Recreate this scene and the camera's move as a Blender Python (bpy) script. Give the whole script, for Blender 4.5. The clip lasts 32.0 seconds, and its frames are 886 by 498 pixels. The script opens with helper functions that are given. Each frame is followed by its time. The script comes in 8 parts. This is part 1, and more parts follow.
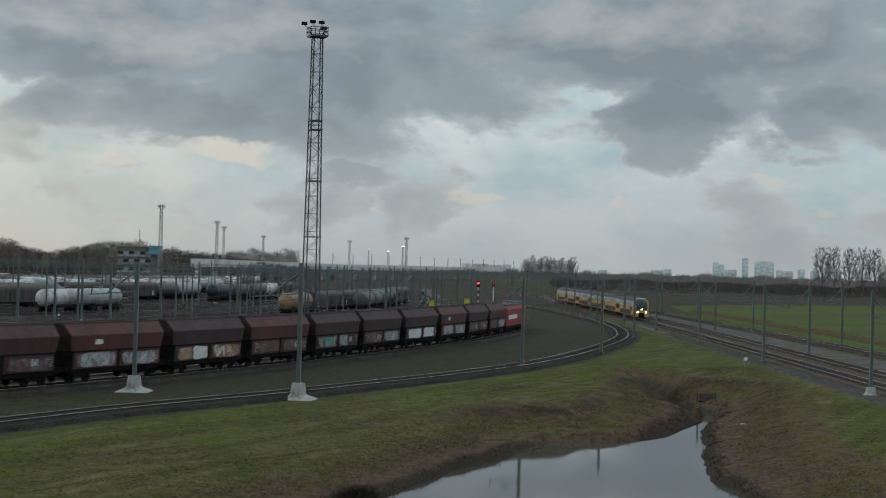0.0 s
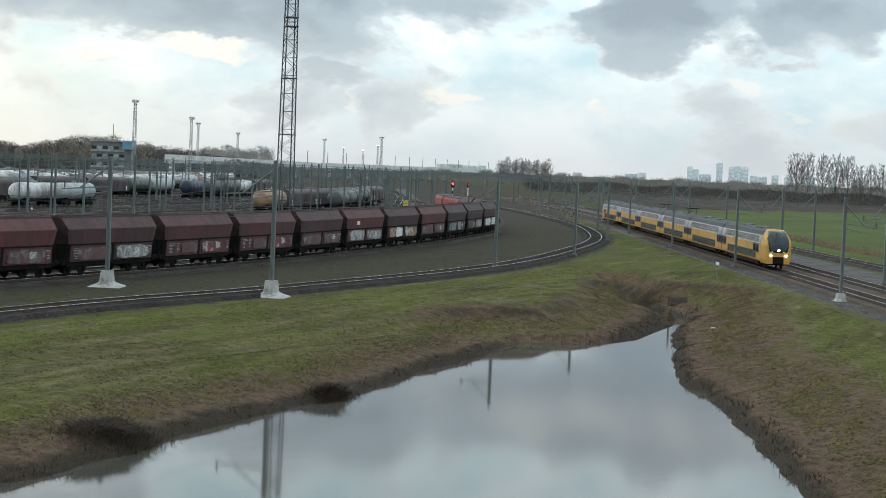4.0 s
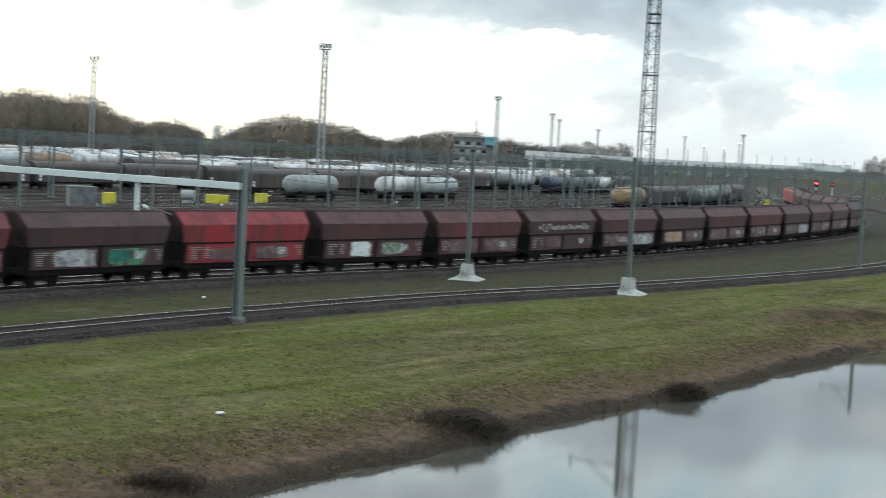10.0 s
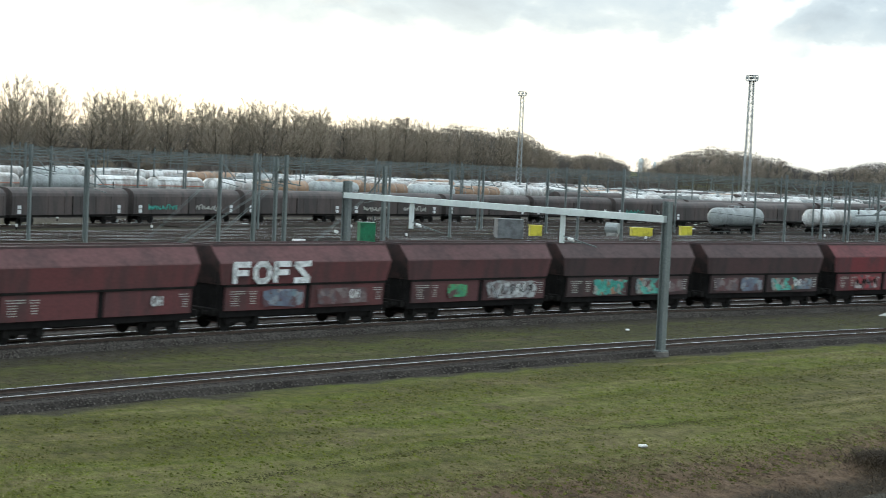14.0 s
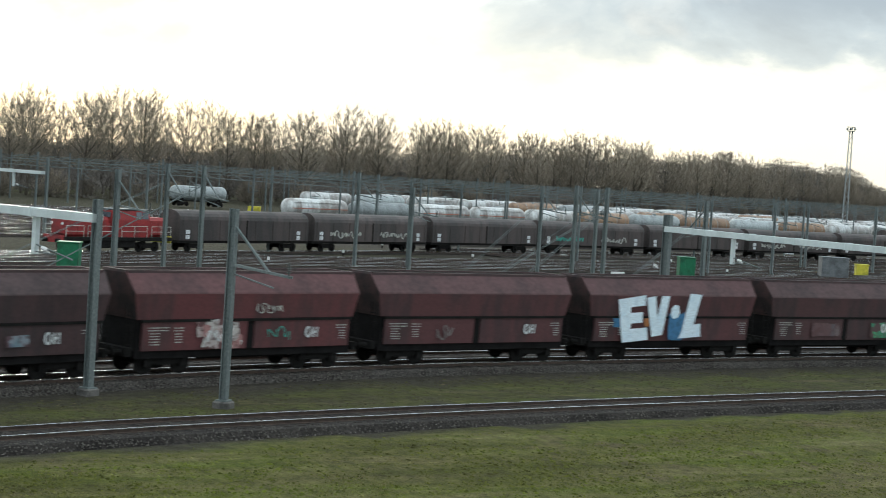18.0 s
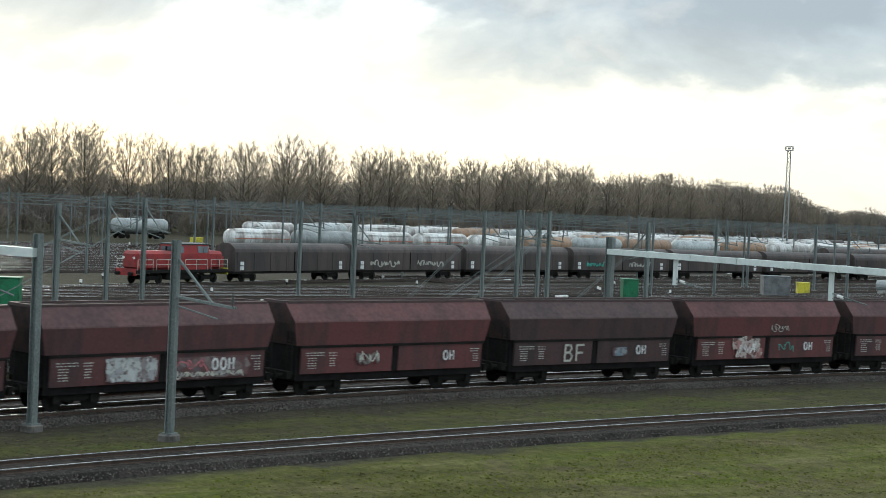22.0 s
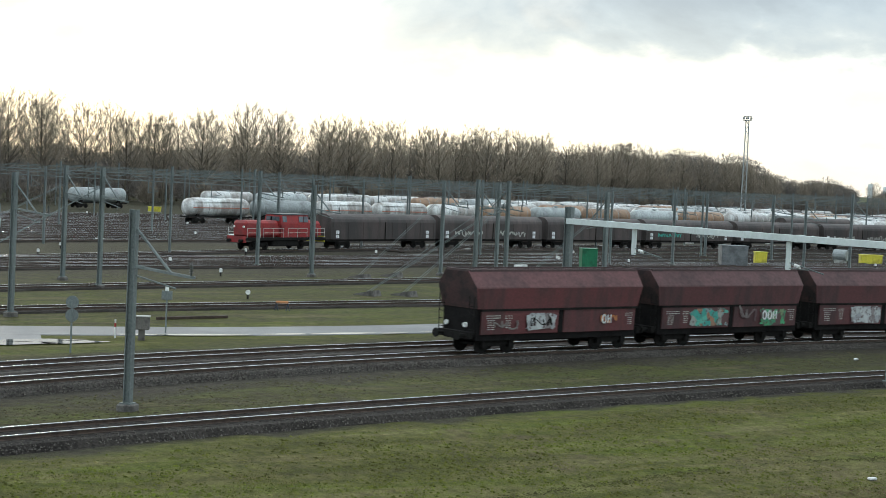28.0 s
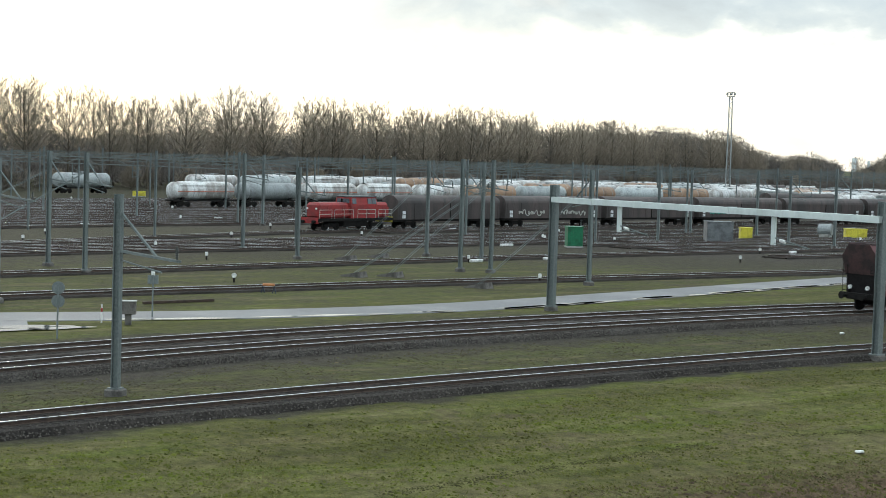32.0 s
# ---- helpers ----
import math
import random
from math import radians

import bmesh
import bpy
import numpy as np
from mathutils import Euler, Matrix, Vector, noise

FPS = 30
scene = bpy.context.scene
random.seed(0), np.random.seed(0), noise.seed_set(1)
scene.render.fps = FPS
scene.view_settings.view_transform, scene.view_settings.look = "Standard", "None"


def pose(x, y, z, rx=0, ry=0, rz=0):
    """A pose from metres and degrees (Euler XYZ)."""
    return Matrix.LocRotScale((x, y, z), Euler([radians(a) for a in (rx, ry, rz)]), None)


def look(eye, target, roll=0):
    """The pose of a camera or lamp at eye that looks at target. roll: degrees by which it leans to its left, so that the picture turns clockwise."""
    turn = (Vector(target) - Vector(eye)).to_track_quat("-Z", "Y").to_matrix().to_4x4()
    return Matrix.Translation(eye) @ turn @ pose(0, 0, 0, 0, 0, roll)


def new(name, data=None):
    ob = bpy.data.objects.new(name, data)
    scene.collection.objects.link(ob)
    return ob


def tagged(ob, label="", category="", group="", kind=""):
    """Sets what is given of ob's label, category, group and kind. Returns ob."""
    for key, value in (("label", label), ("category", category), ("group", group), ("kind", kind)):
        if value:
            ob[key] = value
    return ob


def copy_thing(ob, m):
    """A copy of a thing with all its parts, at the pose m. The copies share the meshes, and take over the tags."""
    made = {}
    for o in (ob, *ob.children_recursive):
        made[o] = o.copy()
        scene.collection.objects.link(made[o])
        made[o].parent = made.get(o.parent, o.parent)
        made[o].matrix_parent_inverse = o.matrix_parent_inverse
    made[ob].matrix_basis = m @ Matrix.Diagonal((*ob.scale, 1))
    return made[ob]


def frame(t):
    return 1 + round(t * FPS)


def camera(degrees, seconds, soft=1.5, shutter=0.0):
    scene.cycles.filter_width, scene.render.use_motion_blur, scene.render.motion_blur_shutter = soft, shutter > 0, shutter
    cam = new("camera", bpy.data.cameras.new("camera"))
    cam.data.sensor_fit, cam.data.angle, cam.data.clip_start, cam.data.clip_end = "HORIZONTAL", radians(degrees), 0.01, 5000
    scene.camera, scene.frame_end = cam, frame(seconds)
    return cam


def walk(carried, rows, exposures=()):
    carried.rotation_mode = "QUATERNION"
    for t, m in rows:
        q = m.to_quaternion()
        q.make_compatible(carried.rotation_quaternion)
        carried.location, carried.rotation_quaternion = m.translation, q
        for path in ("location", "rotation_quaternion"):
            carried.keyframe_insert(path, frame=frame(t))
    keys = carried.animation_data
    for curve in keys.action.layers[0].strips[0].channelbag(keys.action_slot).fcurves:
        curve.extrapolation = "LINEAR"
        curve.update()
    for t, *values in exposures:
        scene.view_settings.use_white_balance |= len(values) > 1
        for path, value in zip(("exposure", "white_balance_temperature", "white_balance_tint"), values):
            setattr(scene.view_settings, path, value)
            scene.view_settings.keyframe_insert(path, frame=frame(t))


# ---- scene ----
# Metres, z up. The camera stands on a bridge at the origin; +y runs along the curve of the goods line.
cam = camera(2 * math.degrees(math.atan(784 / 3000)), 32.0, soft=0.8, shutter=0.4)
EYE = Vector((0, 0, 9.5))


def aim(yaw, pitch, lean):
    a, b = radians(yaw), radians(pitch)
    return look(EYE, EYE + Vector((math.sin(a) * math.cos(b), math.cos(a) * math.cos(b), math.sin(b))), lean)


# seconds, heading, pitch, lean
PATH = [
    (0, -0.196, 0.590, 1.494), (0.5, -0.841, -0.094, 1.716), (1, -0.350, -0.218, 2.016), (1.5, -0.526, -0.616, 2.254),
    (2, -0.091, -1.169, 2.269), (2.5, 0.296, -1.590, 2.327), (3, 0.634, -2.209, 2.173), (3.5, 0.683, -2.576, 2.332),
    (5.5, 0.970, -3.126, 2.581), (6, 1.482, -3.484, 2.611), (6.5, 3.264, -3.984, 2.785), (7, 2.978, -4.094, 2.913),
    (7.5, 2.507, -4.426, 3.317), (8, 1.543, -4.570, 3.529), (8.5, -0.406, -4.535, 3.441), (9, -2.774, -4.744, 3.444),
    (9.5, -7.723, -4.279, 3.175), (10, -11.254, -3.424, 2.994), (10.5, -14.373, -3.629, 2.789), (11, -15.750, -3.675, 3.242),
    (11.5, -17.628, -3.288, 3.753), (12, -18.754, -2.908, 3.849), (12.5, -19.587, -3.060, 3.588), (13, -21.179, -3.181, 3.090),
    (13.5, -23.630, -3.057, 2.721), (14, -25.565, -3.015, 2.623), (14.5, -26.797, -2.727, 2.598), (16.5, -32.357, -2.504, 3.219),
    (17, -33.619, -2.511, 3.673), (17.5, -34.975, -2.520, 3.621), (18, -36.370, -2.505, 3.621), (18.5, -37.560, -2.443, 3.532),
    (19, -37.906, -2.383, 3.408), (19.5, -36.483, -2.299, 3.040), (20, -35.652, -2.241, 2.476), (20.5, -35.038, -2.176, 2.300),
    (21, -34.510, -1.955, 2.213), (21.5, -34.442, -1.740, 2.473), (22, -34.514, -1.507, 2.459), (22.5, -34.019, -1.276, 2.419),
    (23, -33.648, -1.115, 2.278), (23.5, -33.504, -1.030, 2.189), (24, -33.534, -0.975, 2.361), (24.5, -33.542, -0.944, 2.510),
    (25, -33.453, -0.999, 2.511), (25.5, -33.342, -1.490, 2.394), (26, -33.258, -2.421, 2.242), (26.5, -33.233, -2.490, 2.254),
    (28.5, -33.071, -2.474, 2.560), (29, -33.055, -2.469, 2.508), (29.5, -32.940, -2.510, 2.320), (30, -32.891, -2.585, 2.274),
    (30.5, -32.861, -2.705, 2.270), (31, -32.817, -2.835, 2.307), (31.5, -32.731, -2.995, 2.077), (32, -32.588, -3.132, 1.701),
]
walk(cam, [(t, aim(y, p, r)) for t, y, p, r in PATH],
     exposures=[(0, -0.80, 6150, 6), (1, -0.50, 6150, 6), (2, -0.2, 6150, 6), (3, -0.08, 6150, 6), (4, 0.0, 6150, 6), (7, -0.08, 6150, 6), (9, 0.0, 6150, 6), (10.5, 0.32, 6150, 6), (15, 0.35, 6150, 6), (17, 0.2, 6150, 6), (21, 0.06, 6150, 6), (23, 0.1, 6150, 6), (25, 0.1, 6150, 6), (26, 0.34, 6150, 6), (27, 0.28, 6150, 6), (29, 0.14, 6150, 6), (32, 0.24, 6150, 6)])

# ---- sky and sun ----
SUN_HEADING, SUN_HEIGHT = radians(-54), radians(14)
world = bpy.data.worlds.new("sky")
scene.world = world
world.use_nodes = True


def world_sky():
    nt = world.node_tree
    nt.nodes.clear()
    N, K = nt.nodes.new, nt.links.new
    sky = N("ShaderNodeTexSky")
    sky.sky_type, sky.sun_disc = "NISHITA", False
    sky.sun_elevation, sky.sun_rotation = SUN_HEIGHT, SUN_HEADING
    sky.air_density, sky.dust_density = 1.0, 0.4
    bg = N("ShaderNodeBackground")
    bg.inputs[1].default_value = 0.13
    K(sky.outputs[0], bg.inputs[0])
    tc = N("ShaderNodeTexCoord")
    sep = N("ShaderNodeSeparateXYZ")
    K(tc.outputs["Generated"], sep.inputs[0])
    # heaped clouds, twice as wide as they are high
    up = N("ShaderNodeMath"); up.operation = "MAXIMUM"; up.inputs[1].default_value = 0.0
    K(sep.outputs[2], up.inputs[0])
    div = N("ShaderNodeVectorMath"); div.operation = "MULTIPLY"
    div.inputs[1].default_value = (1.0, 1.0, 1.9)
    K(tc.outputs["Generated"], div.inputs[0])

    def heap(shift, scale, detail, rough, distort):
        o = N("ShaderNodeVectorMath"); o.inputs[1].default_value = shift
        K(div.outputs[0], o.inputs[0])
        n = N("ShaderNodeTexNoise")
        n.inputs["Scale"].default_value, n.inputs["Detail"].default_value = scale, detail
        n.inputs["Roughness"].default_value, n.inputs["Distortion"].default_value = rough, distort
        K(o.outputs[0], n.inputs["Vector"])
        return n

    noise_a = heap((1.9, 0.35, 0.0), 7.0, 10, 0.54, 0.2)
    noise_c = heap((1.9, 0.35, 0.05), 7.0, 10, 0.54, 0.2)
    noise_b = heap((3.1, 7.7, 0), 13.0, 8, 0.55, 0.0)
    # how much cloud, and how grey its belly is
    addn = N("ShaderNodeMath"); addn.operation = "MULTIPLY_ADD"; addn.inputs[1].default_value = 0.22
    K(noise_b.outputs[0], addn.inputs[0])
    # the cover closes with height
    more = N("ShaderNodeMapRange")
    more.inputs[1].default_value, more.inputs[2].default_value, more.inputs[3].default_value, more.inputs[4].default_value = 0.045, 0.125, -0.135, 0.0
    K(up.outputs[0], more.inputs[0])
    # and thins again towards the zenith
    less = N("ShaderNodeMapRange")
    less.inputs[1].default_value, less.inputs[2].default_value, less.inputs[4].default_value = 0.155, 0.21, -0.05
    K(up.outputs[0], less.inputs[0])
    cover = N("ShaderNodeMath")
    K(more.outputs[0], cover.inputs[0]); K(less.outputs[0], cover.inputs[1])
    cut = N("ShaderNodeMath")
    K(noise_a.outputs[0], cut.inputs[0]); K(cover.outputs[0], cut.inputs[1])
    # the great heaps: heading, height, half width and half height in degrees, weight
    az = N("ShaderNodeMath"); az.operation = "ARCTAN2"
    K(sep.outputs[0], az.inputs[0]); K(sep.outputs[1], az.inputs[1])
    wob = heap((0.3, 5.1, 2.0), 26.0, 6, 0.55, 0.0)
    wobble = N("ShaderNodeSeparateXYZ")
    K(wob.outputs["Color"], wobble.inputs[0])

    def swayed(src, comp, size):
        m = N("ShaderNodeMath"); m.operation = "MULTIPLY_ADD"; m.inputs[1].default_value = size
        K(comp, m.inputs[0])
        o = N("ShaderNodeMath"); o.inputs[1].default_value = -size / 2
        K(src, o.inputs[0]); K(o.outputs[0], m.inputs[2])
        return m.outputs[0]

    az_w, el_w = swayed(az.outputs[0], wobble.outputs[0], 0.075), swayed(sep.outputs[2], wobble.outputs[1], 0.040)

    def heaps(rows):
        total = None
        for a_, e_, ra, re, amp in rows:
            acc = None
            for src, c, r in ((az_w, a_, ra), (el_w, e_, re)):
                q = N("ShaderNodeMath"); q.operation = "MULTIPLY_ADD"
                q.inputs[1].default_value, q.inputs[2].default_value = 1 / radians(r), -c / r
                K(src, q.inputs[0])
                p = N("ShaderNodeMath"); p.operation = "MULTIPLY"
                K(q.outputs[0], p.inputs[0]); K(q.outputs[0], p.inputs[1])
                if acc is None:
                    acc = p
                else:
                    d = N("ShaderNodeMath"); K(acc.outputs[0], d.inputs[0]); K(p.outputs[0], d.inputs[1]); acc = d
            m = N("ShaderNodeMapRange"); m.interpolation_type = "SMOOTHSTEP"
            m.inputs[1].default_value, m.inputs[2].default_value, m.inputs[3].default_value, m.inputs[4].default_value = 0.25, 1.5, amp, 0.0
            K(acc.outputs[0], m.inputs[0])
            if total is None:
                total = m.outputs[0]
            else:
                d = N("ShaderNodeMath"); d.operation = "MAXIMUM"
                K(total, d.inputs[0]); K(m.outputs[0], d.inputs[1]); total = d.outputs[0]
        return total

    grey_heaps = heaps(((-11, 8.6, 7.5, 1.1, 0.10), (-10.5, 4.8, 4.6, 0.9, 0.115), (-14, 6.4, 3.0, 0.8, 0.11), (0.0, 6.3, 4.4, 1.5, 0.09), (7.5, 8.0, 8.0, 1.7, 0.18), (7.2, 4.9, 2.0, 1.5, 0.17), (12.8, 5.0, 2.6, 1.4, 0.17),
                        (-2.8, 2.9, 1.7, 0.45, 0.07), (17, 7.5, 5, 2.5, 0.14), (-37, 8.6, 5.0, 1.2, 0.15), (-31, 7.8, 5.0, 1.5, 0.145), (-25.5, 6.3, 4.6, 1.9, 0.135), (-20.3, 5.9, 3.4, 1.9, 0.175), (8, 9.0, 15, 1.2, 0.11)))
    heaped = N("ShaderNodeMath")
    thinner = N("ShaderNodeMath"); thinner.inputs[1].default_value = -0.055
    K(cut.outputs[0], thinner.inputs[0]); K(thinner.outputs[0], heaped.inputs[0]); K(grey_heaps, heaped.inputs[1])
    K(heaped.outputs[0], addn.inputs[2])
    mask = N("ShaderNodeValToRGB")
    mask.color_ramp.elements[0].position, mask.color_ramp.elements[1].position = 0.465, 0.505
    K(addn.outputs[0], mask.inputs[0])
    belly = N("ShaderNodeValToRGB")
    belly.color_ramp.interpolation = "EASE"
    e = belly.color_ramp.elements
    e[0].position, e[0].color = 0.47, (0.92, 0.96, 0.98, 1)
    e[1].position, e[1].color = 0.74, (0.41, 0.46, 0.525, 1)
    e.new(0.585).color = (0.555, 0.62, 0.68, 1)
    K(addn.outputs[0], belly.inputs[0])
    # tops that face the light are pale and warm
    rim = N("ShaderNodeMath"); rim.operation = "SUBTRACT"
    K(noise_a.outputs[0], rim.inputs[0]); K(noise_c.outputs[0], rim.inputs[1])
    rimr = N("ShaderNodeMapRange")
    rimr.inputs[1].default_value, rimr.inputs[2].default_value, rimr.inputs[4].default_value = 0.06, 0.20, 0.4
    K(rim.outputs[0], rimr.inputs[0])
    body = N("ShaderNodeMixRGB")
    body.inputs[2].default_value = (1.25, 1.18, 1.08, 1)
    K(rimr.outputs[0], body.inputs[0]); K(belly.outputs[0], body.inputs[1])
    # thin high veil with pale blue gaps behind the heaps
    veil = N("ShaderNodeValToRGB")
    e = veil.color_ramp.elements
    e[0].position, e[0].color = 0.35, (0.74, 0.97, 1.04, 1)
    e[1].position, e[1].color = 0.58, (1.27, 1.30, 1.28, 1)
    K(noise_b.outputs[0], veil.inputs[0])
    grey = N("ShaderNodeMixRGB")
    K(mask.outputs[0], grey.inputs[0]); K(veil.outputs[0], grey.inputs[1]); K(body.outputs[0], grey.inputs[2])
    pale_heaps = heaps(((-7.6, 3.75, 1.9, 0.38, 0.9), (-11.2, 3.3, 0.5, 0.4, 0.8), (1.1, 2.35, 0.9, 0.28, 0.85), (6.4, 2.1, 0.3, 0.3, 0.8), (-2.0, 2.1, 0.3, 0.2, 0.6), (10.8, 3.1, 0.7, 0.3, 0.5), (12.6, 2.0, 0.6, 0.3, 0.45)))
    sunlit = N("ShaderNodeMixRGB")
    sunlit.inputs[2].default_value = (1.42, 1.27, 1.08, 1)
    puff = N("ShaderNodeMapRange"); puff.inputs[1].default_value, puff.inputs[2].default_value = 0.30, 0.50
    fluff = heap((4.4, 1.3, 0.6), 34.0, 8, 0.6, 0.0)
    K(fluff.outputs[0], puff.inputs[0])
    puffs = N("ShaderNodeMath"); puffs.operation = "MULTIPLY"
    K(pale_heaps, puffs.inputs[0]); K(puff.outputs[0], puffs.inputs[1])
    K(puffs.outputs[0], sunlit.inputs[0]); K(grey.outputs[0], sunlit.inputs[1])
    grey = sunlit
    # low over the horizon everything pales into haze
    pale = N("ShaderNodeMapRange")
    pale.inputs[1].default_value, pale.inputs[2].default_value, pale.inputs[3].default_value, pale.inputs[4].default_value = 0.0, 0.085, 0.8, 0.0
    K(up.outputs[0], pale.inputs[0])
    hazy = N("ShaderNodeMixRGB")
    hazy.inputs[2].default_value = (0.84, 0.86, 0.90, 1)
    K(pale.outputs[0], hazy.inputs[0]); K(grey.outputs[0], hazy.inputs[1])
    grey = hazy
    # brighter, thinner cloud round the low sun
    sdir = N("ShaderNodeVectorMath"); sdir.operation = "DOT_PRODUCT"
    sdir.inputs[1].default_value = (math.sin(SUN_HEADING) * math.cos(SUN_HEIGHT), math.cos(SUN_HEADING) * math.cos(SUN_HEIGHT), math.sin(SUN_HEIGHT))
    K(tc.outputs["Generated"], sdir.inputs[0])
    glow = N("ShaderNodeMapRange")
    glow.interpolation_type = "SMOOTHSTEP"
    glow.inputs[1].default_value, glow.inputs[2].default_value = 0.62, 0.97
    K(sdir.outputs["Value"], glow.inputs[0])
    bright = N("ShaderNodeMixRGB")
    bright.inputs[2].default_value = (1.62, 1.40, 1.04, 1)
    # the glow is strongest in a low band; higher up the cloud closes again
    band = N("ShaderNodeMapRange")
    band.inputs[1].default_value, band.inputs[2].default_value, band.inputs[3].default_value, band.inputs[4].default_value = 0.05, 0.115, 1.0, 0.12
    K(up.outputs[0], band.inputs[0])
    thick = N("ShaderNodeMapRange")
    thick.inputs[1].default_value, thick.inputs[2].default_value, thick.inputs[3].default_value, thick.inputs[4].default_value = 0.44, 0.62, 1.0, 0.3
    K(addn.outputs[0], thick.inputs[0])
    gm = N("ShaderNodeMath"); gm.operation = "MULTIPLY"
    K(glow.outputs[0], gm.inputs[0]); K(band.outputs[0], gm.inputs[1])
    gm2 = N("ShaderNodeMath"); gm2.operation = "MULTIPLY"
    K(gm.outputs[0], gm2.inputs[0]); K(thick.outputs[0], gm2.inputs[1])
    K(gm2.outputs[0], bright.inputs[0])
    K(grey.outputs[0], bright.inputs[1])
    clouds = N("ShaderNodeBackground")
    clouds.inputs[1].default_value = 0.78
    K(bright.outputs[0], clouds.inputs[0])
    # an overcast sky is brighter overhead than at the horizon
    lift = N("ShaderNodeMath"); lift.operation = "MULTIPLY_ADD"
    lift.inputs[1].default_value, lift.inputs[2].default_value = 0.85, 0.84
    K(up.outputs[0], lift.inputs[0])
    K(lift.outputs[0], clouds.inputs[1])
    mix = N("ShaderNodeMixShader")
    mix.inputs[0].default_value = 0.9
    K(bg.outputs[0], mix.inputs[1])
    K(clouds.outputs[0], mix.inputs[2])
    out = N("ShaderNodeOutputWorld")
    K(mix.outputs[0], out.inputs[0])


world_sky()
sun = new("sun", bpy.data.lights.new("sun", "SUN"))
sun.data.energy, sun.data.angle, sun.data.color = 0.7, radians(12), (1.0, 0.88, 0.72)
sun.matrix_world = look((0, 0, 50), Vector((0, 0, 50)) - Vector((math.sin(SUN_HEADING) * math.cos(SUN_HEIGHT), math.cos(SUN_HEADING) * math.cos(SUN_HEIGHT), math.sin(SUN_HEIGHT))))

# ---- materials ----


def material(name, base, rough=0.7, metal=0.0, spots=None, scale=1.0, amount=0.5, bump=0.15, bump_scale=None, vary=0.0, streak=None, fine=0.15, gloss=0.5):
    """A painted, stained or earthy surface: base colour, a second colour in patches, fine grain, relief."""
    m = bpy.data.materials.new(name)
    m.use_nodes = True
    nt = m.node_tree
    N, K = nt.nodes.new, nt.links.new
    bsdf = nt.nodes["Principled BSDF"]
    bsdf.inputs["Roughness"].default_value, bsdf.inputs["Metallic"].default_value = rough, metal
    bsdf.inputs["Specular IOR Level"].default_value = 0.12 if rough > 0.88 else gloss
    tc = N("ShaderNodeTexCoord")
    mp = N("ShaderNodeMapping")
    mp.inputs["Scale"].default_value = streak or (1, 1, 1)
    K(tc.outputs["Object"], mp.inputs[0])
    n1 = N("ShaderNodeTexNoise")
    n1.inputs["Scale"].default_value, n1.inputs["Detail"].default_value, n1.inputs["Roughness"].default_value = scale, 6, 0.6
    K(mp.outputs[0], n1.inputs["Vector"])
    ramp = N("ShaderNodeMapRange")
    ramp.inputs[1].default_value, ramp.inputs[2].default_value = 0.62 - 0.3 * amount, 0.78 - 0.3 * amount
    K(n1.outputs[0], ramp.inputs[0])
    mix = N("ShaderNodeMixRGB")
    mix.inputs[1].default_value = (*base, 1)
    mix.inputs[2].default_value = (*(spots or [c * 0.6 for c in base]), 1)
    K(ramp.outputs[0], mix.inputs[0])
    n2 = N("ShaderNodeTexNoise")
    n2.inputs["Scale"].default_value, n2.inputs["Detail"].default_value = bump_scale or scale * 9, 5
    K(tc.outputs["Object"], n2.inputs["Vector"])
    val = N("ShaderNodeMapRange")
    val.inputs[1].default_value, val.inputs[2].default_value = 0.25, 0.75
    val.inputs[3].default_value, val.inputs[4].default_value = 1 - fine * 2, 1 + fine * 2
    K(n2.outputs[0], val.inputs[0])
    hsv = N("ShaderNodeHueSaturation")
    K(mix.outputs[0], hsv.inputs["Color"])
    if vary:
        info = N("ShaderNodeObjectInfo")
        v = N("ShaderNodeMapRange")
        v.inputs[3].default_value, v.inputs[4].default_value = 1 - vary, 1 + vary
        K(info.outputs["Random"], v.inputs[0])
        mul = N("ShaderNodeMath"); mul.operation = "MULTIPLY"
        K(v.outputs[0], mul.inputs[0]); K(val.outputs[0], mul.inputs[1])
        K(mul.outputs[0], hsv.inputs["Value"])
    else:
        K(val.outputs[0], hsv.inputs["Value"])
    K(hsv.outputs[0], bsdf.inputs["Base Color"])
    if bump:
        b = N("ShaderNodeBump")
        b.inputs["Strength"].default_value, b.inputs["Distance"].default_value = bump, 0.05
        K(n2.outputs[0], b.inputs["Height"])
        K(b.outputs[0], bsdf.inputs["Normal"])
    return m


def glow(name, colour, strength):
    m = bpy.data.materials.new(name)
    m.use_nodes = True
    b = m.node_tree.nodes["Principled BSDF"]
    b.inputs["Base Color"].default_value = (*colour, 1)
    b.inputs["Emission Color"].default_value, b.inputs["Emission Strength"].default_value = (*colour, 1), strength
    return m


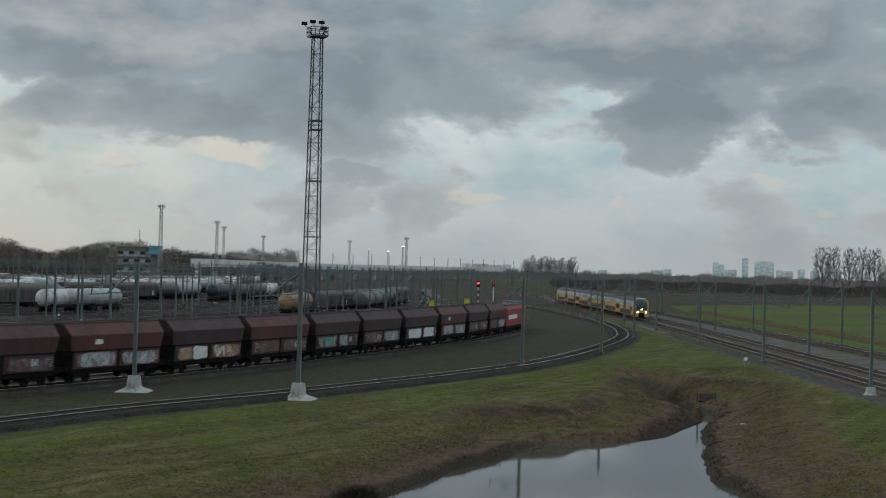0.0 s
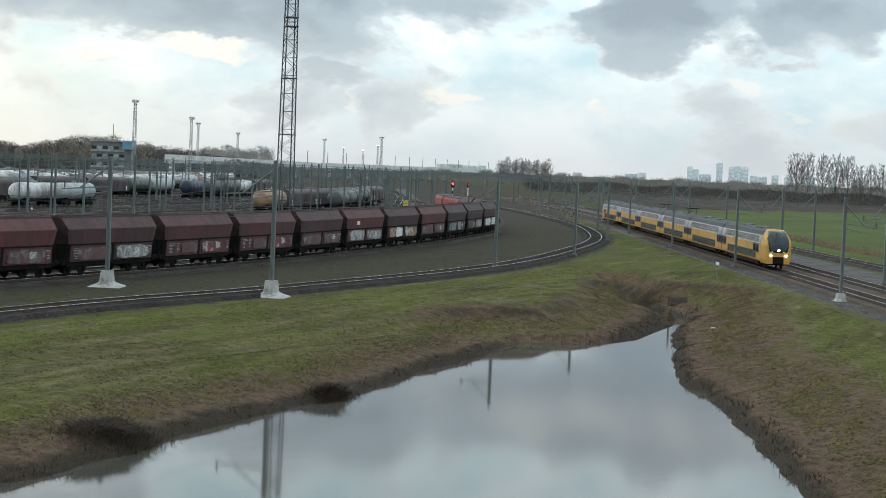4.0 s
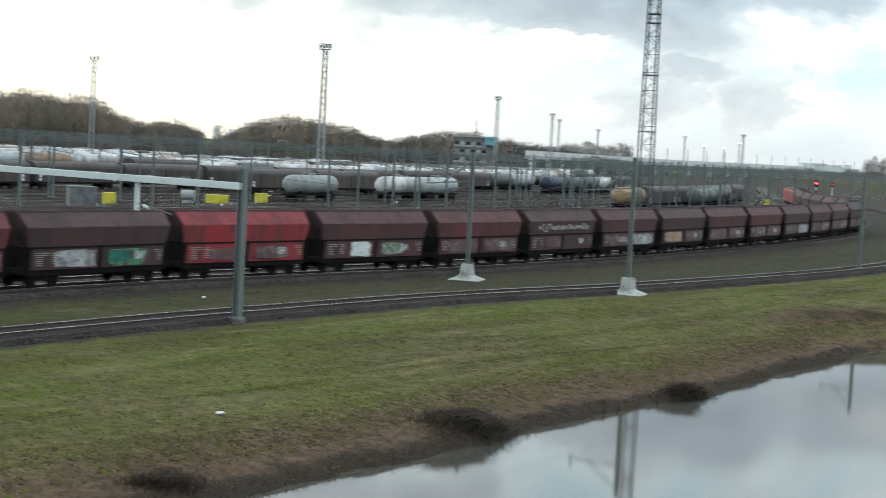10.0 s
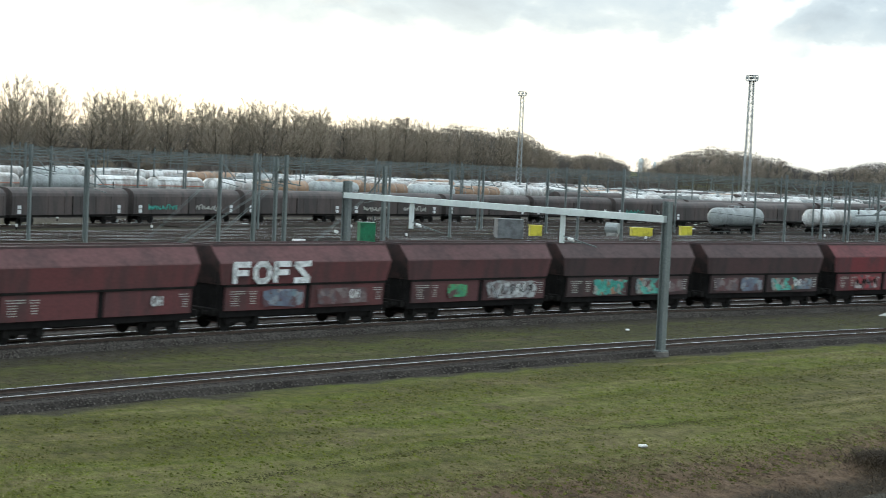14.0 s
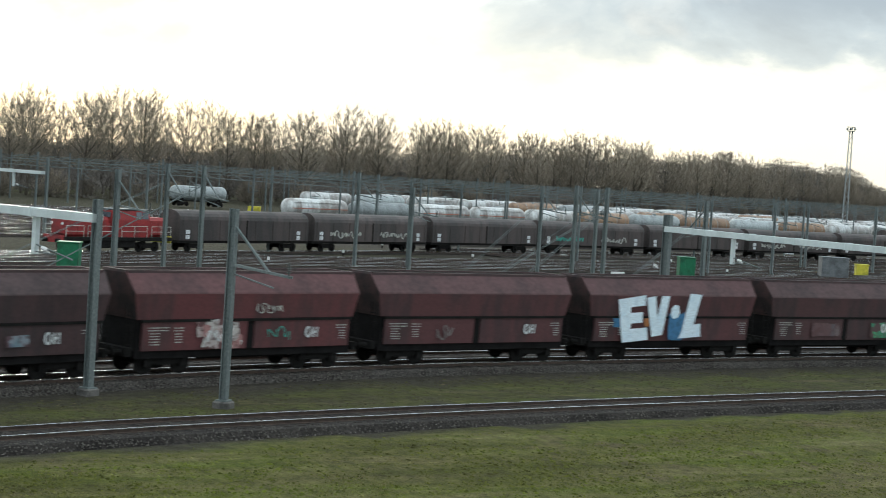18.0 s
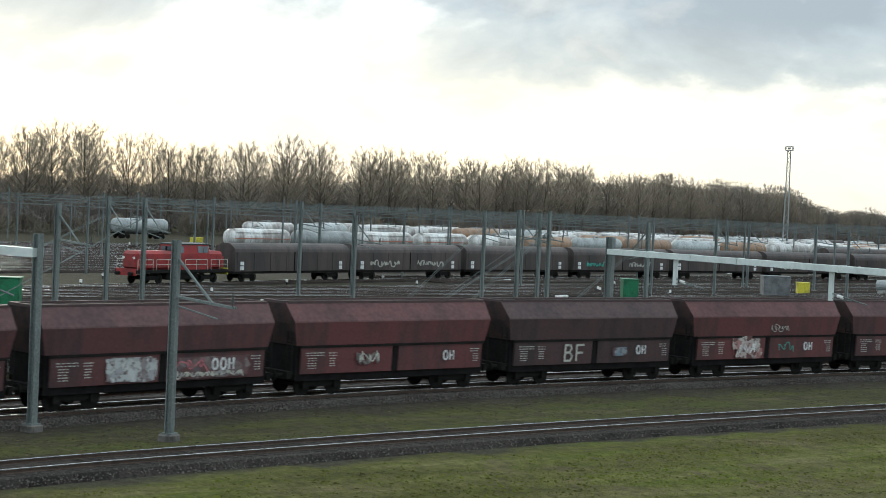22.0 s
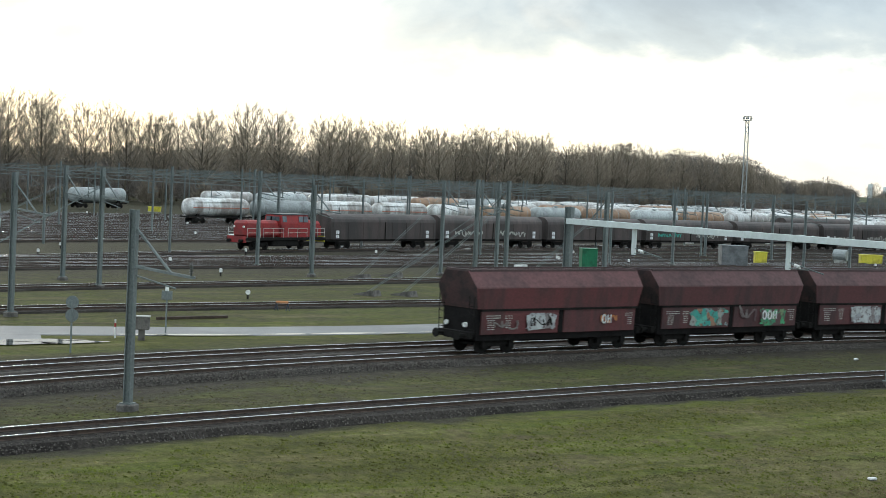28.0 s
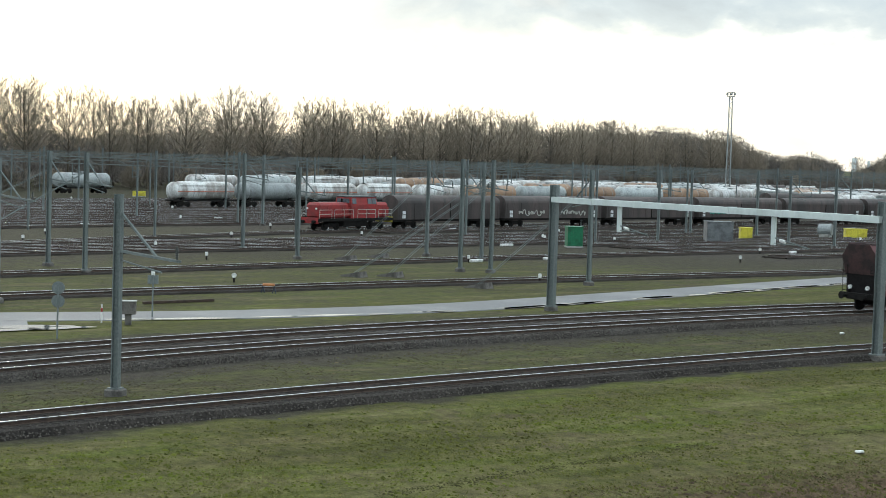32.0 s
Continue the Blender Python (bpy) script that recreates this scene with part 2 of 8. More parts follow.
def sward(nt):
    """Colour of the grass by place: green and olive strips along the curve, straw-coloured patches between."""
    N, K = nt.nodes.new, nt.links.new
    geo = N("ShaderNodeNewGeometry")
    lie = N("ShaderNodeMapping")
    lie.vector_type = "TEXTURE"
    lie.inputs["Rotation"].default_value, lie.inputs["Scale"].default_value = (0, 0, radians(68)), (6.0, 1.0, 1)
    K(geo.outputs["Position"], lie.inputs[0])

    def noise_at(scale, detail, rough, shift):
        o = N("ShaderNodeVectorMath"); o.inputs[1].default_value = (shift, shift * 0.7, 0)
        K(lie.outputs[0], o.inputs[0])
        n = N("ShaderNodeTexNoise")
        n.inputs["Scale"].default_value, n.inputs["Detail"].default_value, n.inputs["Roughness"].default_value = scale, detail, rough
        K(o.outputs[0], n.inputs["Vector"])
        return n.outputs[0]

    tone = N("ShaderNodeValToRGB")
    e = tone.color_ramp.elements
    e[0].position, e[0].color = 0.30, (0.046, 0.044, 0.016, 1)
    e[1].position, e[1].color = 0.70, (0.076, 0.080, 0.018, 1)
    for p, c in ((0.42, (0.064, 0.066, 0.014)), (0.50, (0.077, 0.082, 0.016)), (0.585, (0.084, 0.100, 0.015))):
        e.new(p).color = (*c, 1)
    K(noise_at(0.34, 8, 0.62, 3.0), tone.inputs[0])
    bleach = N("ShaderNodeMapRange")
    bleach.inputs[1].default_value, bleach.inputs[2].default_value, bleach.inputs[4].default_value = 0.53, 0.68, 0.85
    K(noise_at(0.52, 9, 0.72, 11.0), bleach.inputs[0])
    mix = N("ShaderNodeMixRGB")
    mix.inputs[2].default_value = (0.185, 0.155, 0.078, 1)
    K(bleach.outputs[0], mix.inputs[0]); K(tone.outputs[0], mix.inputs[1])
    return mix.outputs[0]


def shaded(nt, colour, factor, lo, hi):
    """The colour made lighter or darker piece by piece."""
    r = nt.nodes.new("ShaderNodeMapRange")
    r.inputs[1].default_value, r.inputs[2].default_value, r.inputs[3].default_value, r.inputs[4].default_value = lo[0], lo[1], hi[0], hi[1]
    nt.links.new(factor, r.inputs[0])
    h = nt.nodes.new("ShaderNodeHueSaturation")
    nt.links.new(colour, h.inputs["Color"]); nt.links.new(r.outputs[0], h.inputs["Value"])
    return h.outputs[0]


def ground_material():
    """Short winter grass with worn and dry patches; dry reed and mud on the banks."""
    m = bpy.data.materials.new("grass")
    m.use_nodes = True
    nt = m.node_tree
    N, K = nt.nodes.new, nt.links.new
    bsdf = nt.nodes["Principled BSDF"]
    bsdf.inputs["Roughness"].default_value = 0.95
    bsdf.inputs["Specular IOR Level"].default_value = 0.15
    geo = N("ShaderNodeNewGeometry")

    def noise_at(scale, detail=6, rough=0.6):
        n = N("ShaderNodeTexNoise")
        n.inputs["Scale"].default_value, n.inputs["Detail"].default_value, n.inputs["Roughness"].default_value = scale, detail, rough
        K(geo.outputs["Position"], n.inputs["Vector"])
        return n.outputs[0]

    def ramp(src, lo, hi):
        r = N("ShaderNodeMapRange")
        r.inputs[1].default_value, r.inputs[2].default_value = lo, hi
        K(src, r.inputs[0])
        return r.outputs[0]

    def mixed(f, a, b):
        x = N("ShaderNodeMixRGB")
        K(f, x.inputs[0])
        for i, c in ((1, a), (2, b)):
            if isinstance(c, tuple):
                x.inputs[i].default_value = (*c, 1)
            else:
                K(c, x.inputs[i])
        return x.outputs[0]

    fine = noise_at(9, 7, 0.7)
    mid = noise_at(0.5, 6, 0.65)
    big = noise_at(0.06, 4)
    grainy = noise_at(1.7, 9, 0.78)
    mpg = N("ShaderNodeMapping")
    mpg.vector_type = "TEXTURE"
    mpg.inputs["Rotation"].default_value, mpg.inputs["Scale"].default_value = (0, 0, radians(66)), (8.0, 1.0, 1)
    K(geo.outputs["Position"], mpg.inputs[0])
    rows = N("ShaderNodeTexNoise")
    rows.inputs["Scale"].default_value, rows.inputs["Detail"].default_value = 0.9, 7
    K(mpg.outputs[0], rows.inputs["Vector"])
    green = shaded(nt, sward(nt), grainy, (0.34, 0.66), (0.55, 1.3))
    green = shaded(nt, green, fine, (0.34, 0.66), (0.7, 1.25))
    dry = mixed(ramp(grainy, 0.36, 0.62), (0.050, 0.033, 0.022), (0.150, 0.102, 0.066))
    dry = mixed(ramp(mid, 0.58, 0.74), dry, (0.070, 0.066, 0.026))
    # brown trodden patches
    trod = N("ShaderNodeMath"); trod.operation = "MULTIPLY"
    K(ramp(mid, 0.50, 0.66), trod.inputs[0]); K(ramp(big, 0.40, 0.60), trod.inputs[1])
    col = mixed(trod.outputs[0], green, mixed(ramp(grainy, 0.38, 0.62), (0.050, 0.040, 0.020), (0.115, 0.095, 0.048)))
    # the grass thins and bleaches towards the pond
    sere = N("ShaderNodeAttribute"); sere.attribute_name = "sere"
    blend = N("ShaderNodeMath"); blend.operation = "MULTIPLY"
    K(sere.outputs["Fac"], blend.inputs[0]); K(ramp(rows.outputs[0], 0.36, 0.62), blend.inputs[1])
    col = mixed(blend.outputs[0], col, mixed(ramp(grainy, 0.36, 0.62), (0.062, 0.054, 0.022), (0.190, 0.158, 0.078)))
    bank = N("ShaderNodeAttribute"); bank.attribute_name = "bank"
    soft = N("ShaderNodeMath"); soft.operation = "MULTIPLY_ADD"; soft.inputs[1].default_value = 0.9; soft.inputs[2].default_value = -0.45
    K(mid, soft.inputs[0])
    sumb = N("ShaderNodeMath")
    K(soft.outputs[0], sumb.inputs[0]); K(bank.outputs["Fac"], sumb.inputs[1])
    col = mixed(ramp(sumb.outputs[0], 0.25, 0.6), col, dry)
    mud = mixed(ramp(fine, 0.35, 0.7), (0.024, 0.019, 0.014), (0.068, 0.053, 0.037))
    col = mixed(ramp(sumb.outputs[0], 0.76, 1.0), col, mud)
    worn = N("ShaderNodeAttribute"); worn.attribute_name = "gravel"
    dirt = mixed(ramp(grainy, 0.36, 0.66), (0.018, 0.016, 0.012), (0.062, 0.055, 0.038))
    sumw = N("ShaderNodeMath")
    K(soft.outputs[0], sumw.inputs[0]); K(worn.outputs["Fac"], sumw.inputs[1])
    most = N("ShaderNodeMath"); most.operation = "MULTIPLY"; most.inputs[1].default_value = 0.88
    K(ramp(sumw.outputs[0], 0.2, 0.75), most.inputs[0])
    col = mixed(most.outputs[0], col, dirt)
    col = mixed(ramp(worn.outputs["Fac"], 1.0, 1.15), col, mixed(ramp(grainy, 0.36, 0.66), (0.024, 0.021, 0.016), (0.064, 0.056, 0.042)))
    K(col, bsdf.inputs["Base Color"])
    b = N("ShaderNodeBump")
    b.inputs["Strength"].default_value, b.inputs["Distance"].default_value = 0.7, 0.12
    K(fine, b.inputs["Height"])
    K(b.outputs[0], bsdf.inputs["Normal"])
    return m


def water_material():
    m = bpy.data.materials.new("pond water")
    m.use_nodes = True
    nt = m.node_tree
    N, K = nt.nodes.new, nt.links.new
    b = nt.nodes["Principled BSDF"]
    b.inputs["Base Color"].default_value = (0.074, 0.070, 0.058, 1)
    b.inputs["Roughness"].default_value, b.inputs["IOR"].default_value = 0.05, 1.40
    b.inputs["Specular IOR Level"].default_value = 0.5
    geo = N("ShaderNodeNewGeometry")
    n = N("ShaderNodeTexNoise")
    n.inputs["Scale"].default_value, n.inputs["Detail"].default_value = 1.3, 4
    K(geo.outputs["Position"], n.inputs["Vector"])
    bu = N("ShaderNodeBump")
    bu.inputs["Strength"].default_value, bu.inputs["Distance"].default_value = 0.025, 0.05
    K(n.outputs[0], bu.inputs["Height"])
    K(bu.outputs[0], b.inputs["Normal"])
    return m


GRASS, WATER = ground_material(), water_material()
BALLAST = material("ballast", (0.070, 0.063, 0.057), 0.95, spots=(0.040, 0.034, 0.030), scale=0.4, amount=0.6, bump=0.9, bump_scale=9, fine=0.3)
BALLAST_PALE = material("pale ballast", (0.115, 0.110, 0.106), 0.95, spots=(0.075, 0.068, 0.062), scale=0.4, amount=0.6, bump=0.9, bump_scale=9, fine=0.28)
RUSTY_BED = material("rusty ballast", (0.092, 0.068, 0.052), 0.95, spots=(0.062, 0.050, 0.041), scale=0.3, amount=0.6, bump=0.9, bump_scale=9, fine=0.3)
BALLAST_DARK = material("dark ballast", (0.040, 0.035, 0.031), 0.95, spots=(0.022, 0.019, 0.017), scale=0.4, amount=0.6, bump=0.9, bump_scale=9, fine=0.3)
SLEEPER = material("sleeper", (0.042, 0.036, 0.031), 0.9, scale=2, vary=0.25)
RAIL_SIDE = material("rail web rust", (0.055, 0.035, 0.025), 0.8, scale=3)
RAIL_HEAD = material("polished rail head", (0.70, 0.70, 0.71), 0.2, 1.0, scale=3, amount=0.2, fine=0.05)
ROAD = material("wet asphalt road", (0.15, 0.15, 0.155), 0.72, spots=(0.20, 0.20, 0.20), scale=0.15, amount=0.5, bump=0.3, bump_scale=25)
PUDDLE = material("puddle", (0.06, 0.06, 0.06), 0.08, scale=0.3, bump=0.0)
CONCRETE = material("concrete", (0.40, 0.40, 0.38), 0.85, spots=(0.20, 0.19, 0.17), scale=1.5, amount=0.5)
STEEL = material("galvanised steel", (0.155, 0.178, 0.174), 0.6, 0.2, spots=(0.10, 0.118, 0.115), scale=1.2, amount=0.45, streak=(1, 1, 0.25), bump=0.05)
STEEL_DARK = material("dark weathered steel", (0.085, 0.10, 0.105), 0.6, 0.3, scale=1.2, bump=0.05)
BEAM_WHITE = material("white painted beam", (0.60, 0.65, 0.64), 0.5, spots=(0.52, 0.57, 0.56), scale=0.5, amount=0.4, bump=0.01, fine=0.04)
WIRE = material("copper wire", (0.05, 0.055, 0.055), 0.6, 0.4, bump=0)
BROWN = [material("wagon brown %s" % n, c, 0.62, spots=s, scale=0.9, amount=a, bump=0.06, streak=(1, 1, 0.22), fine=0.1) for n, c, s, a in (
    ("one", (0.096, 0.034, 0.036), (0.056, 0.027, 0.029), 0.5), ("two", (0.075, 0.033, 0.034), (0.045, 0.026, 0.027), 0.5),
    ("three", (0.118, 0.034, 0.036), (0.070, 0.029, 0.030), 0.5), ("four", (0.062, 0.032, 0.033), (0.038, 0.024, 0.025), 0.5),
    ("bright", (0.30, 0.026, 0.034), (0.13, 0.032, 0.035), 0.5), ("dull red", (0.17, 0.028, 0.034), (0.09, 0.030, 0.034), 0.6))]
# greyer copies for upward facets: dust and their sky-facing tone in one colour
UPPER_TONE = {m.name: material("dusty upper " + m.name, tuple(0.62 * a + 0.38 * b for a, b in zip(c, (0.068, 0.054, 0.053))), 0.8, spots=tuple(0.35 * a + 0.65 * b for a, b in zip(c, (0.035, 0.028, 0.028))), scale=0.6, amount=0.6, bump=0.05, streak=(1, 1, 0.5), fine=0.14) for m, c in zip(BROWN, (
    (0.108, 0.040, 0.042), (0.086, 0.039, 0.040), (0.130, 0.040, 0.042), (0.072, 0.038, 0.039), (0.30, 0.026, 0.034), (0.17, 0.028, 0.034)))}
# maroon darkened in colour for the shade between the wagons
END_SHADE = material("grimy maroon end wall", (0.050, 0.023, 0.022), 0.85, spots=(0.022, 0.014, 0.013), scale=1.2, amount=0.6)
# underframe grime, made darker still for the shade beneath the wagons
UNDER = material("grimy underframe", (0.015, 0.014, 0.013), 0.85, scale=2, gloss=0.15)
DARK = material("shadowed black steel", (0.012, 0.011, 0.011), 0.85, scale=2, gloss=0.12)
LETTER = material("white lettering", (0.72, 0.74, 0.74), 0.7, scale=4, bump=0)
TEAL = material("teal spray paint", (0.06, 0.36, 0.29), 0.6, scale=3, bump=0)
PALE = material("pale spray paint", (0.50, 0.50, 0.44), 0.6, spots=(0.30, 0.30, 0.30), scale=2.5, bump=0)
BLUE_P = material("blue spray paint", (0.05, 0.17, 0.32), 0.6, scale=3, bump=0)
GREEN_P = material("green spray paint", (0.08, 0.28, 0.07), 0.6, scale=3, bump=0)
ORANGE_P = material("orange spray paint", (0.50, 0.20, 0.07), 0.6, scale=3, bump=0)
PINK_P = material("pink spray paint", (0.45, 0.14, 0.16), 0.6, scale=3, bump=0)
# grey upper side; part of its silver is reflected light put into the colour
TRAIN_SILVER = material("silver upper side", (0.36, 0.38, 0.41), 0.4, spots=(0.25, 0.265, 0.29), scale=0.8, bump=0.02)
# glass colour greyed for the sky that it reflects
SKY_GLASS = material("tinted upper glass", (0.11, 0.13, 0.15), 0.12, scale=1, bump=0, fine=0.03)
TRAIN_GLASS = material("grey tinted train glass", (0.075, 0.085, 0.09), 0.15, spots=(0.055, 0.06, 0.065), scale=0.8, bump=0, fine=0.03)
CAB_GLASS = material("dark teal cab glass", (0.012, 0.030, 0.032), 0.08, scale=1, bump=0, fine=0.02)
YELLOW = material("train yellow", (0.52, 0.295, 0.055), 0.5, spots=(0.38, 0.22, 0.05), scale=0.6, bump=0.02, fine=0.05)
TRAIN_BLUE = material("train blue", (0.045, 0.065, 0.12), 0.4, scale=1, bump=0.02)
TRAIN_ROOF = material("grey train roof", (0.075, 0.080, 0.084), 0.7, spots=(0.05, 0.053, 0.056), scale=0.8, bump=0.03, gloss=0.25)
TRAIN_STRIPE = material("pale train band", (0.62, 0.62, 0.58), 0.45, scale=0.8, bump=0.02)
GLASS = material("dark window glass", (0.02, 0.024, 0.028), 0.08, scale=1, bump=0, fine=0.02)
RED = material("locomotive red", (0.28, 0.022, 0.022), 0.6, spots=(0.17, 0.022, 0.022), scale=0.8, bump=0.03)
TANK_WHITE = material("white tank", (0.60, 0.61, 0.60), 0.3, spots=(0.27, 0.25, 0.23), scale=0.5, amount=0.6, streak=(1, 1, 0.3), bump=0.03, vary=0.12)
TANK_GREY = material("grey tank", (0.33, 0.36, 0.36), 0.5, spots=(0.2, 0.21, 0.21), scale=0.5, bump=0.03, vary=0.25)
TANK_RUST = material("rusty tank", (0.33, 0.21, 0.13), 0.6, spots=(0.2, 0.13, 0.09), scale=0.6, bump=0.03, vary=0.2)
TANK_BLUE = material("blue tank", (0.016, 0.028, 0.055), 0.5, scale=0.6, bump=0.03)
TANK_DARK = material("dark tank", (0.07, 0.08, 0.075), 0.5, scale=0.6, bump=0.03, vary=0.2)
TANK_TAN = material("tan tank", (0.36, 0.22, 0.12), 0.5, scale=0.6, bump=0.03)
STRIPE = material("orange band", (0.42, 0.15, 0.09), 0.5, scale=1, bump=0)
# this brown is lifted a little for the haze over the yard
BOXCAR = material("dark brown sliding wall", (0.078, 0.060, 0.055), 0.65, spots=(0.045, 0.038, 0.036), scale=0.7, amount=0.6, streak=(1, 1, 0.2), vary=0.15)
# mast grey lightened in colour for the glare of the sky behind
MAST_PALE = material("pale galvanised mast", (0.36, 0.38, 0.38), 0.6, 0.1, spots=(0.26, 0.28, 0.28), scale=0.5, bump=0.02)
BARK = material("bark", (0.105, 0.09, 0.068), 0.95, spots=(0.065, 0.055, 0.042), scale=1.5, vary=0.2)
TWIG = material("winter twigs", (0.30, 0.255, 0.20), 0.95, spots=(0.21, 0.18, 0.145), scale=0.4, vary=0.25, bump=0)
# HEDGE, FAR_HEDGE and FAR_WOOD are paled: distance haze in their colour
HEDGE = material("bare undergrowth", (0.165, 0.146, 0.130), 0.98, spots=(0.115, 0.102, 0.092), scale=0.3, bump=0)
TWIG_FAR = material("far winter twigs", (0.18, 0.17, 0.155), 0.98, spots=(0.13, 0.124, 0.115), scale=0.05, bump=0)
VIADUCT_PALE = material("pale viaduct concrete", (0.66, 0.67, 0.66), 0.85, spots=(0.5, 0.5, 0.49), scale=0.1, amount=0.4)
FAR_HEDGE = material("far undergrowth", (0.112, 0.102, 0.096), 0.98, spots=(0.082, 0.076, 0.071), scale=0.16, amount=0.7, bump=0)
FAR_WOOD = material("far bare woods", (0.25, 0.235, 0.22), 0.98, spots=(0.18, 0.17, 0.16), scale=0.05, bump=0)
REED = material("dry reed", (0.27, 0.205, 0.135), 0.9, spots=(0.17, 0.13, 0.085), scale=0.5, bump=0.4)
FIELD = material("field grass", (0.070, 0.102, 0.018), 0.95, spots=(0.064, 0.074, 0.024), scale=0.03, amount=0.6, bump=0.4, bump_scale=3)
SIGN_WHITE = material("white signal plate", (0.78, 0.78, 0.76), 0.5, scale=4, bump=0)
CONCRETE_DARK = material("grimy concrete", (0.15, 0.14, 0.13), 0.9, spots=(0.08, 0.075, 0.07), scale=2)
BOX_GREEN = material("green cabinet", (0.008, 0.145, 0.062), 0.5, scale=1, bump=0.02)
BOX_YELLOW = material("yellow bin", (0.62, 0.55, 0.05), 0.5, scale=1, bump=0.02)
CABIN = material("grey cabin", (0.15, 0.16, 0.165), 0.6, scale=1)
# the haze of the distance is mixed into these facade colours
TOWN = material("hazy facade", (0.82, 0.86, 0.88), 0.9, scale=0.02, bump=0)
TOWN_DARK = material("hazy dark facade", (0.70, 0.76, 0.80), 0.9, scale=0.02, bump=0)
BRICKWALL = material("grey-brown facade", (0.17, 0.17, 0.168), 0.85, scale=0.4)
RED_LIGHT = glow("red signal light", (1.0, 0.04, 0.05), 7)
HEAD_LIGHT = glow("head light", (1.0, 0.85, 0.55), 14)
LAMP_LIGHT = glow("yard lamp", (1.0, 0.9, 0.75), 5)

# ---- mesh helpers ----


def part(name, bm, mat, parent=None, label="", smooth=False):
    me = bpy.data.meshes.new(name)
    bm.to_mesh(me)
    bm.free()
    for m in (mat if isinstance(mat, (list, tuple)) else [mat]):
        me.materials.append(m)
    if smooth:
        for p in me.polygons:
            p.use_smooth = True
    ob = new(name, me)
    if parent:
        ob.parent = parent
    if label:
        tagged(ob, label)
    return ob


def raw(name, verts, faces, mat, parent=None, smooth=False):
    me = bpy.data.meshes.new(name)
    me.from_pydata(verts, [], faces)
    for m in (mat if isinstance(mat, (list, tuple)) else [mat]):
        me.materials.append(m)
    if smooth:
        me.polygons.foreach_set("use_smooth", [True] * len(me.polygons))
    ob = new(name, me)
    if parent:
        ob.parent = parent
    return ob


def share(ob, m, parent=None):
    """One more object on the same mesh."""
    o = new(ob.name.split(".")[0], ob.data)
    o.parent = parent or ob.parent
    o.matrix_basis = m
    return o


def thing(name, label, category, group="", kind="", m=None):
    ob = new(name)
    ob.empty_display_size = 0.3
    if m is not None:
        ob.matrix_basis = m
    return tagged(ob, label, category, group, kind)


def box(bm, c, s, m=None, mi=0, bevel=0.0):
    t = Matrix.Translation(c) @ Matrix.Diagonal((*s, 1))
    r = bmesh.ops.create_cube(bm, size=1, matrix=(m @ t) if m else t)
    fs = {f for v in r["verts"] for f in v.link_faces}
    for f in fs:
        f.material_index = mi
    if bevel:
        bmesh.ops.bevel(bm, geom=list({e for f in fs for e in f.edges}), offset=bevel, segments=1, affect="EDGES")
    return bm


def rod(bm, a, b, r, n=6, r2=None, mi=0, caps=True):
    a, b = Vector(a), Vector(b)
    d = b - a
    m = Matrix.Translation((a + b) / 2) @ d.to_track_quat("Z", "Y").to_matrix().to_4x4()
    g = bmesh.ops.create_cone(bm, cap_ends=caps, segments=n, radius1=r, radius2=r if r2 is None else r2, depth=d.length, matrix=m)
    if mi:
        for f in {f for v in g["verts"] for f in v.link_faces}:
            f.material_index = mi
    return bm


def bar(bm, a, b, w, h=None, mi=0):
    """A square bar from a to b."""
    a, b = Vector(a), Vector(b)
    d = b - a
    m = Matrix.Translation((a + b) / 2) @ d.to_track_quat("Z", "Y").to_matrix().to_4x4()
    return box(bm, (0, 0, 0), (w, h or w, d.length), m, mi)


def loft(bm, sections, mi=0, caps=True, closed=True):
    """Skin over rings of equal length."""
    rings = [[bm.verts.new(p) for p in s] for s in sections]
    n = len(rings[0])
    for a, b in zip(rings, rings[1:]):
        for i in range(n if closed else n - 1):
            j = (i + 1) % n
            f = bm.faces.new((a[i], a[j], b[j], b[i]))
            f.material_index = mi
    if caps and closed:
        for r, flip in ((rings[0], True), (rings[-1], False)):
            f = bm.faces.new(r[::-1] if flip else r)
            f.material_index = mi
    return bm


def B():
    return bmesh.new()


# ---- lines of the tracks ----


def spline(points, n=24):
    P = np.array(points, float)
    out = []
    for i in range(len(P) - 1):
        p0, p1, p2, p3 = P[max(i - 1, 0)], P[i], P[i + 1], P[min(i + 2, len(P) - 1)]
        d = np.linalg.norm(p2 - p1)
        m1 = (p2 - p0) / (d + np.linalg.norm(p1 - p0)) * d
        m2 = (p3 - p1) / (np.linalg.norm(p3 - p2) + d) * d
        for k in range(n):
            u = k / n
            out.append((2 * u**3 - 3 * u * u + 1) * p1 + (u**3 - 2 * u * u + u) * m1 + (3 * u * u - 2 * u**3) * p2 + (u**3 - u * u) * m2)
    return np.array(out + [P[-1]])


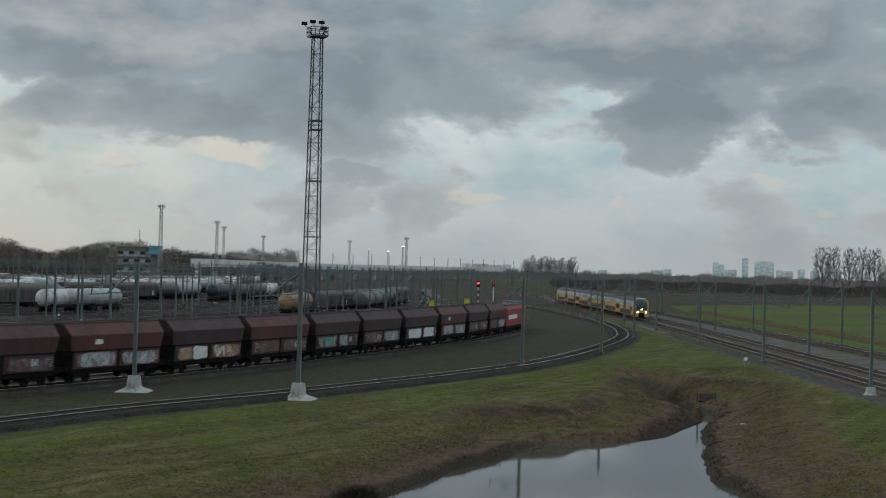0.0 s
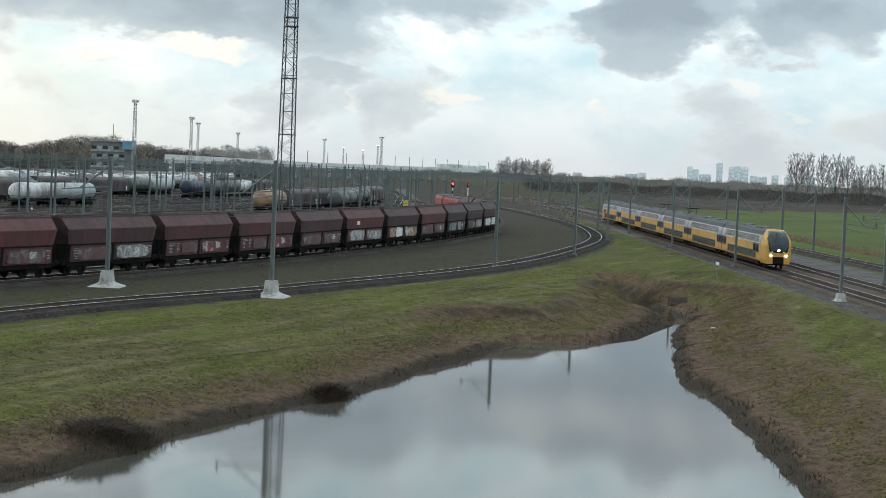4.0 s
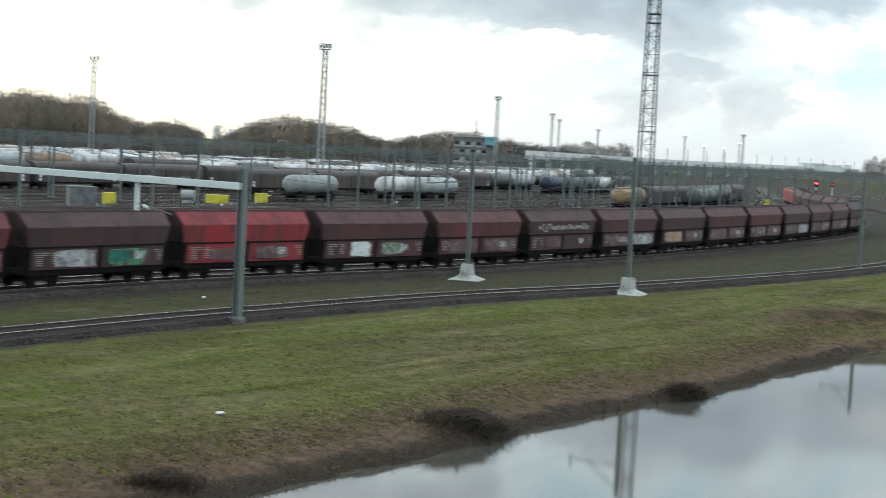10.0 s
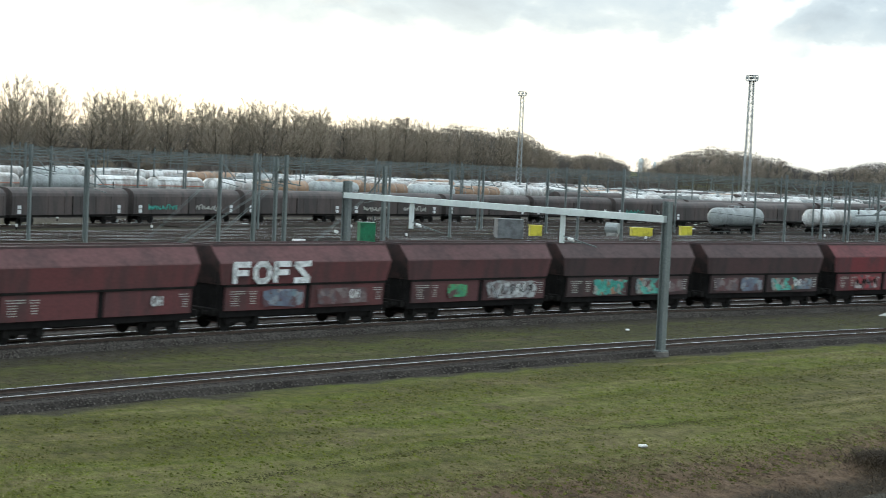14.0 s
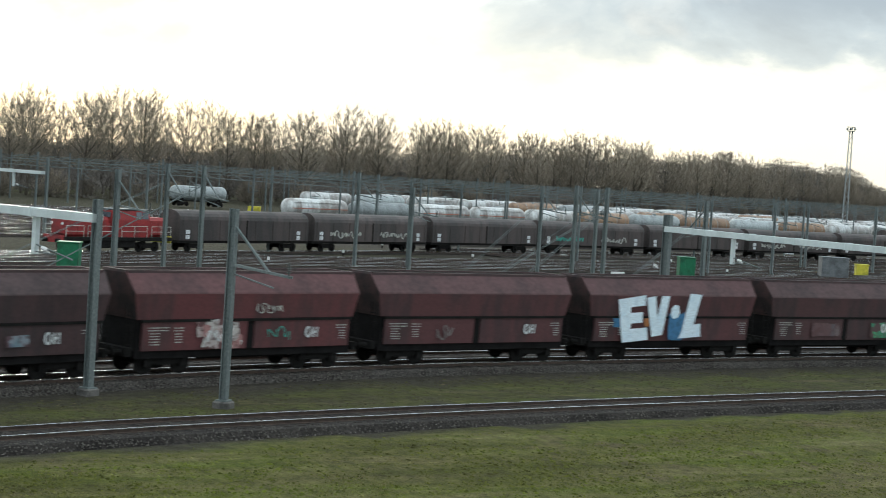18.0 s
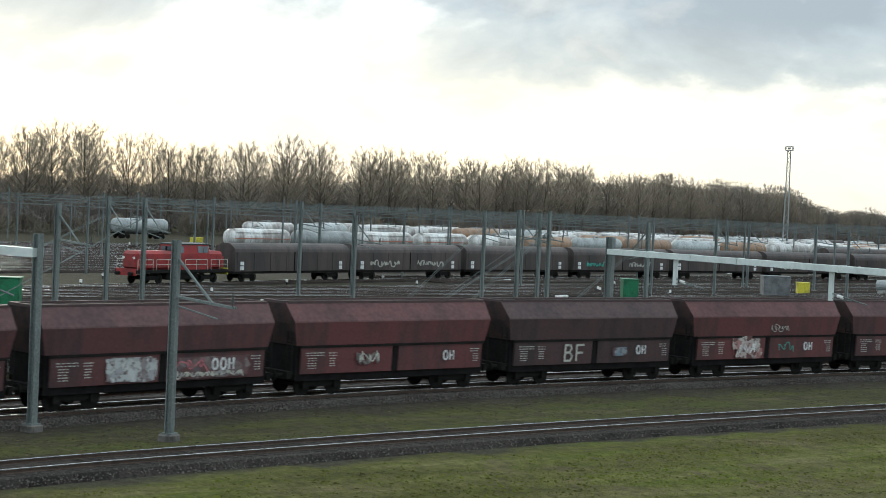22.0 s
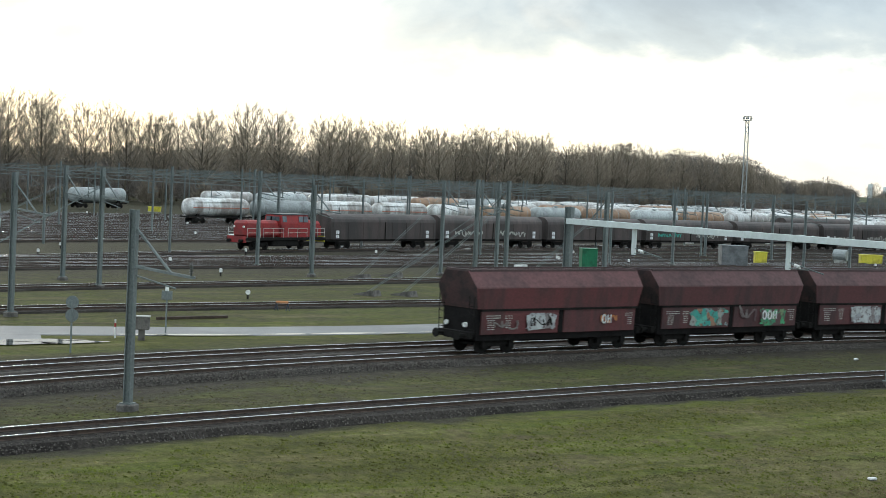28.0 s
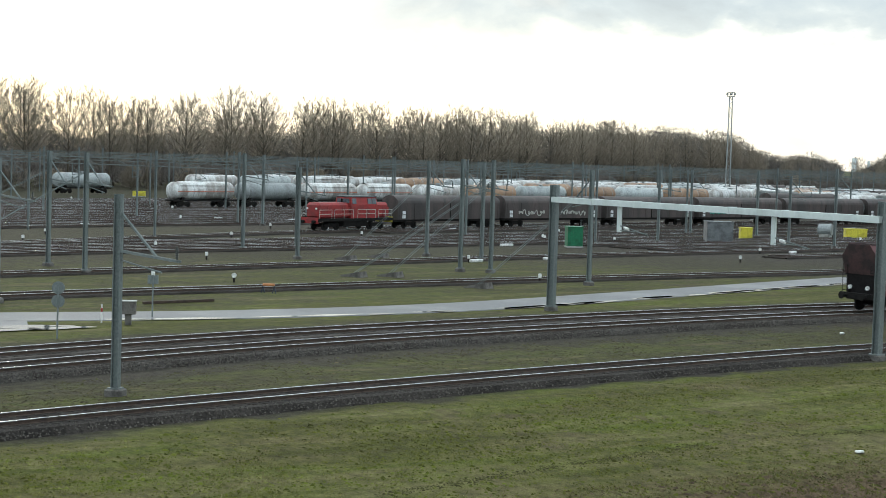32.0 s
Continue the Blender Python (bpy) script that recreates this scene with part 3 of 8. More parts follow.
class Line:
    def __init__(self, points, step=2.0, shift=0.0):
        s = spline(points)
        d = np.r_[0, np.cumsum(np.linalg.norm(np.diff(s, axis=0), axis=1))]
        n = max(2, int(d[-1] / step))
        self.u = np.linspace(0, d[-1], n)
        self.p = np.stack([np.interp(self.u, d, s[:, i]) for i in range(2)], 1)
        g = np.gradient(self.p, axis=0)
        self.t = g / np.linalg.norm(g, axis=1)[:, None]
        if shift:
            self.p = self.p + np.stack([self.t[:, 1], -self.t[:, 0]], 1) * shift
            d = np.r_[0, np.cumsum(np.linalg.norm(np.diff(self.p, axis=0), axis=1))]
            self.u = d
        self.length = self.u[-1]

    def at(self, s):
        if s <= 0 or s >= self.length:
            i = 0 if s <= 0 else -1
            e = s if s <= 0 else s - self.length
            return self.p[i] + self.t[i] * e, self.t[i]
        return (np.array([np.interp(s, self.u, self.p[:, i]) for i in range(2)]), np.array([np.interp(s, self.u, self.t[:, i]) for i in range(2)]))

    def stand(self, s, base, z):
        """The pose of a vehicle of that bogie distance with its middle at s."""
        a, b = self.at(s - base / 2)[0], self.at(s + base / 2)[0]
        m = (a + b) / 2
        return pose(m[0], m[1], z, 0, 0, math.degrees(math.atan2(b[1] - a[1], b[0] - a[0])))

    def near(self, x, y):
        return float(self.u[np.argmin(((self.p - (x, y)) ** 2).sum(1))])


TRAIN_LINE = [(-52, -330), (-54.5, -100), (-55.2, 0), (-54.2, 30), (-52.3, 49), (-49.4, 64), (-45.5, 77.5), (-41.2, 90.5), (-36.6, 102.6), (-32.2, 112),
              (-27.2, 123), (-22.2, 135), (-17.6, 147.5), (-13, 160.5), (-9.1, 173.5), (-5.2, 186.3), (-1.5, 199), (1.8, 212), (4.7, 225.3), (7.5, 239),
              (10, 253), (10.3, 268), (8.9, 283), (6.5, 300), (4.5, 320), (3.8, 345), (3.2, 375), (0, 430), (-8, 520), (-20, 640), (-30, 760)]
NEAR_LINE = [(-46.5, -120), (-46.5, 0), (-44.2, 28), (-42.3, 39.3), (-40.0, 48.4), (-37.0, 58.8), (-33, 71.2), (-28.6, 83.6), (-20.2, 103.6), (-10.4, 122),
             (7.0, 161.6), (17.8, 202), (25.2, 243), (28.0, 290), (26.9, 335), (22, 400), (12, 470), (-5, 560)]
goods = Line(TRAIN_LINE)
goods_far = Line(TRAIN_LINE[:21] + [(12, 262), (16, 285), (18, 320), (18, 380), (10, 470), (0, 560)], shift=-4.4)
siding = Line(NEAR_LINE)
MAIN = [(37.0, -900), (37.0, -160), (37.0, 100), (37.0, 240), (36.6, 310), (35.5, 364), (34.4, 400), (33.0, 436), (31.7, 472), (28.5, 540), (10, 700), (-30, 900)]
main_line = Line(MAIN)
main_far = Line([(x + 4.6, y) for x, y in MAIN[1:]])
branch = Line([(55.5, -160), (53.5, 150), (52, 230), (49.5, 320), (47, 400), (43, 480), (37, 560), (20, 710), (-20, 905)])
RAIL_TOP = 0.42
GAUGE = 1.62

# ---- ground, pond and banks ----
POND = [(-31, 22), (-24, 38), (-17.3, 52.4), (-15.1, 58.2), (-13.2, 62.3), (-11.8, 65.6), (-10.4, 70.2), (-8.6, 75.3), (-6.9, 79.2), (-5.0, 82.6), (-3.2, 85.3), (-2.5, 88.6), (-0.5, 95.0), (1.8, 101.5),
        (5.7, 112.2), (7.1, 116.9), (8.7, 118.1), (10.1, 117.6), (12.4, 119.2), (14.4, 122.2), (16.4, 128.2), (18.9, 135.1), (19.9, 140.6), (21.3, 154.4), (24.3, 151.5), (23.2, 142.5), (20.5, 132.7),
        (18.3, 121.0), (17.2, 111.6), (15.9, 103.3), (15.5, 96.0), (16.2, 92.7), (15.8, 83.6), (15.9, 77.6), (15.1, 68.7), (15.0, 64.4), (14.3, 59.5), (14.4, 54.9), (14.5, 40), (16, 18)]
WATER_Z = -2.4


def ragged(points, step, amount):
    out = []
    n = len(points)
    for i in range(n):
        a, b = Vector(points[i]), Vector(points[(i + 1) % n])
        k = max(1, int((b - a).length / step))
        for j in range(k):
            p = a.lerp(b, j / k)
            q = noise.noise_vector((p.x * 0.45, p.y * 0.45, 1.7)) * amount + noise.noise_vector((p.x * 1.6, p.y * 1.6, 4.2)) * amount * 0.35
            out.append((p.x + q.x, p.y + q.y))
    return np.array(out)


def ring_distance(px, py, ring):
    """Distance of points from a closed line, negative inside it."""
    best = np.full(px.shape, 1e9)
    inside = np.zeros(px.shape, bool)
    for (ax, ay), (bx, by) in zip(ring, np.roll(ring, -1, axis=0)):
        dx, dy = bx - ax, by - ay
        u = np.clip(((px - ax) * dx + (py - ay) * dy) / (dx * dx + dy * dy + 1e-12), 0, 1)
        best = np.minimum(best, (px - ax - u * dx) ** 2 + (py - ay - u * dy) ** 2)
        cross = ((ay > py) != (by > py)) & (px < (bx - ax) * (py - ay) / (by - ay + 1e-12) + ax)
        inside ^= cross
    best = np.sqrt(best)
    return np.where(inside, -best, best)


def line_distance(px, py, line):
    best = np.full(px.shape, 1e9)
    for x, y in line.p[::2]:
        best = np.minimum(best, (px - x) ** 2 + (py - y) ** 2)
    return np.sqrt(best)


def build_ground():
    fx = np.arange(-34, 34.01, 0.7)
    xs = np.r_[-4500, -2500, -1500, -900, -500, -340, -260, -200, -150, -110, -85, np.arange(-70, -34, 2.0), fx, np.arange(36, 70, 2.5), 90, 120, 180, 300, 600, 1200, 2500, 4500]
    fy = np.arange(40, 172, 0.9)
    ys = np.r_[-2500, -900, -300, -120, -60, -20, 0, 14, 22, 30, 36, fy, np.arange(174, 330, 4), 360, 400, 460, 540, 650, 800, 1000, 1400, 2200, 4800]
    X, Y = np.meshgrid(xs, ys)
    ring = ragged(POND, 1.0, 0.5)
    d = np.full(X.shape, 50.0)
    near = (X > -60) & (X < 60) & (Y > -10) & (Y < 206)
    d[near] = ring_distance(X[near], Y[near], ring)
    # a low raw edge above the water, a band of bare bank, then the grass climbs to the tracks
    east = np.clip((X - 12) / 4, 0, 1) * np.clip((150 - Y) / 12, 0, 1)
    north = np.clip((Y - 108) / 10, 0, 1) * (1 - east)
    wide = 4.2 + 1.8 * east + 0.6 * north
    room = np.minimum(np.clip(X - np.interp(Y, siding.p[:, 1], siding.p[:, 0]) - 4.3, 0, 99), np.clip(31.6 - X, 0, 99))
    step = 0.42 * np.clip(d / 0.7, 0, 1) ** 0.7
    brow = (0.62 + 0.55 * east) * np.clip((d - 0.6) / (wide - 0.4), 0, 1) * (1 - north) + north * (0.45 * np.clip((d - 0.5) / 4.5, 0, 1) + 1.1 * np.clip((d - 4.8) / 2.0, 0, 1) ** 0.8)
    climb = np.clip((d - 2.5) / (np.maximum(d - 2.5, 0) + room + 1e-6), 0, 1)
    rest = np.clip(-WATER_Z - step - brow, 0, 9)
    z = np.where(d <= 0, np.maximum(WATER_Z - 1.1, WATER_Z + d * 0.8), WATER_Z + step + brow + rest * climb ** 0.95)
    z = np.where(room <= 0, 0, z)
    # an eroded gully leads on from the culvert
    gully = np.full(X.shape, 99.0)
    for gx, gy in [(21.4 - 2.6 * q, 153 + 18 * q) for q in np.linspace(0, 1, 20)]:
        gully = np.minimum(gully, np.hypot(X - gx, (Y - gy) * 0.6))
    z = np.where(d > 0.3, z - 1.9 * np.clip(1.15 - gully / 2.4, 0, 1) * np.clip(z - WATER_Z, 0, 1), z)
    rough = np.zeros(X.shape)
    for i in np.argwhere(near & (d < 9)):
        i = tuple(i)
        rough[i] = noise.noise((X[i] * 0.7, Y[i] * 0.7, 0.3)) * 0.30 + noise.noise((X[i] * 0.2, Y[i] * 0.2, 5.3)) * 0.25
    z = z + rough * 0.7 * np.clip(1 - np.abs(d - 2) / 7, 0, 1) * np.clip(room / 3, 0, 1)
    z = np.where((X > 31.6) | ~near, 0, z * np.clip((Y + 10) / 20, 0, 1))
    nx, ny = len(xs), len(ys)
    verts = np.stack([X, Y, z], -1).reshape(-1, 3)
    idx = np.arange(nx * ny).reshape(ny, nx)
    faces = np.stack([idx[:-1, :-1], idx[:-1, 1:], idx[1:, 1:], idx[1:, :-1]], -1).reshape(-1, 4)
    ob = raw("ground", verts.tolist(), faces.tolist(), GRASS, smooth=True)
    # wet mud above the water, then a band of dry trampled grass
    bank = np.maximum(np.clip(1.25 - d * 0.40, 0, 1.3) * (d < 3.0), 0.62 * np.clip((wide * (1.15 + 0.35 * east) - d) / 1.6, 0, 1))
    bank = np.maximum(bank * (1 - 0.4 * north), north * 0.92 * np.clip(1.5 - np.abs(d - 5.7) / 1.0, 0, 1))
    bank = np.maximum(bank, np.clip(1.25 - gully / 3.4, 0, 1.0))
    a = ob.data.attributes.new("bank", "FLOAT", "POINT")
    a.data.foreach_set("value", bank.ravel())
    a = ob.data.attributes.new("sere", "FLOAT", "POINT")
    a.data.foreach_set("value", (np.clip(1.15 - d / 17.0, 0, 1) * 0.9).ravel())
    g = np.zeros(X.shape)
    # bare, oily ground between the yard tracks, greener beside the road
    off = np.interp(Y, goods.p[:, 1], goods.p[:, 0]) - X
    g = np.where((off > 5) & (Y > 20) & (Y < 900) & (X > -330), np.clip(np.interp(off, [8, 17, 22, 56, 80], [0.12, 0.12, 0.40, 0.52, 0.95]) + np.clip((Y - 130) / 60, 0, 1), 0.12, 0.95), g)
    g = np.where((X < 31) & (X > -330) & (Y > 235) & (Y < 1200), np.maximum(g, np.clip((Y - 225) / 60, 0, 1.12)), g)
    g = np.where((X > 31) & (X < 110) & (Y > 380) & (Y < 1300), 0.7, g)
    inner = (off < -3) & (X < np.interp(Y, siding.p[:, 1], siding.p[:, 0]) - 2) & (Y > 140) & (Y < 330)
    g = np.where(inner, np.maximum(g, np.clip((Y - 140) / 50, 0, 0.74)), g)
    g = np.where((off > 8) & (off < 150) & (Y > 150) & (Y < 700), np.maximum(g, 0.95 + np.clip((Y - 150) / 60, 0, 0.3)), g)
    dl = np.minimum(line_distance(X, Y, goods), line_distance(X, Y, goods_far))
    g = np.maximum(g, np.clip(1.2 - dl / 7.5, 0, 0.85))
    between = (off < -2) & (X < np.interp(Y, siding.p[:, 1], siding.p[:, 0]) - 1.5) & (Y > 20) & (Y < 330)
    g = np.where(between, np.maximum(g, np.interp(Y, [55, 80, 130], [0.47, 0.53, 0.80])), g)
    g = np.maximum(g, np.clip(1.35 - line_distance(X, Y, siding) / 2.7, 0, 0.95))
    g = np.maximum(g, np.clip(1.55 - line_distance(X, Y, siding) / 9.0, 0, 1.2) * (line_distance(X, Y, siding) < 2.7))
    g = np.maximum(g, np.clip(1.65 - dl / 9.0, 0, 1.15) * (dl < 4.4))
    a = ob.data.attributes.new("gravel", "FLOAT", "POINT")
    a.data.foreach_set("value", g.ravel())
    return tagged(ob, "winter grass with bare earth banks round a pond", "ground", kind="structure")


ground = build_ground()


def ground_z(x, y):
    ok, p, n, i = ground.ray_cast(Vector((x, y, 20)), Vector((0, 0, -1)))
    return p.z if ok else 0.0


bm = B()
w = ragged([(x + (1.6 if x > 8 else -1.6), y) for x, y in POND], 6, 0)
bm.faces.new([bm.verts.new((x, y, WATER_Z)) for x, y in w])
bmesh.ops.triangulate(bm, faces=bm.faces)
tagged(part("water", bm, WATER), "still grey pond water that mirrors the sky", "water", kind="structure")


def sheet(name, line, half_l, half_r, z, mat, label, lo=None, hi=None, kind="structure", category="ground"):
    """A strip that follows a line, with a low shoulder."""
    ok = np.ones(len(line.u), bool)
    if lo is not None:
        ok &= line.p[:, 1] >= lo
    if hi is not None:
        ok &= line.p[:, 1] <= hi
    p, t = line.p[ok], line.t[ok]
    nrm = np.stack([t[:, 1], -t[:, 0]], 1)
    offs = [(-half_l - z * 1.4, -0.05), (-half_l, z), (half_r, z), (half_r + z * 1.4, -0.05)]
    verts, faces = [], []
    for i in range(len(p)):
        for o, h in offs:
            q = p[i] + nrm[i] * o
            verts.append((q[0], q[1], h))
    for i in range(len(p) - 1):
        for k in range(3):
            a = i * 4 + k
            faces.append((a, a + 1, a + 5, a + 4))
    return tagged(raw(name, verts, faces, mat), label, category, kind=kind)


def sweep_rail(line, off, top, ok):
    """A rail with foot, web and polished head."""
    prof = [(-0.07, -0.17), (-0.07, -0.155), (-0.015, -0.13), (-0.015, -0.045), (-0.04, -0.03), (-0.04, -0.004), (-0.03, 0.0),
            (0.03, 0.0), (0.04, -0.004), (0.04, -0.03), (0.015, -0.045), (0.015, -0.13), (0.07, -0.155), (0.07, -0.17)]
    p, t = line.p[ok], line.t[ok]
    nrm = np.stack([t[:, 1], -t[:, 0]], 1)
    verts, faces = [], []
    for i in range(len(p)):
        for o, h in prof:
            q = p[i] + nrm[i] * (off + o)
            verts.append((q[0], q[1], top + h))
    n = len(prof)
    for i in range(len(p) - 1):
        for k in range(n - 1):
            a = i * n + k
            faces.append((a, a + 1, a + n + 1, a + n))
    return verts, faces, n


def track(line, label, lo=-60, hi=330, top=RAIL_TOP, bed=BALLAST, bed_half=1.75, sleepers=True, group="tracks", single=None):
    """Ballast bed, sleepers and two rails of one track."""
    root = thing("railway_track", label, "railway track", group, "structure")
    ok = (line.p[:, 1] >= lo) & (line.p[:, 1] <= hi)
    b = sheet("ballast_bed", line, bed_half, bed_half, top - 0.17, bed, "", lo, hi)
    for k in ("label", "category", "kind"):
        if k in b:
            del b[k]
    b.parent = root
    for side in (-1, 1):
        v, f, n = sweep_rail(line, side * GAUGE / 2, top, ok)
        r = raw("rail", v, f, [RAIL_SIDE, RAIL_HEAD], root)
        idx = [1 if (i % (n - 1)) in (4, 5, 6, 7, 8) else 0 for i in range(len(f))]
        r.data.polygons.foreach_set("material_index", idx)
    if sleepers:
        bm = B()
        box(bm, (0, 0, 0), (0.26, 2.6, 0.16))
        proto = None
        rest_v, rest_f = [], []
        span = np.where(ok)[0]
        s, count = line.u[span[0]], 0
        cube = [(x, y, z) for x in (-0.13, 0.13) for y in (-1.3, 1.3) for z in (-0.08, 0.08)]
        quads = [(0, 1, 3, 2), (4, 6, 7, 5), (0, 4, 5, 1), (2, 3, 7, 6), (1, 5, 7, 3)]
        while s < line.u[span[-1]]:
            p, t = line.at(s)
            m = pose(p[0], p[1], top - 0.235, 0, 0, math.degrees(math.atan2(t[1], t[0])))
            if single and single[0] < p[1] < single[1] and count < 290:
                if proto is None:
                    proto = part("sleeper", bm, SLEEPER, root)
                    proto.matrix_basis = m
                else:
                    share(proto, m)
                count += 1
            else:
                k = len(rest_v)
                rest_v += [tuple(m @ Vector(c)) for c in cube]
                rest_f += [tuple(k + i for i in q) for q in quads]
            s += 0.62
        if rest_v:
            tagged(raw("sleepers", rest_v, rest_f, SLEEPER, root), kind="stuff")
    return root


track(siding, "curved siding with dark ballast and polished rails", -40, 420, bed=BALLAST_DARK, single=(36, 190))
track(goods, "goods track on grey ballast beside the grass", -330, 740, single=(40, 190))
track(goods_far, "second goods track beside the service road", -40, 420)
track(main_line, "straight main line track with rusty ballast", -880, 620, bed=RUSTY_BED, bed_half=2.2)
track(main_far, "second main line track with rusty ballast", 20, 620, bed=RUSTY_BED, bed_half=2.2)
track(branch, "outer track beside the reeds", 20, 620, bed=BALLAST)
mid_line = Line([(47.2, -160), (46.7, 150), (46.3, 230), (45.2, 320), (43.5, 400), (40.5, 480)])
sheet("gravel_strip", mid_line, 2.6, 2.6, 0.12, BALLAST_PALE, "pale gravel strip between the tracks", 20, 480)
edge_line = Line([(33.4, -160), (33.4, 380)])
sheet("gravel_shoulder", edge_line, 0.6, 1.4, 0.1, BALLAST_PALE, "grey gravel shoulder of the main line", 20, 340)

# ---- hopper wagons ----
PITCH = 13.35


def hopper(name="hopper_wagon", paint=None, label="maroon coal hopper wagon with faded lettering"):
    """A saddle-bottomed hopper: sloped upper sides, upright flaps, four axles in two bogies."""
    paint = paint or BROWN[0]
    root = thing(name, label, "hopper wagon", "goods train")
    L = 12.35
    # upper hopper: a hexagonal trough with sloping ends
    half = [(0.84, 4.31), (0.94, 4.29), (1.57, 3.50), (1.60, 3.43), (1.59, 3.36), (1.46, 2.36)]
    prof = [(-y, z) for y, z in half] + [(y, z) for y, z in half[::-1]]
    bm = B()
    xs = [(-L / 2 + 0.05, 0.0), (-L / 2 + 0.45, 0.0), (L / 2 - 0.45, 0.0), (L / 2 - 0.05, 0.0)]
    ends = (0.35, 0, 0, 0.35)
    secs = []
    for (x, _), e in zip(xs, ends):
        s = 1 if x > 0 else -1
        secs.append([(x - s * max(0.0, 4.3 - z) ** 1.4 * 0.13, y * (1 - 0.1 * e), z) for y, z in prof])
    loft(bm, secs)
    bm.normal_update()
    # ends take the shade-dark maroon, upward faces the greyer copy
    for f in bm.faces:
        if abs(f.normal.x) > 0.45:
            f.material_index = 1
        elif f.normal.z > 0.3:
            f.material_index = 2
    part("hopper_body", bm, [paint, END_SHADE, UPPER_TONE[paint.name]], root)
    bm = B()
    box(bm, (0, -0.90, 4.31), (L - 0.3, 0.14, 0.12)); box(bm, (0, 0.90, 4.31), (L - 0.3, 0.14, 0.12))
    box(bm, (-L / 2 + 0.12, 0, 4.31), (0.14, 1.7, 0.12)); box(bm, (L / 2 - 0.12, 0, 4.31), (0.14, 1.7, 0.12))
    part("top_rim", bm, BROWN[3], root)
    # flat black sheet in place of the shaded, empty inside
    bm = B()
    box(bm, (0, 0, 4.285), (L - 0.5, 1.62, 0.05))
    part("load", bm, DARK, root, "dark sheet that stands for the shaded hopper inside")
    # lower flaps, two a side, leaning in slightly
    for s in (-1, 1):
        for x0, x1 in ((-5.55, -0.2), (0.2, 5.55)):
            bm = B()
            loft(bm, [[(x, s * 1.50, 2.25), (x, s * 1.42, 1.05), (x, s * 1.34, 1.05), (x, s * 1.40, 2.25)] for x in (x0, x1)])
            bmesh.ops.recalc_face_normals(bm, faces=bm.faces)
            part("flap", bm, paint, root)
        bm = B()
        box(bm, (0, s * 1.40, 1.65), (0.34, 0.06, 1.2))
        part("flap_lock", bm, DARK, root)
        bm = B()
        box(bm, (0, s * 1.52, 2.30), (11.3, 0.07, 0.10))
        part("side_rail", bm, UNDER, root)
    # dark end openings: the saddle block runs to the ends, black for their shade
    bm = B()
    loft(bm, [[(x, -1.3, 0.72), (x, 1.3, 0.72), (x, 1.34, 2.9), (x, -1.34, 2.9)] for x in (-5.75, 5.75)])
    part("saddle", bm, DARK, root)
    # black chute block, added to darken the space between the bogies
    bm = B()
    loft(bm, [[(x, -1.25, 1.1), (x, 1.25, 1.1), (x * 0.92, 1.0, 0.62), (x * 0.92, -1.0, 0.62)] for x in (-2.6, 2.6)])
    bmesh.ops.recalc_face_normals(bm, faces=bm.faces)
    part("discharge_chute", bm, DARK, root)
    bm = B()
    box(bm, (0, 0, 0.92), (L, 0.5, 0.3)); box(bm, (-L / 2 + 0.12, 0, 1.0), (0.22, 2.5, 0.35)); box(bm, (L / 2 - 0.12, 0, 1.0), (0.22, 2.5, 0.35))
    for x in (-5.2, 5.2):
        box(bm, (x, 0, 1.1), (1.4, 2.4, 0.12))
        for y in (-1.1, 1.1):
            bar(bm, (x, y, 1.1), (x + (0.35 if x < 0 else -0.35), y, 2.5), 0.10)
            bar(bm, (x + (-0.6 if x < 0 else 0.6), y, 1.1), (x + (-0.25 if x < 0 else 0.25), y, 3.3), 0.08)
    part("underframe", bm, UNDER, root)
    for x in (-L / 2, L / 2):
        s = 1 if x > 0 else -1
        for y in (-0.87, 0.87):
            bm = B()
            rod(bm, (x, y, 1.0), (x + s * 0.42, y, 1.0), 0.09, 8)
            rod(bm, (x + s * 0.42, y, 1.0), (x + s * 0.5, y, 1.0), 0.24, 10)
            part("buffer", bm, UNDER, root)
        for y in (-1.2, 1.2):
            bm = B()
            for z in (1.3, 1.7, 2.1, 2.5):
                rod(bm, (x - s * 0.15, y - 0.2, z), (x - s * 0.15, y + 0.2, z), 0.02, 5)
            for q in (-0.2, 0.2):
                rod(bm, (x - s * 0.15, y + q, 0.9), (x - s * 0.15, y + q, 3.0), 0.025, 5)
            part("end_ladder", bm, UNDER, root)
    for x in (-4.1, 4.1):
        bm = B()
        for y in (-1.0, 1.0):
            loft(bm, [[(x - 1.25, y + o, 0.62), (x - 0.35, y + o, 0.40), (x + 0.35, y + o, 0.40), (x + 1.25, y + o, 0.62), (x + 1.2, y + o, 0.74), (x + 0.3, y + o, 0.80), (x - 0.3, y + o, 0.80), (x - 1.2, y + o, 0.74)] for o in (-0.06, 0.06)])
            for q in (-0.9, 0.9):
                box(bm, (x + q, y * 1.06, 0.52), (0.3, 0.2, 0.34))
        box(bm, (x, 0, 0.62), (0.5, 2.0, 0.25))
        bogie = part("bogie", bm, UNDER, root)
        for q in (-0.9, 0.9):
            bm = B()
            for y in (-GAUGE / 2, GAUGE / 2):
                rod(bm, (x + q, y - 0.06, 0.46), (x + q, y + 0.06, 0.46), 0.46, 16)
            rod(bm, (x + q, -0.7, 0.46), (x + q, 0.7, 0.46), 0.08, 8)
            part("wheelset", bm, UNDER, bogie)
    return root




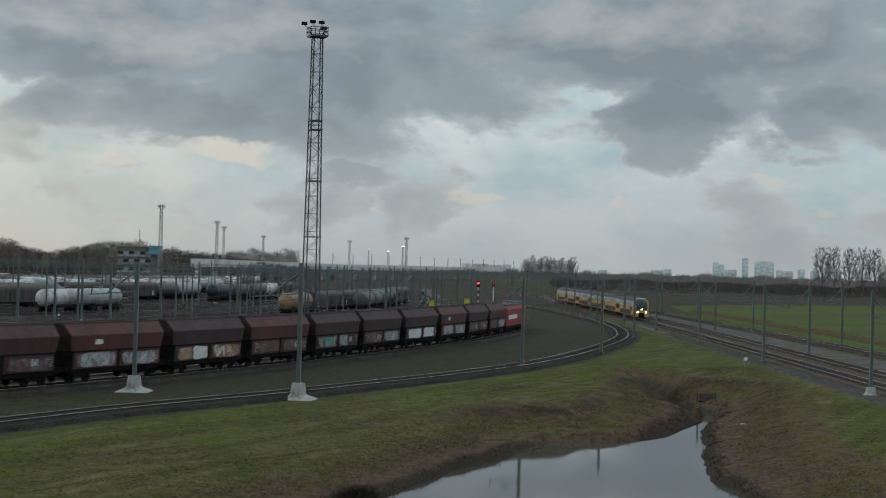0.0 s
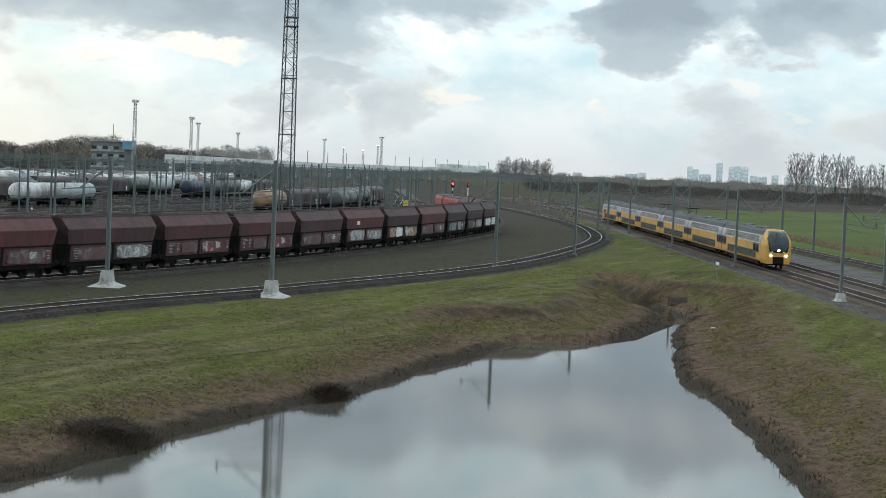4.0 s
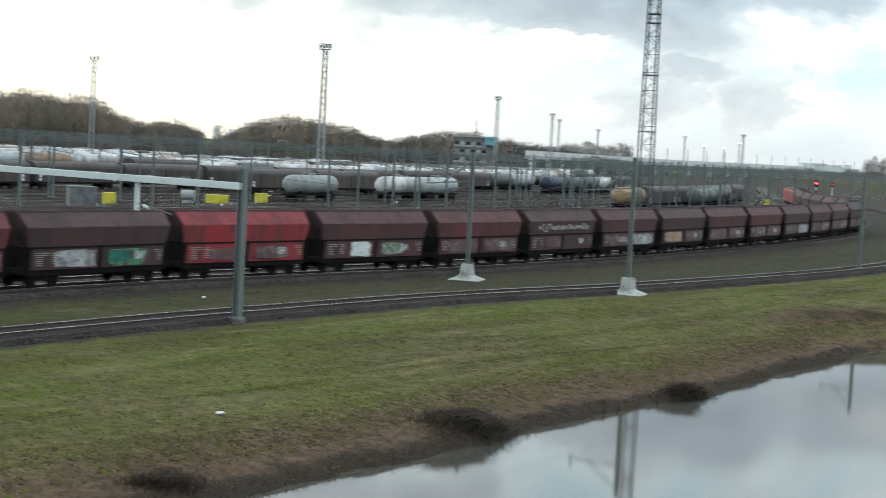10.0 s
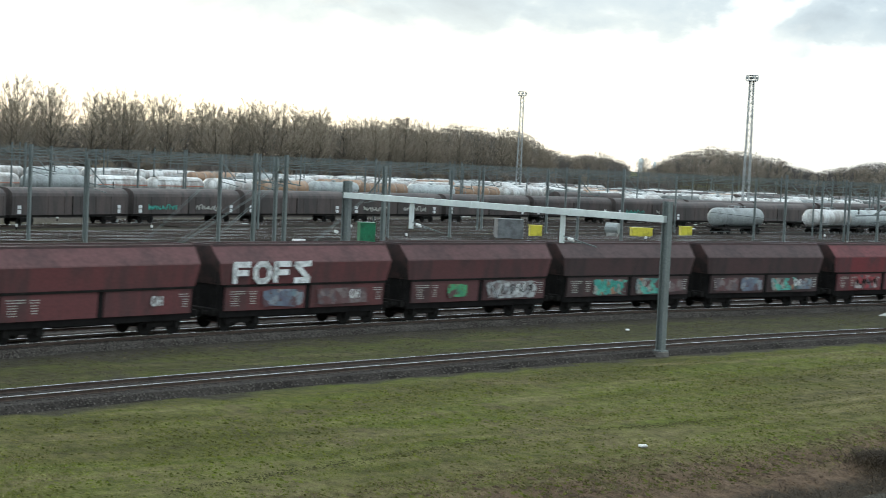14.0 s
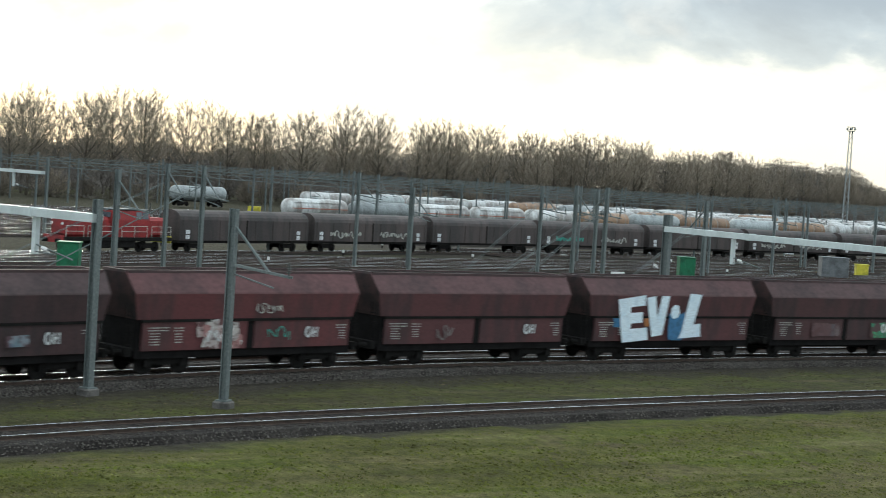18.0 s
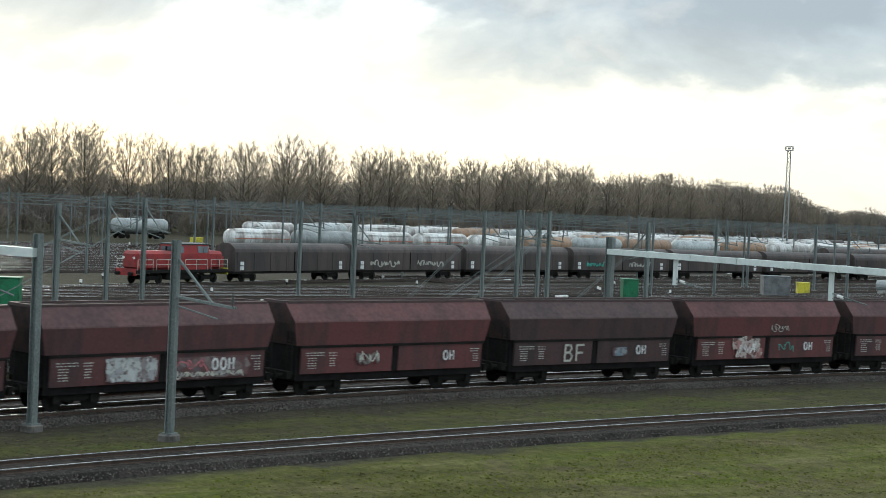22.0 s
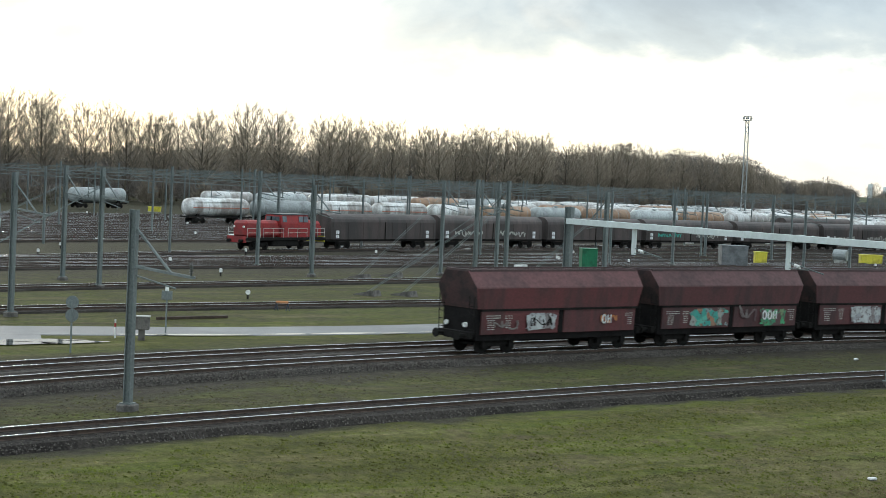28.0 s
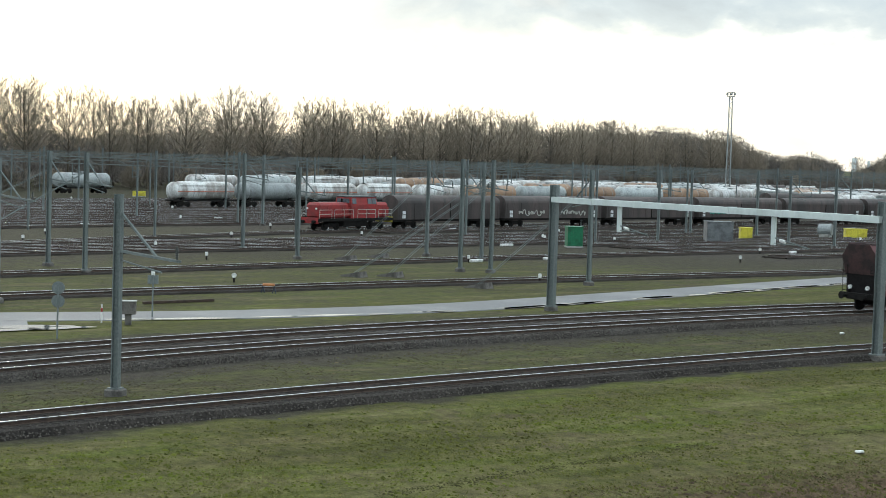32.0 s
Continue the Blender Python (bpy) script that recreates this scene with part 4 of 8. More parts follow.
def stones(name, line, spans, lo, hi, n, z, size, mat, label):
    """Loose ballast stones on the shoulders of a bed."""
    rng = random.Random(len(name) * 7 + n)
    v, f = [], []
    s0, s1 = line.u[np.argmin(np.abs(line.p[:, 1] - lo))], line.u[np.argmin(np.abs(line.p[:, 1] - hi))]
    for k in range(n):
        p, t = line.at(s0 + (s1 - s0) * rng.random() ** 1.3)
        a, b = spans[k % len(spans)]
        o = rng.uniform(a, b)
        x, y = p[0] + t[1] * o, p[1] - t[0] * o
        zz = z - max(0.0, abs(o) - 1.75) * z / (z * 1.4 + 0.1)
        r = size * rng.uniform(0.5, 1.3)
        i = len(v)
        q = rng.uniform(0, 2.1)
        v += [(x + r * math.cos(q + c), y + r * math.sin(q + c), zz - 0.02) for c in (0, 2.1, 4.2)] + [(x + rng.uniform(-r, r) * 0.5, y + rng.uniform(-r, r) * 0.5, zz + r * rng.uniform(0.5, 1.1))]
        f += [(i, i + 1, i + 3), (i + 1, i + 2, i + 3), (i + 2, i, i + 3)]
    return tagged(raw(name, v, f, mat), label, "ballast", kind="stuff")


def stone_material():
    m = bpy.data.materials.new("ballast stones")
    m.use_nodes = True
    nt = m.node_tree
    b = nt.nodes["Principled BSDF"]
    b.inputs["Roughness"].default_value = 0.9
    g = nt.nodes.new("ShaderNodeNewGeometry")
    r = nt.nodes.new("ShaderNodeValToRGB")
    r.color_ramp.elements[0].color, r.color_ramp.elements[1].color = (0.030, 0.026, 0.022, 1), (0.112, 0.100, 0.086, 1)
    nt.links.new(g.outputs["Random Per Island"], r.inputs[0])
    nt.links.new(r.outputs[0], b.inputs["Base Color"])
    return m


STONE = stone_material()
stones("goods_ballast_stones", goods, ((1.35, 2.6), (-1.3, 1.3), (1.5, 2.3)), 35, 215, 30000, RAIL_TOP - 0.17, 0.055, STONE, "loose grey ballast stones beside the goods track")
stones("siding_ballast_stones", siding, ((1.35, 2.5), (-2.5, -1.35), (-1.2, 1.2)), 30, 200, 24000, RAIL_TOP - 0.17, 0.045, STONE, "loose dark ballast stones along the siding")
stones("shoulder_stones", edge_line, ((-0.6, 1.5),), 60, 260, 22000, 0.1, 0.05, STONE, "loose grey stones on the shoulder of the main line")


def stroke(bm, a, b, w, y):
    """A flat painted stroke on a side that faces -y."""
    (ax, az), (bx, bz) = a, b
    d = Vector((bx - ax, bz - az)).normalized() * w / 2
    n = Vector((-d.y, d.x))
    pts = [(ax - d.x * 0.6 + n.x, az - d.y * 0.6 + n.y), (ax - d.x * 0.6 - n.x, az - d.y * 0.6 - n.y), (bx + d.x * 0.6 - n.x, bz + d.y * 0.6 - n.y), (bx + d.x * 0.6 + n.x, bz + d.y * 0.6 + n.y)]
    loft(bm, [[(px, y, pz) for px, pz in pts], [(px, y - 0.006, pz) for px, pz in pts]])


LETTERS = {"B": [((0, 0), (0, 1)), ((0, 1), (0.55, 1)), ((0.55, 1), (0.68, 0.78)), ((0.68, 0.78), (0.5, 0.54)), ((0.5, 0.54), (0, 0.52)), ((0.5, 0.54), (0.78, 0.28)), ((0.78, 0.28), (0.6, 0)), ((0.6, 0), (0, 0))], "E": [((0, 0), (0, 1)), ((0, 1), (0.7, 1)), ((0, 0.5), (0.6, 0.5)), ((0, 0), (0.7, 0))], "V": [((0, 1), (0.35, 0)), ((0.35, 0), (0.75, 1))],
           "L": [((0.2, 1), (0, 0)), ((0, 0), (0.7, 0.06))], "F": [((0, 0), (0, 1)), ((0, 1), (0.75, 1)), ((0, 0.5), (0.65, 0.5))],
           "O": [((0, 0.25), (0, 0.75)), ((0, 0.75), (0.2, 1)), ((0.2, 1), (0.55, 1)), ((0.55, 1), (0.75, 0.75)), ((0.75, 0.75), (0.75, 0.25)), ((0.75, 0.25), (0.55, 0)), ((0.55, 0), (0.2, 0)), ((0.2, 0), (0, 0.25))],
           "S": [((0.8, 1), (0, 0.95)), ((0, 0.95), (0.75, 0.1)), ((0.75, 0.0), (0, 0))], "H": [((0, 0), (0, 1)), ((0.7, 0), (0.7, 1)), ((0, 0.5), (0.7, 0.5))]}


def word(root, name, mat, label, text, x, z, h, w, y, gap=0.35, lean=0.0, broad=1.0):
    """Each letter is a part of its own."""
    for k, ch in enumerate(text):
        bm = B()
        for (ax, az), (bx, bz) in LETTERS[ch]:
            f = lambda u, v: (x + (u * 0.8 * broad + k * (0.6 * broad + gap)) * h + lean * v * h, z + v * h)
            stroke(bm, f(ax, az), f(bx, bz), w, y)
        part(name, bm, mat, root, label + ch)


def scrawl(rng, x0, x1, z0, z1, y, w):
    """A sprayed tag without words: one running line of loops and zigzags, a flat ribbon."""
    n = max(3, int((x1 - x0) / ((z1 - z0) * 0.75)))
    q = []
    for k in range(n):
        cx = x0 + (x1 - x0) * (k + 0.5) / n
        hw = (x1 - x0) / n * 0.46
        for c in range(rng.randint(3, 5)):
            p = Vector((cx + rng.uniform(-hw, hw), z0 if (c + k) % 2 else z1)) + Vector((0, rng.uniform(-0.25, 0.25) * (z1 - z0)))
            p.y = min(z1, max(z0, p.y))
            if not q or (p - q[-1]).length > 0.14:
                q.append(p)
    for _ in range(2):
        q = [q[0]] + [p.lerp(r, f) for p, r in zip(q, q[1:]) for f in (0.25, 0.75)] + [q[-1]]
    bm = B()
    secs = []
    for i, p in enumerate(q):
        a, b = q[max(0, i - 1)], q[min(len(q) - 1, i + 1)]
        d = (b - a).normalized() if (b - a).length > 1e-4 else Vector((1, 0))
        o = Vector((-d.y, d.x)) * w / 2
        if secs and o.dot(last) < 0:
            o = -o
        last = o
        secs.append([(p.x + o.x, y, p.y + o.y), (p.x - o.x, y, p.y - o.y), (p.x - o.x, y - 0.006, p.y - o.y), (p.x + o.x, y - 0.006, p.y + o.y)])
    return loft(bm, secs)


def sprayed(name, stops, scale=2.2):
    """A sprayed piece: warped cells of a few colours with darker joints."""
    m = bpy.data.materials.new(name)
    m.use_nodes = True
    nt = m.node_tree
    N, K = nt.nodes.new, nt.links.new
    b = nt.nodes["Principled BSDF"]
    b.inputs["Roughness"].default_value = 0.65
    tc, n, add, vor, ramp = N("ShaderNodeTexCoord"), N("ShaderNodeTexNoise"), N("ShaderNodeMixRGB"), N("ShaderNodeTexVoronoi"), N("ShaderNodeValToRGB")
    n.inputs["Scale"].default_value = 1.6
    add.blend_type, add.inputs[0].default_value = "ADD", 0.55
    K(tc.outputs["Object"], n.inputs["Vector"]); K(tc.outputs["Object"], add.inputs[1]); K(n.outputs["Color"], add.inputs[2])
    vor.inputs["Scale"].default_value = scale
    K(add.outputs[0], vor.inputs["Vector"])
    ramp.color_ramp.interpolation = "CONSTANT"
    e = ramp.color_ramp.elements
    e[0].color, e[1].color, e[1].position = (*stops[0], 1), (*stops[-1], 1), (len(stops) - 1) / len(stops)
    for i, c in enumerate(stops[1:-1]):
        e.new((i + 1) / len(stops)).color = (*c, 1)
    sep = N("ShaderNodeSeparateXYZ")
    K(vor.outputs["Color"], sep.inputs[0]); K(sep.outputs[0], ramp.inputs[0])
    worn = N("ShaderNodeTexNoise")
    worn.inputs["Scale"].default_value, worn.inputs["Detail"].default_value = 5.0, 6
    K(tc.outputs["Object"], worn.inputs["Vector"])
    wr = N("ShaderNodeMapRange")
    wr.inputs[1].default_value, wr.inputs[2].default_value = 0.5, 0.66
    K(worn.outputs[0], wr.inputs[0])
    mix = N("ShaderNodeMixRGB")
    mix.inputs[2].default_value = (0.085, 0.045, 0.045, 1)
    K(wr.outputs[0], mix.inputs[0]); K(ramp.outputs[0], mix.inputs[1])
    K(mix.outputs[0], b.inputs["Base Color"])
    return m


PIECE_TEAL = sprayed("teal sprayed piece", [(0.05, 0.30, 0.25), (0.10, 0.05, 0.05), (0.10, 0.38, 0.30), (0.28, 0.30, 0.27), (0.06, 0.26, 0.22), (0.30, 0.16, 0.10), (0.20, 0.26, 0.26)])
PIECE_SILVER = sprayed("silver sprayed piece", [(0.40, 0.42, 0.42), (0.30, 0.31, 0.32), (0.22, 0.20, 0.20), (0.46, 0.48, 0.48), (0.34, 0.36, 0.36)])
PIECE_RED = sprayed("red and white sprayed piece", [(0.30, 0.04, 0.05), (0.12, 0.05, 0.05), (0.42, 0.38, 0.37), (0.24, 0.06, 0.06), (0.10, 0.08, 0.09), (0.30, 0.20, 0.20)])
PIECE_DULL = sprayed("washed-out sprayed piece", [(0.12, 0.065, 0.066), (0.15, 0.115, 0.115), (0.10, 0.046, 0.047), (0.105, 0.085, 0.092), (0.18, 0.15, 0.15), (0.11, 0.055, 0.056), (0.10, 0.045, 0.046)])
PIECE_PINK = sprayed("pale pink sprayed piece", [(0.42, 0.36, 0.34), (0.50, 0.48, 0.45), (0.34, 0.17, 0.16), (0.46, 0.42, 0.39), (0.12, 0.05, 0.05), (0.40, 0.30, 0.28)], 2.6)
PIECE_TAN = sprayed("tan sprayed piece", [(0.42, 0.25, 0.15), (0.36, 0.22, 0.14), (0.44, 0.33, 0.24), (0.30, 0.14, 0.09), (0.40, 0.27, 0.18)], 1.6)
PIECE_BLUE = sprayed("grey-blue sprayed piece", [(0.12, 0.15, 0.20), (0.20, 0.23, 0.26), (0.09, 0.05, 0.06), (0.14, 0.20, 0.23), (0.10, 0.11, 0.16), (0.26, 0.26, 0.26)])
PIECE_GREEN = sprayed("green sprayed piece", [(0.06, 0.30, 0.13), (0.09, 0.05, 0.05), (0.10, 0.34, 0.18), (0.05, 0.22, 0.12), (0.16, 0.24, 0.12)])
DULL_P = material("faded spray paint", (0.20, 0.18, 0.17), 0.7, spots=(0.12, 0.08, 0.08), scale=1.5, amount=0.6, bump=0)
ICE_P = material("ice-white spray paint", (0.70, 0.80, 0.86), 0.6, spots=(0.6, 0.72, 0.80), scale=2, bump=0)
# what stands on each wagon's side, counted from the tail: paint, then pieces (kind, x, z, size, paint)
def marks(w, k, rng):
    y = -1.535
    # stencilled data, not to be read: small pale bars
    bm = B()
    for x0, x1, n, z in ((-5.3, -4.3, 2, 2.02), (-5.2, -4.75, 5, 1.78), (-4.0, -3.55, 2, 2.0), (-3.95, -3.65, 4, 1.75), (4.75, 5.3, 2, 2.0), (4.95, 5.25, 4, 1.75)):
        for q in range(n):
            x = x0
            while x < x1:
                l = rng.uniform(0.05, 0.16)
                stroke(bm, (x, z - q * 0.115), (min(x + l, x1), z - q * 0.115), 0.045, y)
                x += l + rng.uniform(0.05, 0.12)
    tagged(part("stencil_marking", bm, PALE, w, "small faded pale stencilled bars"), kind="stuff")
    if k in (2, 3):
        word(w, "lettering", LETTER, "white letter ", "OOH", 2.6, 1.5, 0.44, 0.10, y - 0.02, gap=0.42)
    elif k not in (8,):
        word(w, "lettering", LETTER, "white letter ", "OH", 3.0, 1.52, 0.40, 0.09, y - 0.02, gap=0.42)


def paint_over(w, k, rng):
    y = -1.55
    P = lambda x0, x1, z0, z1, mat, wd=0.16, yy=y: tagged(part("graffiti", scrawl(rng, x0, x1, z0, z1, yy, wd), mat, w, "sprayed graffiti scrawl"), kind="stuff")

    def slab(x0, x1, z0, z1, mat, yy=-1.541):
        bm = B()
        n = 26
        sq = lambda v: math.copysign(abs(v) ** 0.25, v)
        pts = [(x0 + (x1 - x0) * (0.5 - 0.5 * sq(math.cos(2 * math.pi * i / n)) * (1 + rng.uniform(-0.14, 0.04))), z0 + (z1 - z0) * (0.5 + 0.5 * sq(math.sin(2 * math.pi * i / n)) * (1 + rng.uniform(-0.22, 0.02)))) for i in range(n)]
        loft(bm, [[(px, yy, pz) for px, pz in pts], [(px, yy - 0.005, pz) for px, pz in pts]])
        part("graffiti_fill", bm, mat, w, "patch of sprayed colour")

    if k == 1:
        for yy in (-0.95, 0.55):
            bm = B(); rod(bm, (-6.28, yy, 1.55), (-6.16, yy, 1.55), 0.13, 10); part("tail_lamp", bm, SIGN_WHITE, w, "round white tail lamp")
        slab(-2.6, -0.4, 1.2, 2.15, PIECE_SILVER); P(-2.4, -0.6, 1.25, 2.05, UNDER, 0.05, y - 0.01); P(-5.1, -3.0, 1.3, 1.9, DULL_P, 0.07); P(2.8, 4.2, 1.5, 2.0, ORANGE_P, 0.10)
    elif k == 2:
        slab(-3.5, -0.35, 1.1, 2.2, PIECE_TEAL); slab(2.3, 4.6, 1.1, 2.15, PIECE_GREEN); P(0.5, 2.2, 1.4, 2.3, DULL_P, 0.12)
    elif k == 3:
        slab(-3.0, -0.3, 1.1, 2.2, PIECE_SILVER); slab(0.35, 4.7, 1.1, 2.15, PIECE_DULL); P(0.4, 2.4, 1.4, 2.15, PINK_P, 0.06, y - 0.01); P(0.5, 4.4, 1.15, 1.5, PALE, 0.06, y - 0.01)
    elif k == 4:
        P(-2.4, -0.9, 1.25, 2.15, DULL_P, 0.14); P(-2.3, -1.0, 1.4, 2.1, PALE, 0.05, y - 0.01)
    elif k == 5:
        word(w, "graffiti_letter", PALE, "pale sprayed letter ", "BF", -2.2, 1.25, 0.8, 0.11, y - 0.01, gap=0.4, lean=0.06); slab(1.2, 2.3, 1.4, 1.9, PIECE_BLUE)
    elif k == 6:
        slab(-2.6, -0.5, 1.05, 1.75, PIECE_PINK); slab(-2.9, -1.95, 1.55, 2.3, PIECE_PINK, -1.547); slab(-2.15, -1.3, 1.6, 2.38, PIECE_PINK, -1.553); slab(-1.5, -0.7, 1.5, 2.25, PIECE_PINK, -1.559); P(-2.7, -0.7, 1.2, 2.1, LETTER, 0.05, y - 0.02); P(0.8, 2.2, 1.4, 2.0, TEAL, 0.05); P(0.0, 1.6, 2.6, 3.0, PALE, 0.04, -1.605)
    elif k == 7:
        P(-2.8, -1.4, 1.2, 1.9, DULL_P, 0.09)
    elif k == 8:
        slab(-4.35, -3.6, 1.75, 2.35, BLUE_P); slab(-0.55, 0.75, 1.05, 2.6, BLUE_P, -1.6); slab(-2.2, -1.7, 1.8, 2.3, ORANGE_P)
        shapes = {"E": [(0, 2.25), (1.9, 2.5), (1.9, 1.95), (0.9, 1.85), (0.9, 1.55), (1.75, 1.6), (1.75, 1.05), (0.95, 1.0), (0.95, 0.72), (2.1, 0.8), (2.2, 0.15), (0.4, 0)],
                  "V": [(1.98, 2.35), (2.6, 2.45), (2.78, 1.3), (3.05, 2.45), (3.62, 2.45), (3.2, 0.4), (2.45, 0.3)],
                  "I": [(3.75, 1.45), (3.95, 1.25), (4.25, 1.3), (4.4, 1.6), (4.3, 1.95), (4.0, 2.0), (3.78, 1.8)],
                  "L": [(5.1, 2.6), (5.95, 2.55), (5.45, 0.95), (5.95, 1.0), (6.0, 0.3), (4.4, 0.2), (4.6, 0.6)]}
        for ch, pts in shapes.items():
            bm = loft(B(), [[(-4.15 + px, yy, 0.98 + pz) for px, pz in pts[::-1]] for yy in (-1.615, -1.625)])
            bmesh.ops.recalc_face_normals(bm, faces=bm.faces)
            part("graffiti_letter", bm, ICE_P, w, "huge ice-white graffiti letter " + ch)
    elif k == 9:
        slab(-2.8, -0.5, 1.2, 2.05, PIECE_DULL); slab(2.0, 3.9, 1.15, 2.1, PIECE_GREEN)
    elif k == 11:
        word(w, "graffiti_letter", LETTER, "angular white letter ", "FOFS", -5.1, 2.52, 0.86, 0.30, -1.612, gap=0.52, lean=0.04, broad=1.75); slab(-3.2, -0.4, 1.15, 2.1, PIECE_BLUE); slab(0.4, 4.4, 1.15, 2.1, PIECE_DULL)
    elif k == 12:
        slab(-2.8, -1.2, 1.25, 2.15, PIECE_GREEN); slab(0.4, 4.8, 1.1, 2.2, PIECE_SILVER); P(0.5, 4.7, 1.15, 2.15, UNDER, 0.05, y - 0.01)
    elif k == 13:
        slab(-3.4, -0.4, 1.1, 2.2, PIECE_TEAL); slab(0.4, 3.2, 1.1, 2.2, PIECE_TEAL); slab(3.3, 5.0, 1.2, 2.1, PIECE_DULL); P(-3.0, -0.6, 1.3, 2.1, TEAL, 0.16, y - 0.01)
    elif k == 14:
        slab(-5.2, -2.8, 1.15, 2.1, PIECE_DULL); slab(-2.6, -0.4, 1.15, 2.1, PIECE_BLUE); slab(0.5, 3.2, 1.15, 2.1, PIECE_TEAL); slab(3.3, 4.9, 1.2, 2.0, PIECE_BLUE)
    elif k == 15:
        slab(-3.8, -0.5, 1.15, 2.15, PIECE_RED); slab(0.5, 4.6, 1.15, 2.1, PIECE_RED); P(-3.6, -0.8, 1.3, 2.0, UNDER, 0.08, y - 0.01)
    elif k == 16:
        slab(-3.8, -0.4, 1.1, 2.2, PIECE_SILVER); slab(0.6, 4.2, 1.1, 2.2, PIECE_GREEN); slab(0.6, 2.6, 1.3, 2.1, TEAL)
    elif k == 17:
        slab(-3.6, -1.0, 1.2, 2.0, PIECE_DULL); slab(0.8, 4.0, 1.2, 2.1, PIECE_DULL)
    elif k == 18:
        slab(-2.9, -0.6, 1.1, 2.2, LETTER); slab(0.6, 3.2, 1.2, 2.1, PIECE_SILVER); P(0.9, 2.6, 1.3, 2.0, GREEN_P, 0.14, y - 0.01)
    elif k == 20:
        P(-4.6, 4.6, 2.6, 3.2, PALE, 0.09, -1.605); slab(-3.0, -0.4, 1.2, 2.1, PIECE_DULL)
    elif k == 22:
        slab(-4.9, -0.35, 1.1, 2.2, PIECE_TAN); slab(0.4, 4.8, 1.15, 2.1, PIECE_DULL); slab(3.6, 4.9, 1.15, 1.9, PIECE_GREEN)
    elif k in (26, 27):
        slab(-3.2, -0.4, 1.15, 2.1, PIECE_DULL); slab(0.4, 3.6, 1.15, 2.1, PIECE_RED)
    elif k in (29, 35):
        slab(-5.0, -0.35, 1.1, 2.2, PIECE_SILVER); slab(0.4, 5.0, 1.1, 2.15, PIECE_SILVER); slab(-3.2, -2.2, 2.75, 3.15, LETTER, -1.6)
    elif k == 30:
        slab(-5.0, -2.9, 1.1, 2.2, PIECE_TAN); slab(-2.8, -0.4, 1.1, 2.2, LETTER); slab(0.4, 4.9, 1.1, 2.2, PIECE_TAN); P(0.5, 2.8, 1.2, 2.2, LETTER, 0.16, y - 0.01)
    elif k == 32:
        slab(-5.0, -0.4, 1.1, 2.2, PIECE_TEAL); slab(0.4, 2.6, 1.1, 2.2, PIECE_SILVER)
    elif k == 34:
        slab(-4.8, -0.4, 1.1, 2.2, LETTER); slab(0.4, 4.4, 1.1, 2.2, LETTER)
    elif k > 18:
        slab(-4.9, -0.4, 1.12, 2.15, PIECE_DULL); slab(0.4, 4.9, 1.12, 2.15, PIECE_SILVER if k % 4 == 1 else PIECE_DULL)
        if k % 3 == 0:
            P(-3.0, -0.6, 1.2, 2.1, PALE, 0.08, y - 0.01)


proto = [hopper(paint=b) for b in BROWN]
goods_wagons = []
for k in range(1, 38):
    rng = random.Random(100 + k)
    c = {1: 2, 2: 0, 3: 0, 4: 2, 5: 3, 6: 2, 7: 0, 8: 0, 9: 1, 10: 2, 11: 2, 12: 0, 13: 3, 14: 3, 15: 5, 16: 1, 17: 4, 18: 0, 19: 2, 20: 1}.get(k, rng.randint(0, 3))
    wagon = copy_thing(proto[c], Matrix())
    tagged(wagon, {4: "bright red coal hopper wagon with grey scuffs", 3: "nearly black-brown coal hopper wagon with faded marks"}.get(c, "maroon coal hopper wagon with pale stencils and graffiti"))
    if k == 8:
        tagged(wagon, "maroon coal hopper wagon with huge white graffiti letters")
    elif k == 11:
        tagged(wagon, "maroon coal hopper wagon with angular white graffiti letters")
    marks(wagon, k, rng)
    paint_over(wagon, k, rng)
    goods_wagons.append(wagon)
for p in proto:
    for o in list(p.children_recursive) + [p]:
        bpy.data.objects.remove(o)


def bogie(root, x, half=1.25, r=0.46, wheel=UNDER, frame_mat=UNDER):
    bm = B()
    for y in (-1.0, 1.0):
        loft(bm, [[(x - half - 0.3, y + o, 0.6), (x - 0.35, y + o, 0.38), (x + 0.35, y + o, 0.38), (x + half + 0.3, y + o, 0.6), (x + half + 0.2, y + o, 0.78), (x + 0.3, y + o, 0.84), (x - 0.3, y + o, 0.84), (x - half - 0.2, y + o, 0.78)] for o in (-0.06, 0.06)])
        for q in (-half, half):
            box(bm, (x + q, y * 1.06, 0.52), (0.3, 0.2, 0.34))
    box(bm, (x, 0, 0.65), (0.6, 2.0, 0.3))
    b = part("bogie", bm, frame_mat, root)
    for q in (-half, half):
        bm = B()
        for y in (-GAUGE / 2, GAUGE / 2):
            rod(bm, (x + q, y - 0.06, r), (x + q, y + 0.06, r), r, 16)
        rod(bm, (x + q, -0.7, r), (x + q, 0.7, r), 0.08, 8)
        part("wheelset", bm, wheel, b)
    return b


# ---- double-deck passenger train ----
CAR = 25.6


